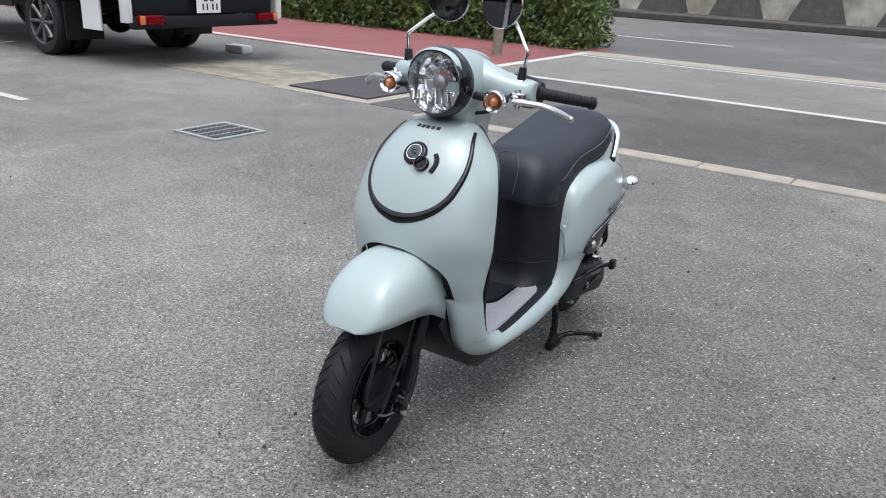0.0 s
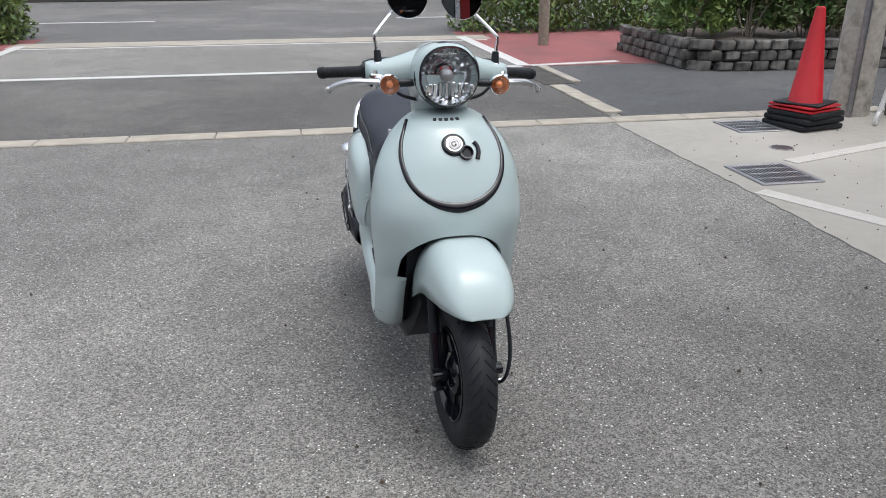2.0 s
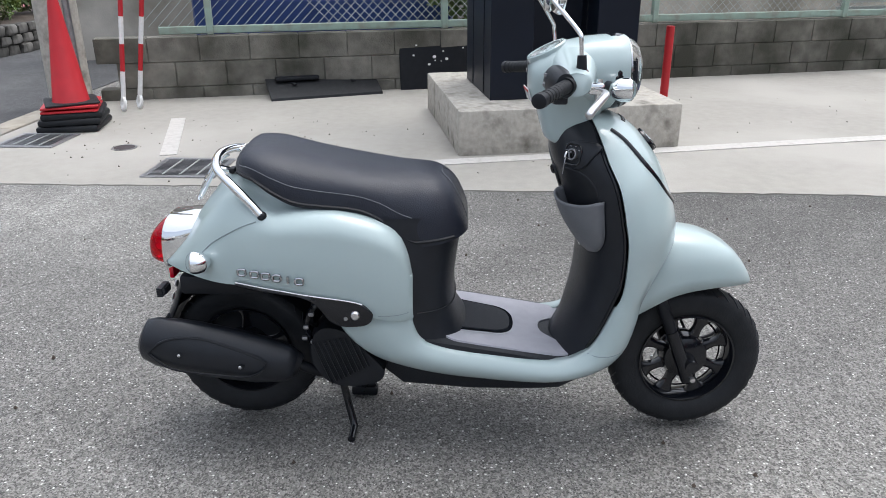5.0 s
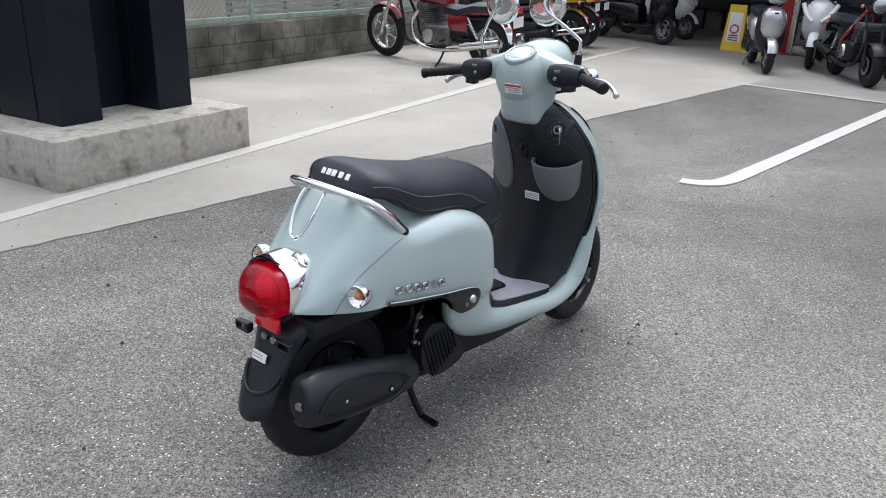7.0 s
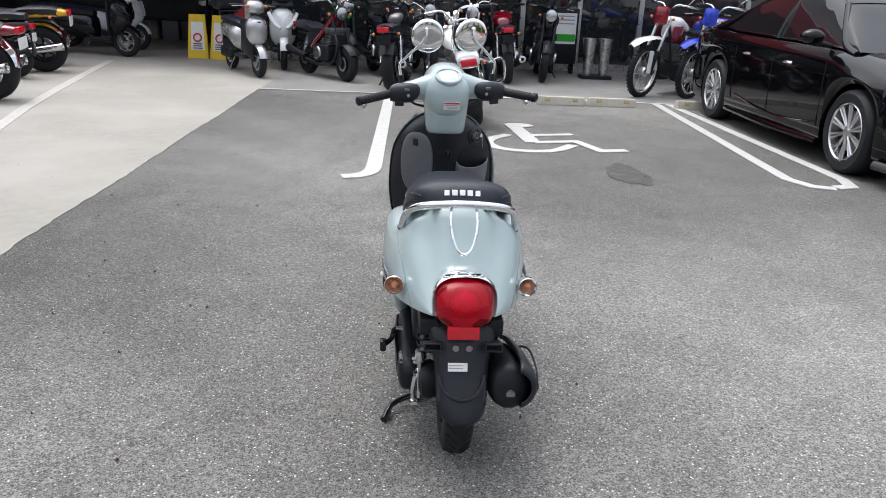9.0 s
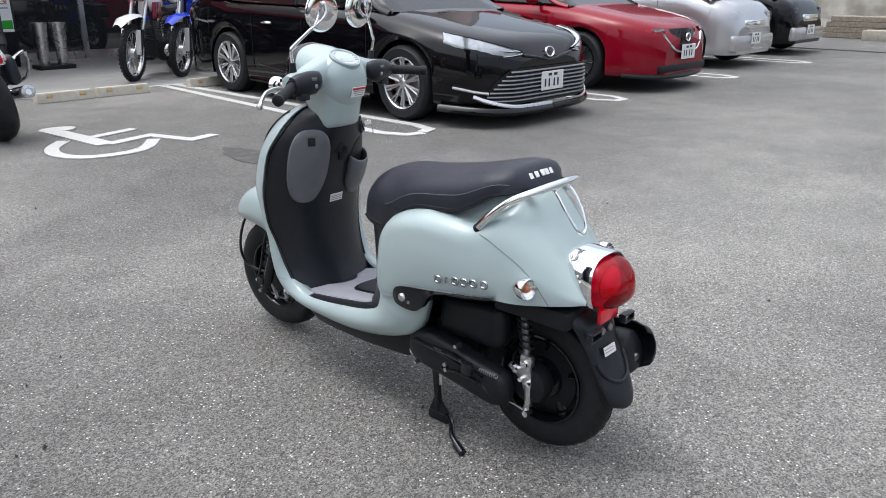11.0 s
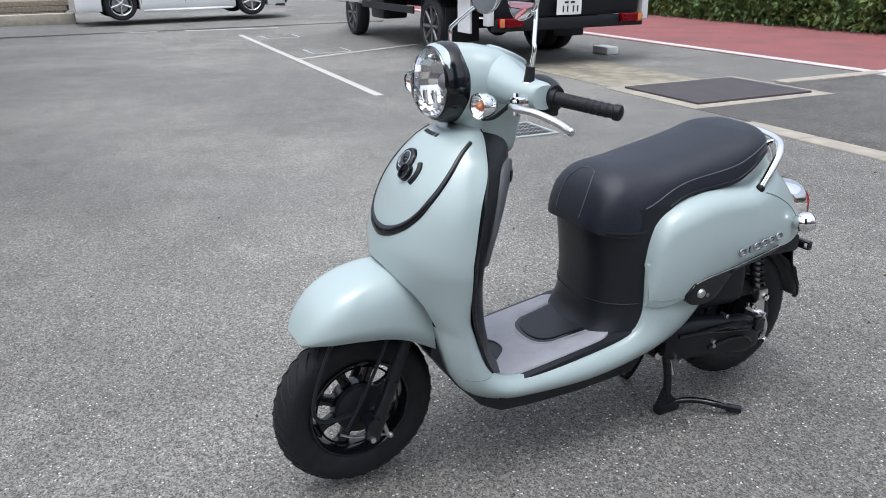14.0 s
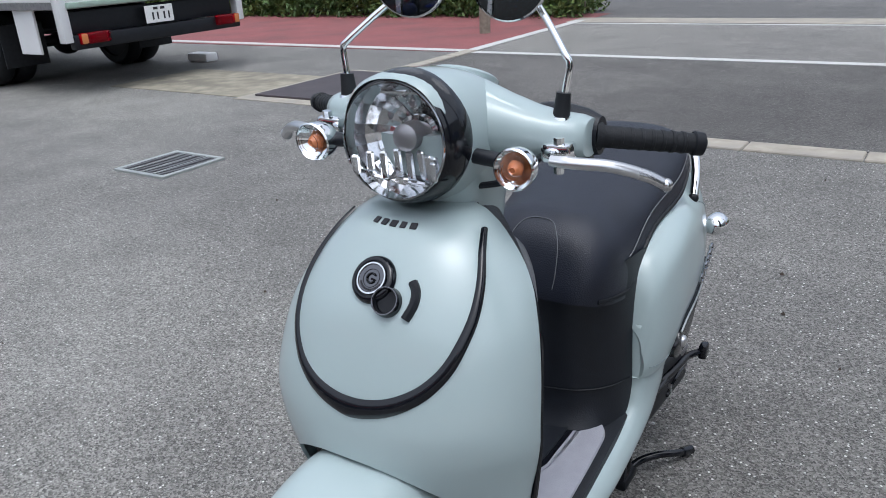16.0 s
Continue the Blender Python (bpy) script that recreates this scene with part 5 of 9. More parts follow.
p, n = on_shield(0.0005, 0.771)
m = facing(p, n)
em = part("emblem", lathe(B(), [(0.0, 0.005), (0.0225, 0.005), (0.0235, 0.0075), (0.0265, 0.0075), (0.0295, 0.005), (0.0312, 0.0)], m, 40), "black_gloss", scooter, "round chrome and black emblem")
part("emblem_face", cyl(B(), m @ Vector((0, 0, 0.004)), m @ Vector((0, 0, 0.0068)), 0.0178, seg=32), "emblem_face", em)
part("emblem_ring", lathe(B(), [(0.0178, 0.006), (0.0185, 0.0085), (0.0205, 0.0085), (0.021, 0.006)], m, 40), "chrome", em)
part("emblem_mark", tube(B(), [m @ Vector((0.0062 * math.cos(a), 0.0062 * math.sin(a), 0.0078)) for a in frange(0.7, 6.0, 16)] + [m @ Vector((0.001, -0.001, 0.0078))], 0.0013, 6, 1), "black_gloss", em)
part("emblem_band", lathe(B(), [(0.0112, 0.0068), (0.0114, 0.0074), (0.0120, 0.0074), (0.0122, 0.0068)], m, 32), "black_gloss", em)
for i in range(11):
    q = radians(205 + 13 * i)
    part("emblem_tick", box(B(), 0.0148 * math.cos(q), 0.0148 * math.sin(q), 0.0070, 0.0022, 0.0026, 0.0012, m=m, seg=1), "black_print", em, smooth=0)
p, n = on_shield(0.029, 0.752)
m = facing(p, n)
lk = part("lock", lathe(B(), [(0.0, 0.001), (0.0135, 0.001), (0.0145, 0.007), (0.0155, 0.0105), (0.0178, 0.0105), (0.0188, 0.007), (0.0192, 0.0)], m, 32), "black_gloss", scooter, "black lid lock with a deep round mouth")
part("lock_ring", lathe(B(), [(0.0156, 0.0102), (0.0163, 0.0112), (0.0174, 0.0112), (0.0180, 0.0100)], m, 32), "emblem_face", lk)
part("keyhole", cyl(B(), m @ Vector((0, 0, 0.0)), m @ Vector((0, 0, 0.0025)), 0.0128, seg=24), "matt_black", lk)
b = B()
tube(b, [on_shield(u, z, 0.0012)[0] for u, z in ((0.053, 0.774), (0.0605, 0.765), (0.0625, 0.752), (0.057, 0.737))], 0.0060, 8, 4)
part("handle_slot", b, "matt_black", scooter)


def bars(name, count, place, size, gap, material, parent, label):
    """A row of small plain raised shapes in place of a maker's word."""
    for i in range(count):
        m = place((i - (count - 1) / 2) * gap)
        part(name, box(B(), 0, 0, 0.0006, size[0] * (0.82 + 0.18 * ((i * 7) % 3) / 2), size[1], 0.0024, 0.0008, m=m, seg=1), material, parent, label)


def brow(u):
    p, n = on_shield(u - 0.006, 0.824)
    return facing(p, n)


bars("name_bar", 5, brow, (0.0105, 0.0105), 0.0145, "black_print", scooter, "small black raised name mark")

# inner shield
vb = curve([(0.255, 0.404), (0.28, 0.391), (0.32, 0.373), (0.364, 0.360), (0.396, 0.351), (0.45, 0.342), (0.512, 0.339), (0.558, 0.347), (0.633, 0.376), (0.698, 0.398), (0.745, 0.415), (0.80, 0.425), (0.838, 0.43)])
vi = curve([(0.255, 0.348), (0.285, 0.329), (0.32, 0.306), (0.368, 0.287), (0.419, 0.270), (0.492, 0.254), (0.563, 0.254), (0.633, 0.264), (0.702, 0.280), (0.755, 0.303), (0.807, 0.322), (0.838, 0.337)])
wi = curve([(0.255, 0.150), (0.285, 0.153), (0.32, 0.158), (0.368, 0.164), (0.42, 0.172), (0.48, 0.186), (0.56, 0.193), (0.63, 0.190), (0.69, 0.183), (0.735, 0.166), (0.775, 0.140), (0.80, 0.116), (0.82, 0.090), (0.838, 0.055)])


def inner(u, z, out=0.0):
    """A point of the inner shield's surface."""
    w = wi(z)
    t = min(1.0, abs(u) / w)
    e = 1.4 + 0.9 * min(1.0, max(0.0, (z - 0.29) / 0.14))
    d = vi(z) + (vb(z) - vi(z)) * (1 - t ** e) ** 0.8
    return Vector((u, d + out, z))


rows = [[inner(wi(z) * math.sin(a), z) for a in frange(-math.pi / 2, math.pi / 2, 31)] for z in frange(0.838, 0.256, 40)]
ins = part("inner_shield", loft(B(), rows, False, False), "black_plastic", scooter, "black plastic inner leg shield", 60)
part("shield_rim", tube(B(), [inner(wi(z) * 0.995, z, 0.001) for z in frange(0.30, 0.835, 14)] + [inner(u, 0.838, 0.002) for u in (0.03, -0.03)] + [inner(-wi(z) * 0.995, z, 0.001) for z in frange(0.835, 0.30, 14)], 0.0045, 8, 3), "black_gloss", ins)


def normal_in(u, z):
    a, b2, c = inner(u, z), inner(u + 0.004, z), inner(u, z + 0.004)
    n = (b2 - a).cross(c - a).normalized()
    return n if n.y > 0 else -n


def blob_on_inner(cu, cz, ru, rz, out, power, drop=lambda a: 1.0, tilt=0.0):
    """A softly domed panel that follows the inner shield."""
    rows = []
    for k, (f, h) in enumerate(((1.0, 0.0), (0.985, out * 0.6), (0.95, out * 0.9), (0.85, out), (0.6, out * 1.06), (0.3, out * 1.08), (0.02, out * 1.08))):
        ring = []
        for j in range(40):
            a = 2 * math.pi * j / 40
            c, s_ = math.cos(a), math.sin(a)
            u = ru * f * math.copysign(abs(c) ** power, c)
            z = rz * f * math.copysign(abs(s_) ** power, s_) * drop(a)
            u += tilt * z
            p = inner(cu + u, cz + z)
            ring.append(p + normal_in(cu + u * 0.9, cz + z) * h)
        rows.append(ring)
    return loft(B(), rows, True, True)


pd = part("pocket_door", blob_on_inner(0.094, 0.655, 0.056, 0.118, 0.009, 0.82), "grey_plastic", ins, "grey oval glove box door")
m = facing(inner(0.098, 0.738, 0.0), normal_in(0.098, 0.738))
part("pocket_latch", box(B(), 0, 0, 0.009, 0.022, 0.026, 0.006, 0.003, m=m), "black_plastic", pd)
rows = []
for k, z in enumerate(frange(0.672, 0.536, 18)):
    t = k / 17
    half = 0.056 * (1 - t ** 4.5) ** 0.5 * (1 - 0.10 * t) + 0.002
    outd = 0.030 * (1 - t ** 3.5) + 0.003
    ring = []
    for j in range(21):
        a = math.pi * j / 20
        u = -0.108 - half * math.cos(a)
        zz = z - 0.020 * math.sin(a) * (1 - t) ** 2
        ring.append(inner(u, zz) + Vector((0, outd * math.sin(a) ** 0.45, 0)))
    rows.append(ring)
bowl = part("open_pocket", loft(B(), rows, False, False), "grey_plastic", ins, "grey open front pocket", 60)
so = bowl.modifiers.new("thickness", "SOLIDIFY")
so.thickness, so.offset = 0.005, -1
# matt black patch puts the dark of the pocket's inside into the colour
part("pocket_hollow", blob_on_inner(-0.105, 0.655, 0.055, 0.075, 0.002, 0.8), "matt_black", bowl)
kp = part("ignition_switch", blob_on_inner(-0.112, 0.762, 0.026, 0.03, 0.006, 0.7), "black_plastic", ins)
m = facing(inner(-0.112, 0.764, 0.006), normal_in(-0.112, 0.764))
part("switch_ring", lathe(B(), [(0.008, 0.004), (0.0095, 0.009), (0.0125, 0.009), (0.014, 0.002)], m, 24), "steel", kp)
part("key_slot", box(B(), 0, 0, 0.008, 0.004, 0.012, 0.008, m=m), "steel", kp)
for i in range(5):
    part("switch_mark", box(B(), 0.019 * math.cos(i * 0.7 + 0.6), 0.019 * math.sin(i * 0.7 + 0.6), 0.0045, 0.004, 0.0014, 0.0012, m=m), "grey_print", kp, smooth=0)
part("key", box(B(), 0.0, -0.002, 0.02, 0.005, 0.014, 0.024, 0.0015, m=m, seg=1), "chrome", kp, "bright ignition key")
part("switch_frame", tube(B(), [m @ Vector((0.021 * math.copysign(abs(math.cos(a)) ** 0.5, math.cos(a)), 0.022 * math.copysign(abs(math.sin(a)) ** 0.5, math.sin(a)), 0.002)) for a in frange(0, 2 * math.pi, 25)[:-1]], 0.0022, 6, 1, True), "black_gloss", kp)
part("key_tag", tube(B(), [m @ Vector((0, -0.006, 0.028)), m @ Vector((0.001, -0.022, 0.03)), m @ Vector((-0.001, -0.045, 0.026))], 0.0013, 6, 4), "steel", kp)
hk = part("bag_hook", blob_on_inner(-0.012, 0.69, 0.017, 0.026, 0.006, 0.7), "matt_black", ins)
part("hook_arm", tube(B(), [(-0.012, 0.392, 0.70), (-0.012, 0.404, 0.695), (-0.012, 0.409, 0.705), (-0.012, 0.408, 0.711)], 0.005, 8, 4), "black_gloss", hk)
m = facing(inner(-0.022, 0.536, 0.0), normal_in(-0.022, 0.536))
lb_ = part("caution_label", box(B(), 0, 0, 0.0008, 0.052, 0.026, 0.0012, m=m), "white_label", ins, "white printed caution label", smooth=0)
for i in range(3):
    part("print_bar", box(B(), 0, -0.007 + 0.006 * i, 0.0017, 0.044, 0.0022, 0.0006, m=m), "grey_print", lb_, smooth=0)

# floor
def floor_z(y):
    return 0.270 + 0.158 * (y - 0.42)


b = B()
rows = []
for y in frange(0.335, 0.78, 18):
    zc = floor_z(y)
    hw = 0.158
    rows.append([(-hw - 0.004, y, zc - 0.03), (-hw, y, zc - 0.002), (-hw + 0.01, y, zc), (0, y, zc + 0.001), (hw - 0.01, y, zc), (hw, y, zc - 0.002), (hw + 0.004, y, zc - 0.03)])
fl_ob = part("floor_board", loft(b, rows, False, False), "black_plastic", scooter, "black plastic step-through floor", 50)


def floor_pad(pts, z, h, name, material, label):
    out = smoothed([(x, y, 0) for x, y in pts], 5, True)
    bm = B()
    lo = [bm.verts.new((p.x, p.y, floor_z(p.y) + z)) for p in out]
    hi = [bm.verts.new((p.x * 0.985, p.y, floor_z(p.y) + z + h)) for p in out]
    n = len(out)
    for i in range(n):
        bm.faces.new((lo[i], lo[(i + 1) % n], hi[(i + 1) % n], hi[i]))
    bm.faces.new(hi)
    bmesh.ops.triangulate(bm, faces=[f for f in bm.faces if len(f.verts) > 4])
    return part(name, bm, material, fl_ob, label, 30)


def both(half):
    return half + [(-x, y) for x, y in half[::-1] if x > 0]


floor_pad(both([(0.0, 0.425), (0.03, 0.418), (0.055, 0.392), (0.08, 0.362), (0.112, 0.353), (0.134, 0.37), (0.141, 0.43), (0.143, 0.52), (0.143, 0.60), (0.140, 0.640), (0.122, 0.664), (0.104, 0.652), (0.096, 0.612), (0.088, 0.56), (0.070, 0.505), (0.0, 0.480)]), 0.0005, 0.004, "floor_mat", "mat_grey", "pale grey rubber floor mat")
floor_pad(both([(0.0, 0.484), (0.050, 0.492), (0.078, 0.520), (0.084, 0.562), (0.092, 0.64), (0.094, 0.72), (0.0, 0.725)]), 0.0008, 0.0045, "mat_edge", "mat_grey", "pale raised edge round the lid")
floor_pad(both([(0.0, 0.490), (0.048, 0.498), (0.073, 0.524), (0.079, 0.562), (0.087, 0.64), (0.089, 0.72), (0.0, 0.725)]), 0.0012, 0.0052, "lid_seam", "black_gloss", "")
floor_pad(both([(0.0, 0.499), (0.042, 0.507), (0.064, 0.531), (0.070, 0.566), (0.077, 0.64), (0.079, 0.72), (0.0, 0.725)]), 0.001, 0.008, "battery_lid", "black_plastic", "black battery lid")

# front panel under the seat
pf = curve([(0.275, 0.575), (0.295, 0.597), (0.32, 0.622), (0.36, 0.640), (0.42, 0.642), (0.50, 0.634), (0.56, 0.624), (0.62, 0.62)])
pw = curve([(0.275, 0.166), (0.295, 0.164), (0.33, 0.160), (0.40, 0.157), (0.50, 0.154), (0.62, 0.146)])
rows = [[(pw(z) * math.sin(a) * 1.0, pf(z) + (0.775 - pf(z)) * (1 - math.cos(a)) ** 1.35, z) for a in frange(-1.45, 1.45, 25)] for z in frange(0.275, 0.62, 20)]
rows = [[(-0.150, 0.80, r[0][2])] + r + [(0.150, 0.80, r[0][2])] for r in rows]
pn = part("front_panel", loft(B(), rows, False, False), "black_plastic", scooter, "black curved panel under the seat", 60)
part("panel_seam", tube(B(), [(pw(0.372) * math.sin(a) * 1.002, pf(0.372) + (0.775 - pf(0.372)) * (1 - math.cos(a)) ** 1.35 - 0.001, 0.372 + 0.012 * abs(math.sin(a))) for a in frange(-1.3, 1.3, 13)], 0.0018, 6, 2), "matt_black", pn)

# rear body
zt = curve([(0.735, 0.50), (0.76, 0.58), (0.80, 0.62), (0.9, 0.66), (1.0, 0.685), (1.08, 0.715), (1.13, 0.722), (1.152, 0.716), (1.211, 0.660), (1.254, 0.608), (1.286, 0.560), (1.326, 0.512), (1.341, 0.497)])
zh = curve([(0.735, 0.49), (0.745, 0.543), (0.764, 0.584), (0.80, 0.612), (0.862, 0.634), (0.92, 0.643), (0.98, 0.641), (1.067, 0.626), (1.14, 0.596), (1.19, 0.560), (1.24, 0.530), (1.29, 0.508), (1.341, 0.494)])
wr = curve([(0.735, 0.170), (0.755, 0.186), (0.79, 0.196), (0.86, 0.202), (0.95, 0.200), (1.05, 0.191), (1.13, 0.180), (1.2, 0.163), (1.26, 0.135), (1.31, 0.105), (1.341, 0.082)])
zo = curve([(0.735, 0.38), (0.76, 0.38), (0.83, 0.395), (0.9, 0.432), (1.0, 0.448), (1.14, 0.464), (1.165, 0.464), (1.237, 0.468), (1.3, 0.473), (1.341, 0.478)])
wt = curve([(0.735, 0.11), (0.9, 0.115), (1.05, 0.118), (1.13, 0.112), (1.2, 0.10), (1.27, 0.085), (1.341, 0.075)])


def rear_ring(v):
    w, h, o, t, n = wr(v), zh(v), zo(v), zt(v), wt(v)
    rd = min(0.055, (h - o) * 0.8)
    pts = [(w - 0.02, o - 0.001), (w - 0.003, o)]
    for i in range(1, 9):
        a = i / 8
        pts.append((w + 0.006 * math.sin(math.pi * a) - 0.0, o + (h - rd - o) * a))
    # rounded shoulder
    for i in range(1, 8):
        a = math.pi / 2 * i / 7
        pts.append((w - (w - n) * 0.72 * (1 - math.cos(a)), h - rd + rd * math.sin(a)))
    # step up to the narrow centre
    mid = max(t, h)
    pts.append((n + 0.006, h + 0.003))
    pts.append((n - 0.002, h + (mid - h) * 0.25 + 0.003))
    pts.append((n - 0.010, h + (mid - h) * 0.6 + 0.003))
    pts.append((n - 0.03, h + (mid - h) * 0.88 + 0.0032))
    pts.append((n * 0.5, h + (mid - h) * 0.98 + 0.0034))
    pts.append((0.0, mid + 0.0036))
    soft = 0.8 * min(1.0, max(0.0, (v - 1.04) / 0.10))
    if soft:
        for j in range(2, len(pts)):
            a = (j - 2) / (len(pts) - 3) * math.pi / 2
            q = (w * max(0.0, math.cos(a)) ** 0.62, o + (mid - o) * math.sin(a) ** 0.8)
            pts[j] = (pts[j][0] + (q[0] - pts[j][0]) * soft, pts[j][1] + (q[1] - pts[j][1]) * soft)
        pts[-1] = (0.0, mid + 0.0036)
    return [(u, v, z) for u, z in pts]


vs_ = [0.735, 0.738, 0.743, 0.75, 0.76] + frange(0.775, 1.325, 40) + [1.333, 1.338, 1.341]
b = B()
for s in (1, -1):
    loft(b, [[(s * u, v, z) for u, v, z in rear_ring(y)] for y in vs_], False, False)
rb = part("rear_body", b, "blue_paint", scooter, "pale blue painted rear body cowl", 55)
loft_end = B()
loft(loft_end, [[(s * u, v + 0.002, z) for u, v, z in rear_ring(1.341)] for s in (1, -1)], False, False)
part("rear_end", loft_end, "blue_paint", rb, "", 55)
for s in (1, -1):
    part("front_lip", loft(B(), [[(s * u, 0.7355, z) for u, v, z in rear_ring(0.735)], [(s * (u - 0.012), 0.742, z) for u, v, z in rear_ring(0.735)], [(s * u * 0.72, 0.79, z) for u, v, z in rear_ring(0.735)]], False, False), "blue_paint", rb, "", 55)


def trim(s):
    """The dark trim with its bright bead, the round knob and the raised marks on each flank."""
    def side(v, z, out=0.0):
        w = wr(v) + 0.006 * math.sin(math.pi * min(1, max(0, (z - zo(v)) / (zh(v) - 0.055 - zo(v)))))
        return Vector((s * (w + out), v, z))
    lo = [(0.838, 0.424), (0.826, 0.405), (0.832, 0.386), (0.852, 0.376), (0.90, 0.375), (0.93, 0.392), (0.955, 0.428), (0.985, 0.444), (1.06, 0.451), (1.145, 0.463)]
    hi = [(0.838, 0.424), (0.848, 0.432), (0.866, 0.437), (0.89, 0.441), (0.92, 0.4445), (0.95, 0.448), (0.985, 0.452), (1.03, 0.458), (1.08, 0.464), (1.145, 0.473)]
    L_, H_ = smoothed([(0, *p) for p in lo], 4), smoothed([(0, *p) for p in hi], 4)
    rows = []
    for l, h in zip(L_, H_):
        rows.append([side(l.y, max(l.z, zo(l.y) - 0.05), -0.012)] + [side(*(l.lerp(h, q)).yz, 0.004 + 0.004 * math.sin(math.pi * q)) for q in (0, 0.2, 0.4, 0.6, 0.8, 1.0)] + [side(h.y, h.z, -0.002)])
    t = part("side_trim", loft(B(), rows, False, False), "black_gloss", rb, "glossy dark side trim with a bright bead", 50)
    part("trim_bead", tube(B(), [side(v, z + 0.002, 0.006) for v, z in hi[1:]], 0.0018, 6, 4), "alloy", t)
    kn = part("knob", lathe(B(), [(0.0, 0.009), (0.008, 0.0085), (0.0115, 0.005), (0.012, 0.0)], facing(side(0.866, 0.406, 0.006), Vector((s, 0, 0))), 24), "alloy", t, "round bright cap")
    part("trim_dot", cyl(B(), side(0.888, 0.397, 0.004), side(0.888, 0.397, 0.009), 0.006, 0.005, 12), "steel", t)
    for i in range(6):
        v = 0.990 + 0.0262 * i + (0.004 if i == 5 else 0)
        z = 0.489 + 0.003 * i
        c = side(v, z, 0.0055)
        wv = 0.0092
        m = Matrix.Translation(c) @ Matrix(((0, 0, s, 0), (1, 0, 0, 0), (0, 1, 0, 0), (0, 0, 0, 1)))
        if i == 1:
            part("raised_mark", tube(B(), [m @ Vector((0, -0.008, 0)), m @ Vector((0, 0.008, 0))], 0.0034, 8, 1), "name_chrome", rb, "raised chrome name mark")
        else:
            part("raised_mark", tube(B(), [m @ Vector((wv * math.copysign(abs(math.cos(a)) ** 0.6, math.cos(a)), 0.0078 * math.copysign(abs(math.sin(a)) ** 0.6, math.sin(a)), 0)) for a in frange(0, 2 * math.pi, 17)[:-1]], 0.0031, 8, 1, True), "name_chrome", rb, "raised chrome name mark")


mirrored(trim)
for s in (1, -1):
    seam = [meet(rb, (s * 0.4, v, z), (-s, 0, 0)) for v, z in ((0.745, 0.402), (0.765, 0.400), (0.79, 0.399), (0.815, 0.399))]
    seam = [at + n * 0.0002 for at, n in seam if at]
    if len(seam) > 2:
        part("panel_seam", tube(B(), seam, 0.0011, 6, 2), "seam_grey", rb, "fine joint between painted panels")
# the joint between the tail cowl and each side panel
# a thin grey tube draws the shadow of the step between them
for s in (1, -1):
    seam = []
    for v, z in [p.yz for p in smoothed([(0, 1.088, 0.618), (0, 1.13, 0.602), (0, 1.2, 0.56), (0, 1.245, 0.512), (0, 1.272, 0.466)], 6)]:
        at, n = meet(rb, (s * 0.4, v, z), (-s, 0, 0))
        if at:
            seam.append(at + n * 0.0001)
    if len(seam) > 3:
        part("panel_seam", tube(B(), seam, 0.0016, 6, 1), "seam_grey", rb, "fine joint between painted panels")


def blinker(name, c, d, r, stalk, s):
    """A turn signal: chrome shell, clear lens with an amber bulb."""
    d = Vector(d).normalized()
    m = facing(Vector(c), d)
    sh = part(name, lathe(B(), [(0.0, -0.036 * r / 0.027), (r * 0.45, -0.033 * r / 0.027), (r * 0.8, -0.022 * r / 0.027), (r * 0.98, -0.008), (r, 0.0), (r, 0.006), (r * 0.93, 0.008)], m, 32), "chrome", scooter, "chrome turn signal with a clear lens")
    part("lens", lathe(B(), [(r * 0.93, 0.006), (r * 0.9, 0.011), (r * 0.6, 0.018), (r * 0.25, 0.021), (0.0, 0.0215)], m, 32), "lens", sh, "clear lens").visible_shadow = False
    part("reflector", lathe(B(), [(r * 0.92, 0.005), (r * 0.75, 0.0), (r * 0.5, -0.006), (r * 0.2, -0.009), (0, -0.009)], m, 24), "chrome", sh)
    for q in (0.45, 0.66, 0.84):
        part("lens_ring", lathe(B(), [(r * q, 0.013 - 0.006 * q), (r * (q + 0.03), 0.0155 - 0.008 * q), (r * (q + 0.06), 0.013 - 0.007 * q)], m, 28), "lens", sh).visible_shadow = False
    part("bulb", ball(B(), m @ Vector((0, 0, -0.001)), r * 0.36, (1, 1, 1), 14, 10), "pale_amber", sh, "amber bulb")
    part("bulb_tip", lathe(B(), [(r * 0.10, 0.0085), (r * 0.15, 0.0100), (r * 0.20, 0.0085)], m, 20), "pale_amber", sh)
    part("stalk", tube(B(), [m @ Vector((0, 0, -0.018)), stalk], 0.010, 10, 1), "black_plastic" if "front" in name else "chrome", sh)


for s in (1, -1):
    blinker("rear_turn_signal", (s * 0.176, 1.236, 0.520), (s * 0.12, 1, 0.0), 0.0265, Vector((s * 0.135, 1.215, 0.515)), s)

# tail lamp with chrome hood
tl = []
for v, t, bo, hw in ((1.300, 0.552, 0.468, 0.060), (1.318, 0.572, 0.462, 0.071), (1.338, 0.576, 0.4595, 0.0745), (1.356, 0.574, 0.4595, 0.0735), (1.374, 0.565, 0.463, 0.068), (1.388, 0.549, 0.470, 0.058), (1.397, 0.530, 0.482, 0.043), (1.4005, 0.512, 0.496, 0.022)):
    zc, hz = (t + bo) / 2, (t - bo) / 2
    tl.append([(hw * math.copysign(abs(math.cos(a)) ** 0.62, math.cos(a)), v + 0.012 * (0.5 - (zc + hz * math.sin(a) - 0.455) / 0.12), zc + hz * math.copysign(abs(math.sin(a)) ** 0.62, math.sin(a))) for a in [2 * math.pi * k / 40 for k in range(40)]])
tail = part("tail_lamp", loft(B(), tl, True, True), "red_lens", scooter, "large red tail lamp lens", 60)
tail.visible_shadow = False
hood = []
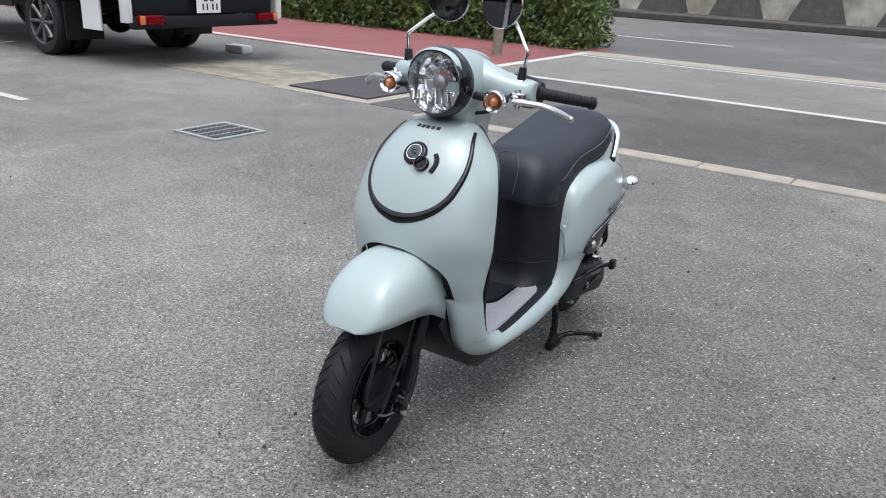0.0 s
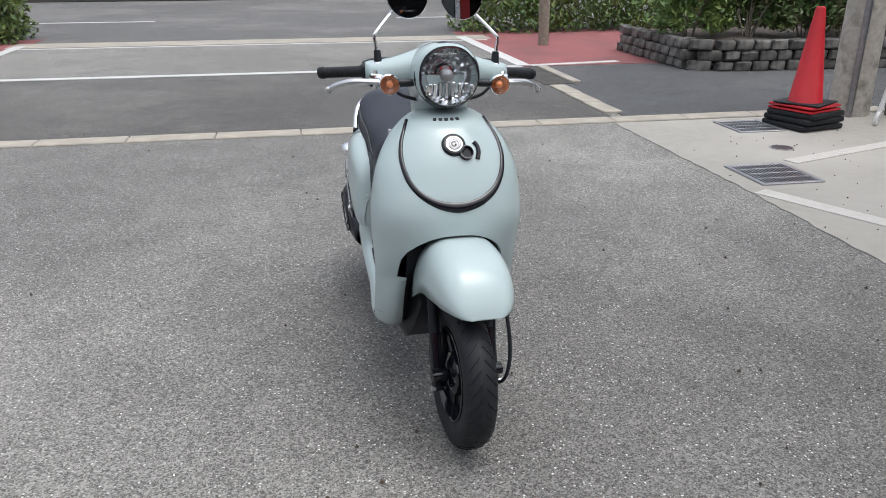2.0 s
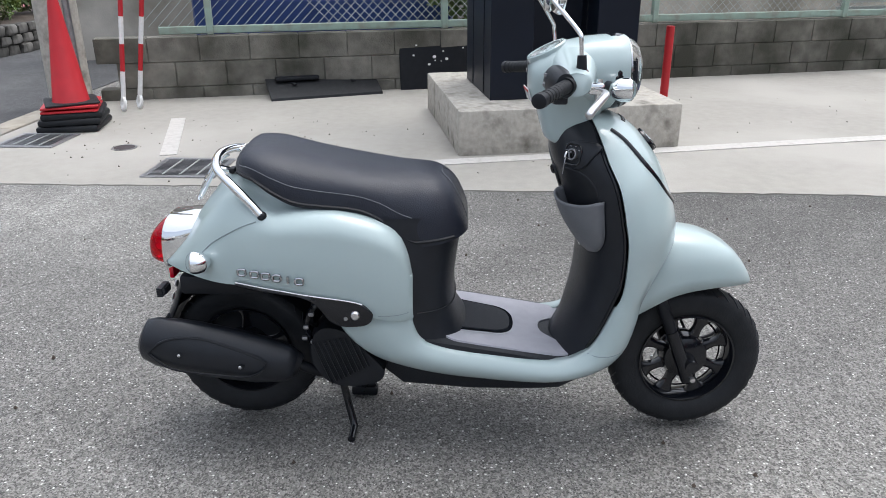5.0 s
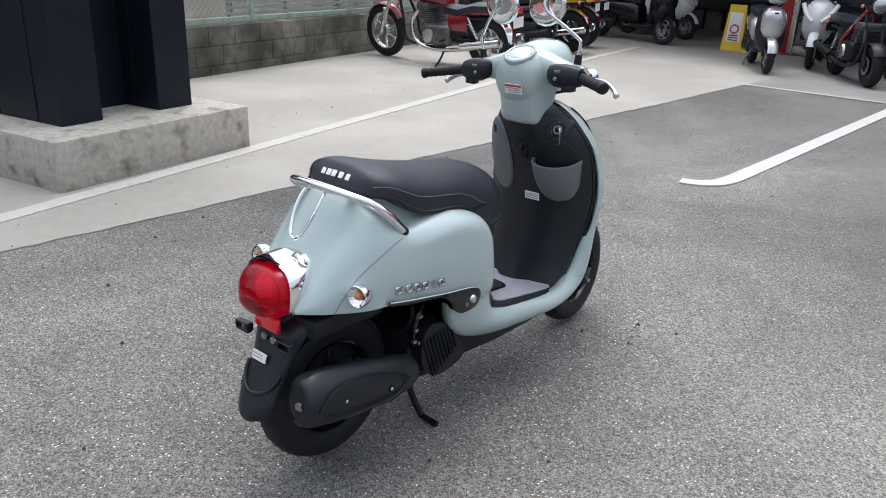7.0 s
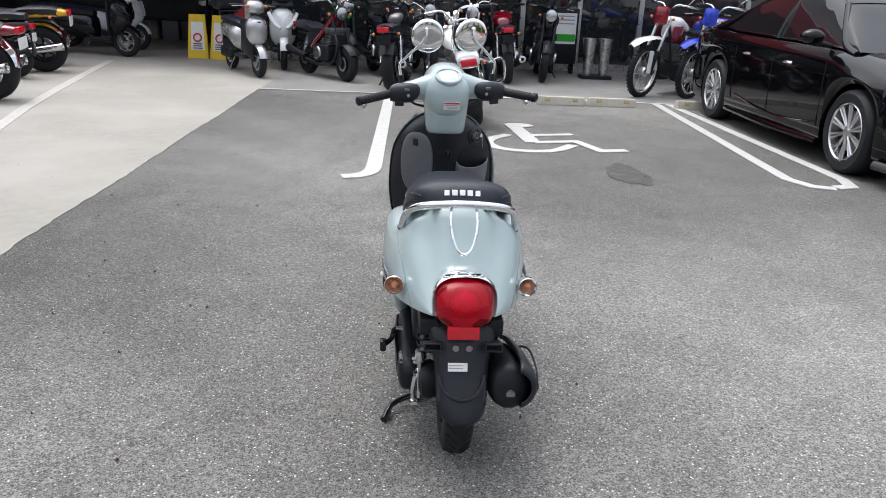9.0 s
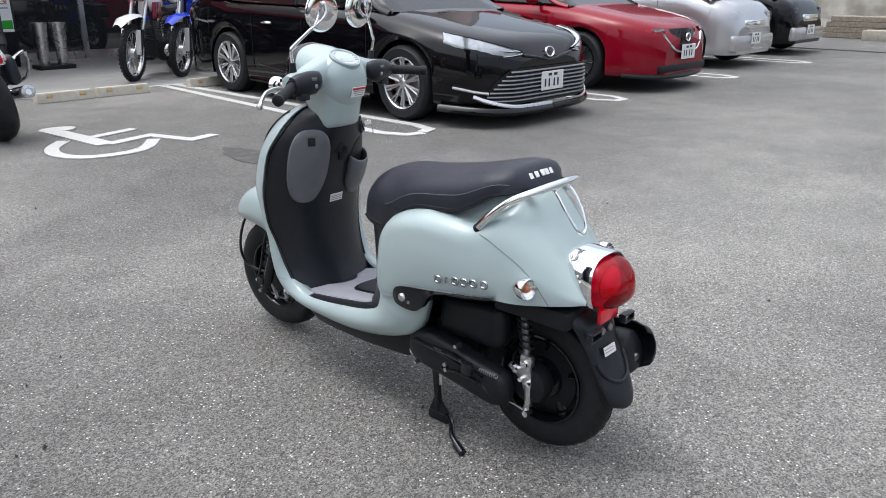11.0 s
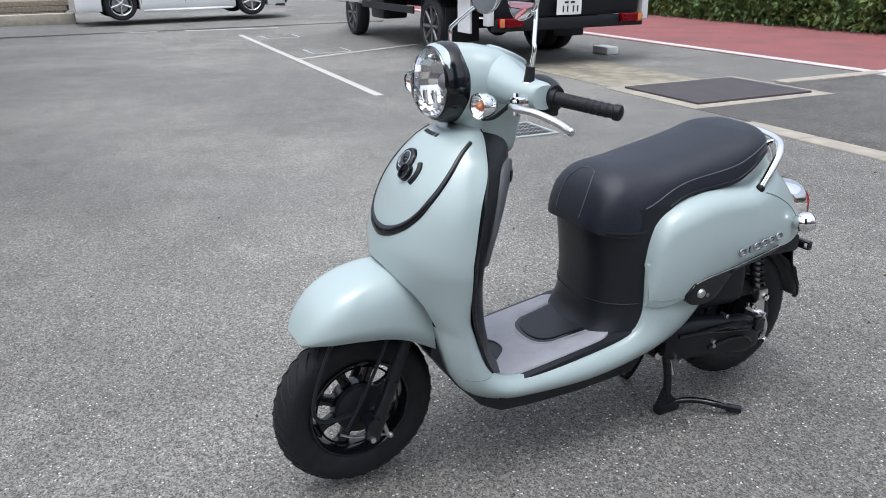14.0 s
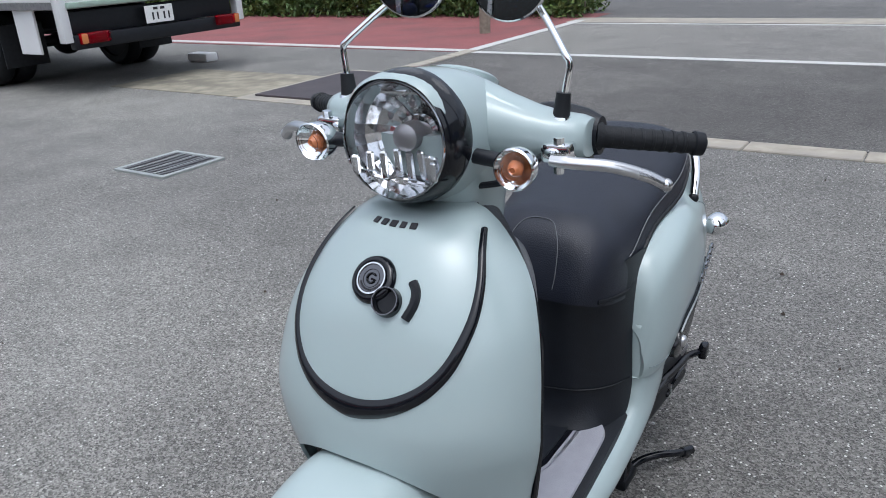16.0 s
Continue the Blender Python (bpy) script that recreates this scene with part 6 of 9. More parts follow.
for v, f, dz in ((1.262, 0.86, 0.022), (1.285, 1.0, 0.014), (1.31, 1.06, 0.007), (1.338, 1.09, 0.003), (1.345, 1.06, 0.003)):
    hood.append([(0.0765 * f * math.copysign(abs(math.cos(a)) ** 0.70, math.cos(a)), v + 0.012 * (0.5 - math.sin(a) * 0.5), 0.512 + dz + 0.066 * f * math.copysign(abs(math.sin(a)) ** 0.78, math.sin(a))) for a in frange(radians(-58), radians(238), 33)])
hd = part("lamp_hood", loft(B(), hood, False, False), "chrome", tail, "chrome hood round the tail lamp", 60)
part("inner_dome", lathe(B(), [(0.0, 0.010), (0.014, 0.0085), (0.026, 0.003), (0.033, -0.006), (0.036, -0.012), (0.044, -0.016), (0.056, -0.022)], facing(Vector((0, 1.352, 0.516)), Vector((0, 1, 0.05)).normalized()), 28), "lamp_core", tail, "pale reflector inside the lamp")
part("dome_ring", tube(B(), [(0.037 * math.cos(a), 1.348, 0.516 + 0.037 * math.sin(a)) for a in frange(0, 2 * math.pi, 33)], 0.0013, 6, 1), "red_reflex", tail)
for i in range(11):
    a = radians(195 + 15 * i)
    part("lens_rib", tube(B(), [(0.016 * math.cos(a), 1.364, 0.514 + 0.016 * math.sin(a)), (0.033 * math.cos(a), 1.353, 0.514 + 0.031 * math.sin(a))], 0.0014, 6, 1), "red_reflex", tail)
part("reflector", box(B(), 0, 1.354, 0.437, 0.082, 0.012, 0.036, 0.003), "red_reflex", scooter, "red rectangular reflector")
# rear mudguard and number-plate bracket
rows = []
for v, z, hw in ((1.30, 0.455, 0.092), (1.325, 0.43, 0.091), (1.347, 0.395, 0.081), (1.366, 0.35, 0.070), (1.392, 0.300, 0.067), (1.414, 0.262, 0.064), (1.427, 0.234, 0.057), (1.431, 0.220, 0.048), (1.432, 0.213, 0.034)):
    rows.append([(hw * c, v - 0.022 * abs(c) ** 3, z) for c in frange(-1, 1, 13)])
mg = part("rear_mudguard", loft(B(), rows, False, False), "black_plastic", scooter, "black plastic rear mudguard", 60)
so = mg.modifiers.new("thickness", "SOLIDIFY")
so.thickness, so.offset = 0.006, -1
part("rib", tube(B(), [(0.058, 1.368, 0.325), (0.052, 1.384, 0.303), (0.034, 1.400, 0.284), (0, 1.409, 0.275), (-0.034, 1.400, 0.284), (-0.052, 1.384, 0.303), (-0.058, 1.368, 0.325)], 0.0052, 8, 4), "black_plastic", mg)
for s in (1, -1):
    b = B()
    for cx, cz, sx, sz in ((0.0, 0.0095, 0.046, 0.005), (0.0, -0.0095, 0.046, 0.005), (0.0205, 0.0, 0.005, 0.0136), (-0.0205, 0.0, 0.005, 0.0136)):
        box(b, s * 0.077 + cx, 1.366, 0.405 + cz, sx, 0.016, sz, 0.0012, seg=1)
    part("plate_bracket", b, "black_plastic", mg, "open black number-plate bracket")
    part("bracket_back", box(B(), s * 0.072, 1.356, 0.405, 0.030, 0.004, 0.018), "matt_black", mg, smooth=0)
    part("hole", cyl(B(), (s * 0.017, 1.352, 0.394), (s * 0.017, 1.3565, 0.394), 0.0095, 0.0085, 16), "steel", mg)
m = Matrix.Translation((0.012, 1.3735, 0.351)) @ pose(0, 0, 0, 108, 0, 0) @ pose(0, 0, 0, 0, 0, 180)
wl_ = part("white_sticker", box(B(), 0, 0, 0, 0.05, 0.022, 0.002, m=m), "white_label", mg, "white printed sticker", smooth=0)
for i in range(2):
    part("print_bar", box(B(), -0.004, -0.004 + 0.007 * i, -0.0012, 0.036, 0.002, 0.0008, m=m), "grey_print", wl_, smooth=0)
part("inner_fender", loft(B(), [[(0.062 * c, RH[1] + 0.222 * math.cos(a), RH[2] + 0.222 * math.sin(a) - 0.02 * abs(c)) for c in frange(-1, 1, 7)] for a in frange(radians(20), radians(150), 14)], False, False), "black_plastic", scooter)
part("tail_underside", box(B(), 0, 1.20, 0.43, 0.22, 0.22, 0.05, 0.01), "matt_black", scooter)

# grab rail and hook
rail = part("grab_rail", tube(B(), [(0.158, 1.078, 0.632), (0.150, 1.115, 0.672), (0.132, 1.155, 0.705), (0.09, 1.19, 0.724), (0.0, 1.206, 0.733), (-0.09, 1.19, 0.724), (-0.132, 1.155, 0.705), (-0.150, 1.115, 0.672), (-0.158, 1.078, 0.632)], 0.0105, 14, 6), "chrome", scooter, "chrome grab rail round the seat end")
for s in (1, -1):
    part("rail_tip", ball(B(), (s * 0.1585, 1.075, 0.629), 0.0115, seg=12, rings=8), "matt_black", rail, "black end cap")
    part("rail_stay", tube(B(), [(s * 0.085, 1.188, 0.722), (s * 0.075, 1.17, 0.715), (s * 0.066, 1.155, 0.706)], 0.007, 8, 3), "chrome", rail)
    part("stay_grommet", box(B(), s * 0.07, 1.158, 0.712, 0.026, 0.014, 0.014, 0.004), "matt_black", rail)
part("rail_loop", tube(B(), [(0.030, 1.197, 0.722), (0.034, 1.215, 0.71), (0.033, 1.24, 0.675), (0.02, 1.265, 0.632), (0.0, 1.272, 0.618), (-0.02, 1.265, 0.632), (-0.033, 1.24, 0.675), (-0.034, 1.215, 0.71), (-0.030, 1.197, 0.722)], 0.004, 8, 4), "chrome", rail)

# seat
st_ = curve([(0.608, 0.575), (0.612, 0.598), (0.622, 0.628), (0.643, 0.672), (0.663, 0.690), (0.697, 0.705), (0.792, 0.713), (0.923, 0.734), (1.012, 0.754), (1.074, 0.768), (1.118, 0.770), (1.139, 0.756), (1.153, 0.733), (1.158, 0.72)])
sl_ = curve([(0.608, 0.57), (0.635, 0.562), (0.685, 0.553), (0.731, 0.549), (0.756, 0.563), (0.812, 0.612), (0.862, 0.634), (0.996, 0.649), (1.054, 0.676), (1.098, 0.704), (1.14, 0.712), (1.158, 0.715)])
sw_ = curve([(0.608, 0.07), (0.612, 0.085), (0.622, 0.102), (0.643, 0.122), (0.68, 0.137), (0.731, 0.144), (0.85, 0.146), (1.0, 0.151), (1.06, 0.147), (1.1, 0.134), (1.13, 0.112), (1.15, 0.075), (1.158, 0.04)])


def seat_ring(v, grow=0.0):
    w, t, l = sw_(v), st_(v), sl_(v)
    ring = []
    for i in range(33):
        a = math.pi * i / 32
        c, s_ = math.cos(a), math.sin(a)
        u = w * math.copysign(abs(c) ** 0.72, c)
        z = l + (t - l) * s_ ** 0.62
        ring.append((u, v, z))
    return ring


vv = [0.608, 0.6095, 0.612, 0.616, 0.622, 0.63] + frange(0.643, 1.12, 36) + [1.13, 1.139, 1.147, 1.153, 1.1565, 1.158]
seat = part("seat", loft(B(), [seat_ring(v) for v in vv], True, True), "leather", scooter, "black vinyl saddle with pale stitching", 70)


def seat_at(v, f):
    r = seat_ring(v)
    k = f * 32
    i = int(k)
    a, b2 = Vector(r[i]), Vector(r[min(i + 1, 32)])
    return a.lerp(b2, k - i)


for f0 in (0.085, 0.915):
    part("stitch_line", tube(B(), [seat_at(v, f0 + (0.5 - f0) * max(0, (0.75 - v)) * 0.2) + Vector((math.copysign(0.0006, 0.5 - f0), 0, 0.0006)) for v in frange(0.735, 1.13, 22)], 0.0011, 5, 1), "grey_plastic", seat, "pale stitched seam")
    part("seat_piping", tube(B(), [seat_at(v, 0.01 if f0 < 0.5 else 0.99) for v in frange(0.64, 1.14, 24)], 0.0045, 6, 1), "matt_black", seat)
part("front_seam", tube(B(), [seat_at(v, f) + Vector((0, -0.0008, 0.0004)) for v, f in ((0.611, 0.66), (0.618, 0.635), (0.635, 0.595), (0.652, 0.56), (0.668, 0.53), (0.672, 0.5), (0.668, 0.47), (0.652, 0.44), (0.635, 0.405), (0.618, 0.365), (0.611, 0.34))], 0.0009, 5, 4), "grey_plastic", seat, "pale stitched seam")
for i in range(5):
    u = (i - 2) * 0.0205
    m = Matrix.Translation((u, 1.1455 - abs(u) * 0.12, 0.7475 - abs(u) * 0.06)) @ pose(0, 0, 0, -35, 0, 0)
    part("name_bar", box(B(), 0, 0, 0.003, 0.0145, 0.016, 0.003, 0.001, m=m @ pose(0, 0, 0, -20, 0, 0), seg=1), "white_label", seat, "white printed name mark")

# handlebar head (turned very slightly)


rows = []
for v, zc, ru, rt, rbm in ((0.255, 0.932, 0.074, 0.074, 0.070), (0.262, 0.932, 0.0795, 0.0785, 0.075), (0.285, 0.932, 0.082, 0.081, 0.082), (0.315, 0.929, 0.083, 0.0815, 0.095), (0.35, 0.926, 0.084, 0.081, 0.10), (0.39, 0.924, 0.083, 0.074, 0.10), (0.425, 0.922, 0.079, 0.064, 0.09), (0.452, 0.918, 0.070, 0.054, 0.075), (0.466, 0.914, 0.055, 0.044, 0.05), (0.474, 0.912, 0.03, 0.028, 0.025)):
    rows.append([(ru * math.copysign(abs(math.cos(a)) ** 0.9, math.cos(a)), v, zc + (rt if math.sin(a) > 0 else rbm) * math.copysign(abs(math.sin(a)) ** 0.9, math.sin(a))) for a in [2 * math.pi * k / 40 for k in range(40)]])
rows.append([(p[0] * 0.02, p[1] + 0.001, 0.912 + (p[2] - 0.912) * 0.02) for p in rows[-1]])
hb = part("head_cowl", loft(B(), rows, True, False), "blue_paint", scooter, "pale blue handlebar cowl", 60)
# neck
rows = []
for z, v0, v1, hw in ((0.93, 0.29, 0.468, 0.080), (0.89, 0.292, 0.464, 0.080), (0.85, 0.300, 0.454, 0.076), (0.82, 0.312, 0.446, 0.073), (0.80, 0.330, 0.440, 0.071), (0.785, 0.352, 0.434, 0.067), (0.776, 0.37, 0.424, 0.060)):
    vm, hv = (v0 + v1) / 2, (v1 - v0) / 2
    rows.append([(hw * math.copysign(abs(math.cos(a)) ** 0.75, math.cos(a)), vm + hv * math.copysign(abs(math.sin(a)) ** 0.75, math.sin(a)), z) for a in [2 * math.pi * k / 32 for k in range(32)]])
nk = part("neck_cowl", loft(B(), rows, True, True), "blue_paint", hb, "", 60)
part("steering_stem", cyl(B(), (0, 0.36, 0.70), (0, 0.375, 0.80), 0.045, 0.045, 20), "matt_black", scooter)


def arm(s):
    rows = []
    for u, v, z, rv, rz in ((0.05, 0.385, 0.935, 0.055, 0.05), (0.09, 0.39, 0.928, 0.046, 0.040), (0.125, 0.395, 0.922, 0.040, 0.033), (0.155, 0.402, 0.918, 0.036, 0.029), (0.18, 0.41, 0.916, 0.034, 0.027), (0.192, 0.414, 0.914, 0.030, 0.024)):
        rows.append([(s * u, v + rv * math.cos(a), z + rz * math.copysign(abs(math.sin(a)) ** 0.8, math.sin(a))) for a in [2 * math.pi * k / 24 for k in range(24)]])
    part("bar_cowl", loft(B(), rows, True, True), "blue_paint", hb, "", 60)
    # rear switch housing
    rows = []
    for u, v, z, rv, rz in ((0.095, 0.43, 0.925, 0.012, 0.012), (0.105, 0.437, 0.922, 0.020, 0.026), (0.125, 0.440, 0.918, 0.026, 0.033), (0.15, 0.440, 0.916, 0.026, 0.034), (0.178, 0.438, 0.914, 0.024, 0.031), (0.197, 0.436, 0.912, 0.020, 0.025)):
        rows.append([(s * u, v + rv * math.cos(a), z + rz * math.sin(a)) for a in [2 * math.pi * k / 20 for k in range(20)]])
    sw = part("switch_housing", loft(B(), rows, True, True), "black_plastic", hb, "black switch housing")
    part("switch", box(B(), s * 0.14, 0.464, 0.93, 0.018, 0.006, 0.008, 0.002), "grey_plastic", sw)
    part("button", ball(B(), (s * 0.135, 0.466, 0.91), 0.006, (1, 0.6, 1), 10, 6), "steel", sw)
    part("switch_box", box(B(), s * 0.165, 0.44, 0.882, 0.032, 0.03, 0.02, 0.004), "black_plastic", sw)
    g0, g1 = Vector((s * 0.192, 0.432, 0.912)), Vector((s * 0.298, 0.508, 0.893))
    gr = part("grip", cyl(B(), g0, g1, 0.0146, 0.0132, 20), "rubber", hb, "black rubber handgrip")
    for i in range(8):
        p = g0.lerp(g1, 0.12 + 0.105 * i)
        part("grip_rib", lathe(B(), [(0.0134, -0.003), (0.0146, -0.002), (0.0146, 0.002), (0.0134, 0.003)], facing(p, (g1 - g0).normalized()), 18), "rubber", gr)
    part("grip_flange", cyl(B(), g0 - (g1 - g0).normalized() * 0.004, g0 + (g1 - g0).normalized() * 0.006, 0.0190, 0.0180, 20), "rubber", gr)
    part("bar_end", lathe(B(), [(0.0, 0.012), (0.009, 0.012), (0.0155, 0.008), (0.0162, -0.004), (0.014, -0.006)], facing(g1, (g1 - g0).normalized()), 20), "matt_black", gr)
    # lever with its holder
    lv = part("brake_lever", tube(B(), [(s * 0.165, 0.352, 0.898), (s * 0.195, 0.352, 0.897), (s * 0.235, 0.368, 0.893), (s * 0.27, 0.392, 0.879), (s * 0.288, 0.408, 0.866)], 0.0062, 10, 6, flat=1.35), "alloy", hb, "bright alloy brake lever")
    part("lever_tip", ball(B(), (s * 0.29, 0.41, 0.864), 0.009, seg=12, rings=8), "alloy", lv)
    part("lever_holder", box(B(), s * 0.168, 0.368, 0.905, 0.038, 0.034, 0.026, 0.007), "chrome", lv)
    part("holder_bolt", cyl(B(), (s * 0.172, 0.36, 0.88), (s * 0.172, 0.36, 0.925), 0.007, 0.007, 8), "chrome", lv)
    part("cable", tube(B(), [(s * 0.15, 0.36, 0.90), (s * 0.11, 0.345, 0.868), (s * 0.06, 0.34, 0.855), (s * 0.04, 0.35, 0.84)], 0.0045, 8, 5), "black_plastic", lv)
    # mirror
    st0, st1, ce = Vector((s * 0.160, 0.396, 0.945)), Vector((s * 0.167, 0.402, 1.012)), Vector((s * 0.074, 0.432, 1.108))
    fm = facing(ce, Vector((0.0, -1, 0.085 if s > 0 else 0.035)).normalized())
    mi = part("mirror", lathe(B(), [(0.0, -0.0100), (0.025, -0.0099), (0.046, -0.0095), (0.0495, -0.0088), (0.0520, -0.0065), (0.0555, 0.000), (0.0565, 0.004), (0.0558, 0.0065), (0.054, 0.007)], fm, 40), "chrome", scooter, "round chrome mirror with its glass turned to the front")
    part("mirror_glass", cyl(B(), fm @ Vector((0, 0, 0.004)), fm @ Vector((0, 0, 0.0062)), 0.0535, seg=40), "mirror", mi)
    knee, joint = ce + Vector((s * 0.010, 0.022, -0.012)), ce + Vector((s * 0.006, 0.019, 0.021))
    part("mirror_stem", tube(B(), [st0, st0.lerp(st1, 0.5), st1 - Vector((0, 0, 0.006)), st1 + Vector((-s * 0.008, 0.003, 0.006)), st1.lerp(knee, 0.5), knee, joint], 0.0046, 10, 5), "chrome", mi)
    part("ball_joint", ball(B(), joint - Vector((0, 0.005, 0)), 0.0082, seg=14, rings=10), "chrome", mi)
    part("stem_boot", cyl(B(), (s * 0.159, 0.395, 0.938), (s * 0.1615, 0.397, 0.972), 0.0115, 0.009, 16), "rubber", mi)
    part("stem_base", cyl(B(), (s * 0.158, 0.394, 0.925), (s * 0.159, 0.395, 0.943), 0.019, 0.013, 18), "chrome", mi)
    blinker("front_turn_signal", (s * 0.145, 0.296, 0.900), (s * 0.05, -1, 0.0), 0.0262, Vector((s * 0.075, 0.315, 0.905)), s)


arm(1)
known = set(bpy.data.objects.keys())
arm(-1)
steer = Matrix(((1, 0, 0, 0), (0.13, 1, 0, 0), (-0.09, 0, 1, 0), (0, 0, 0, 1)))
for key in set(bpy.data.objects.keys()) - known:
    bpy.data.objects[key].data.transform(steer)
# headlamp
hm = facing(Vector((0.003, 0.245, 0.931)), Vector((0.01, -1, 0.03)).normalized())
hl = part("headlamp", lathe(B(), [(0.0815, -0.058), (0.0845, -0.048), (0.0848, -0.036), (0.0825, -0.024), (0.0785, -0.0135), (0.0752, -0.0085), (0.0722, -0.0075), (0.0705, -0.013)], hm, 56), "black_gloss", scooter, "round headlamp in a black bezel")
part("lens_ring", lathe(B(), [(0.0735, -0.0078), (0.0728, -0.0052), (0.0712, -0.0050), (0.0704, -0.0085)], hm, 56), "name_chrome", hl)
# the reflector bowl: steps of mirrored facets
b = B()
refl = [(0.0700, -0.011), (0.0670, -0.024), (0.060, -0.038), (0.050, -0.050), (0.037, -0.060), (0.022, -0.067)]
rng = random.Random(61)
for (r0, h0), (r1, h1) in zip(refl, refl[1:]):
    for k in range(30):
        a0, a1 = 2 * math.pi * k / 30, 2 * math.pi * (k + 1) / 30
        tip = 0.0007 if k % 2 else -0.0007
        tip += rng.uniform(-0.0004, 0.0004)
        b.faces.new([b.verts.new(hm @ Vector((r * math.cos(a), r * math.sin(a), h + d))) for r, h, a, d in ((r0, h0, a0, tip), (r0, h0, a1, -tip), (r1, h1, a1, -tip), (r1, h1, a0, tip))])
part("reflector", b, "bowl", hl, "fluted chrome reflector bowl", 0)
part("reflector_back", lathe(B(), [(0.0715, -0.012), (0.068, -0.027), (0.060, -0.043), (0.048, -0.056), (0.030, -0.067), (0.0, -0.071)], hm, 40), "black_plastic", hl)
part("bulb_shield", lathe(B(), [(0.0, -0.028), (0.010, -0.029), (0.0165, -0.034), (0.017, -0.066)], hm, 24), "steel", hl, "grey bulb cap")
part("bulb_collar", lathe(B(), [(0.0172, -0.055), (0.0225, -0.056), (0.0225, -0.064)], hm, 28), "chrome", hl)
for i in range(9):
    u = (i - 4) * 0.0125
    hgt = 0.036 if abs(i - 4) < 3 else 0.026
    part("flute", box(B(), u, -0.022 - hgt / 2, -0.040 + 0.0011 * abs(i - 4) ** 2, 0.0105, hgt, 0.006, 0.0022, m=hm @ pose(0, 0, 0, 6 + 3 * (i % 2), -5 * (i - 4), 0), seg=1), "bowl", hl, "", 20)
part("flute_bar", box(B(), 0, 0.050, -0.040, 0.074, 0.003, 0.006, 0.001, m=hm, seg=1), "chrome", hl)
part("lens", lathe(B(), [(0.0708, -0.0085), (0.0700, 0.0), (0.0655, 0.0085), (0.056, 0.0165), (0.042, 0.0220), (0.024, 0.0252), (0.0, 0.0262)], hm, 56), "lens", hl, "domed clear lens").visible_shadow = False
# speedometer
gm = facing(Vector((-0.002, 0.434, 0.977)), Vector((0, 0.44, 0.90)).normalized())
gg = part("speedometer", lathe(B(), [(0.047, -0.012), (0.048, 0.002), (0.045, 0.005), (0.0415, 0.004), (0.041, 0.0)], gm, 40), "blue_paint", scooter, "round white speedometer dial under glass")
part("dial", cyl(B(), gm @ Vector((0, 0, -0.002)), gm @ Vector((0, 0, 0.001)), 0.0405, seg=40), "dial_face", gg)
for i in range(13):
    a = radians(-30 + 20 * i)
    part("tick", box(B(), 0.034, 0, 0.0015, 0.006, 0.0014, 0.0008, m=gm @ pose(0, 0, 0, 0, 0, math.degrees(a))), "black_print", gg, smooth=0)
part("needle", box(B(), 0.012, 0, 0.0022, 0.03, 0.0016, 0.001, m=gm @ pose(0, 0, 0, 0, 0, 200)), "red_label", gg, smooth=0)
part("fuel_window", box(B(), 0, -0.022, 0.0016, 0.022, 0.006, 0.001, m=gm), "grey_print", gg, smooth=0)
part("dial_glass", cyl(B(), gm @ Vector((0, 0, 0.004)), gm @ Vector((0, 0, 0.0046)), 0.041, seg=40), "lens", gg).visible_shadow = False
at, n = max((meet(ob, (-0.014, 0.75, 0.882), (0, -1, 0)) for ob in (nk, hb)), key=lambda h: h[0].y if h[0] else -9)
m = Matrix.Translation(at + n * 0.002) @ n.to_track_quat("Z", "Y").to_matrix().to_4x4()
dl = part("dash_sticker", box(B(), 0, 0, 0, 0.056, 0.030, 0.0024, m=m), "white_label", hb, "white and red printed sticker", smooth=0)
part("sticker_band", box(B(), 0, 0.0105, 0.0014, 0.054, 0.006, 0.0016, m=m), "red_label", dl, smooth=0)
for i in range(3):
    part("print_bar", box(B(), 0.002 * i, 0.003 - 0.006 * i, 0.0014, 0.046 - 0.006 * i, 0.0016, 0.0012, m=m), "grey_print", dl, smooth=0)

# engine, drive case, exhaust, stand
rows = []
for y, z, r, hw in ((0.83, 0.235, 0.03, 0.02), (0.86, 0.24, 0.052, 0.028), (0.93, 0.238, 0.058, 0.03), (1.02, 0.226, 0.056, 0.03), (1.10, 0.212, 0.052, 0.03), (1.17, 0.204, 0.052, 0.03), (1.205, 0.202, 0.042, 0.026), (1.222, 0.201, 0.02, 0.016)):
    rows.append([(0.122 + 1.25 * hw * (1 if math.cos(a) > 0 else 0.9) * math.copysign(abs(math.cos(a)) ** 0.6, math.cos(a)), 0.83 + 0.85 * (y - 0.83), z + r * math.copysign(abs(math.sin(a)) ** 0.8, math.sin(a))) for a in [2 * math.pi * k / 24 for k in range(24)]])
cv = part("drive_case", loft(B(), rows, True, True), "matt_black", scooter, "black cast belt drive case", 50)
part("case_ridge", tube(B(), [(0.158, 0.86, 0.265), (0.163, 0.95, 0.262), (0.163, 1.02, 0.25), (0.158, 1.10, 0.236)], 0.006, 8, 4), "black_gloss", cv)
part("case_plate", tube(B(), [(0.160, 0.96, 0.212), (0.162, 1.03, 0.222), (0.160, 1.09, 0.215), (0.155, 1.12, 0.19)], 0.005, 8, 4), "black_gloss", cv)
part("kick_arm", tube(B(), [(0.156, 0.93, 0.262), (0.172, 0.985, 0.272), (0.178, 1.04, 0.272), (0.196, 1.075, 0.272)], 0.008, 8, 4), "black_gloss", cv, "black kick start arm")
part("kick_pedal", box(B(), 0.203, 1.085, 0.272, 0.018, 0.03, 0.034, 0.005), "black_gloss", cv)
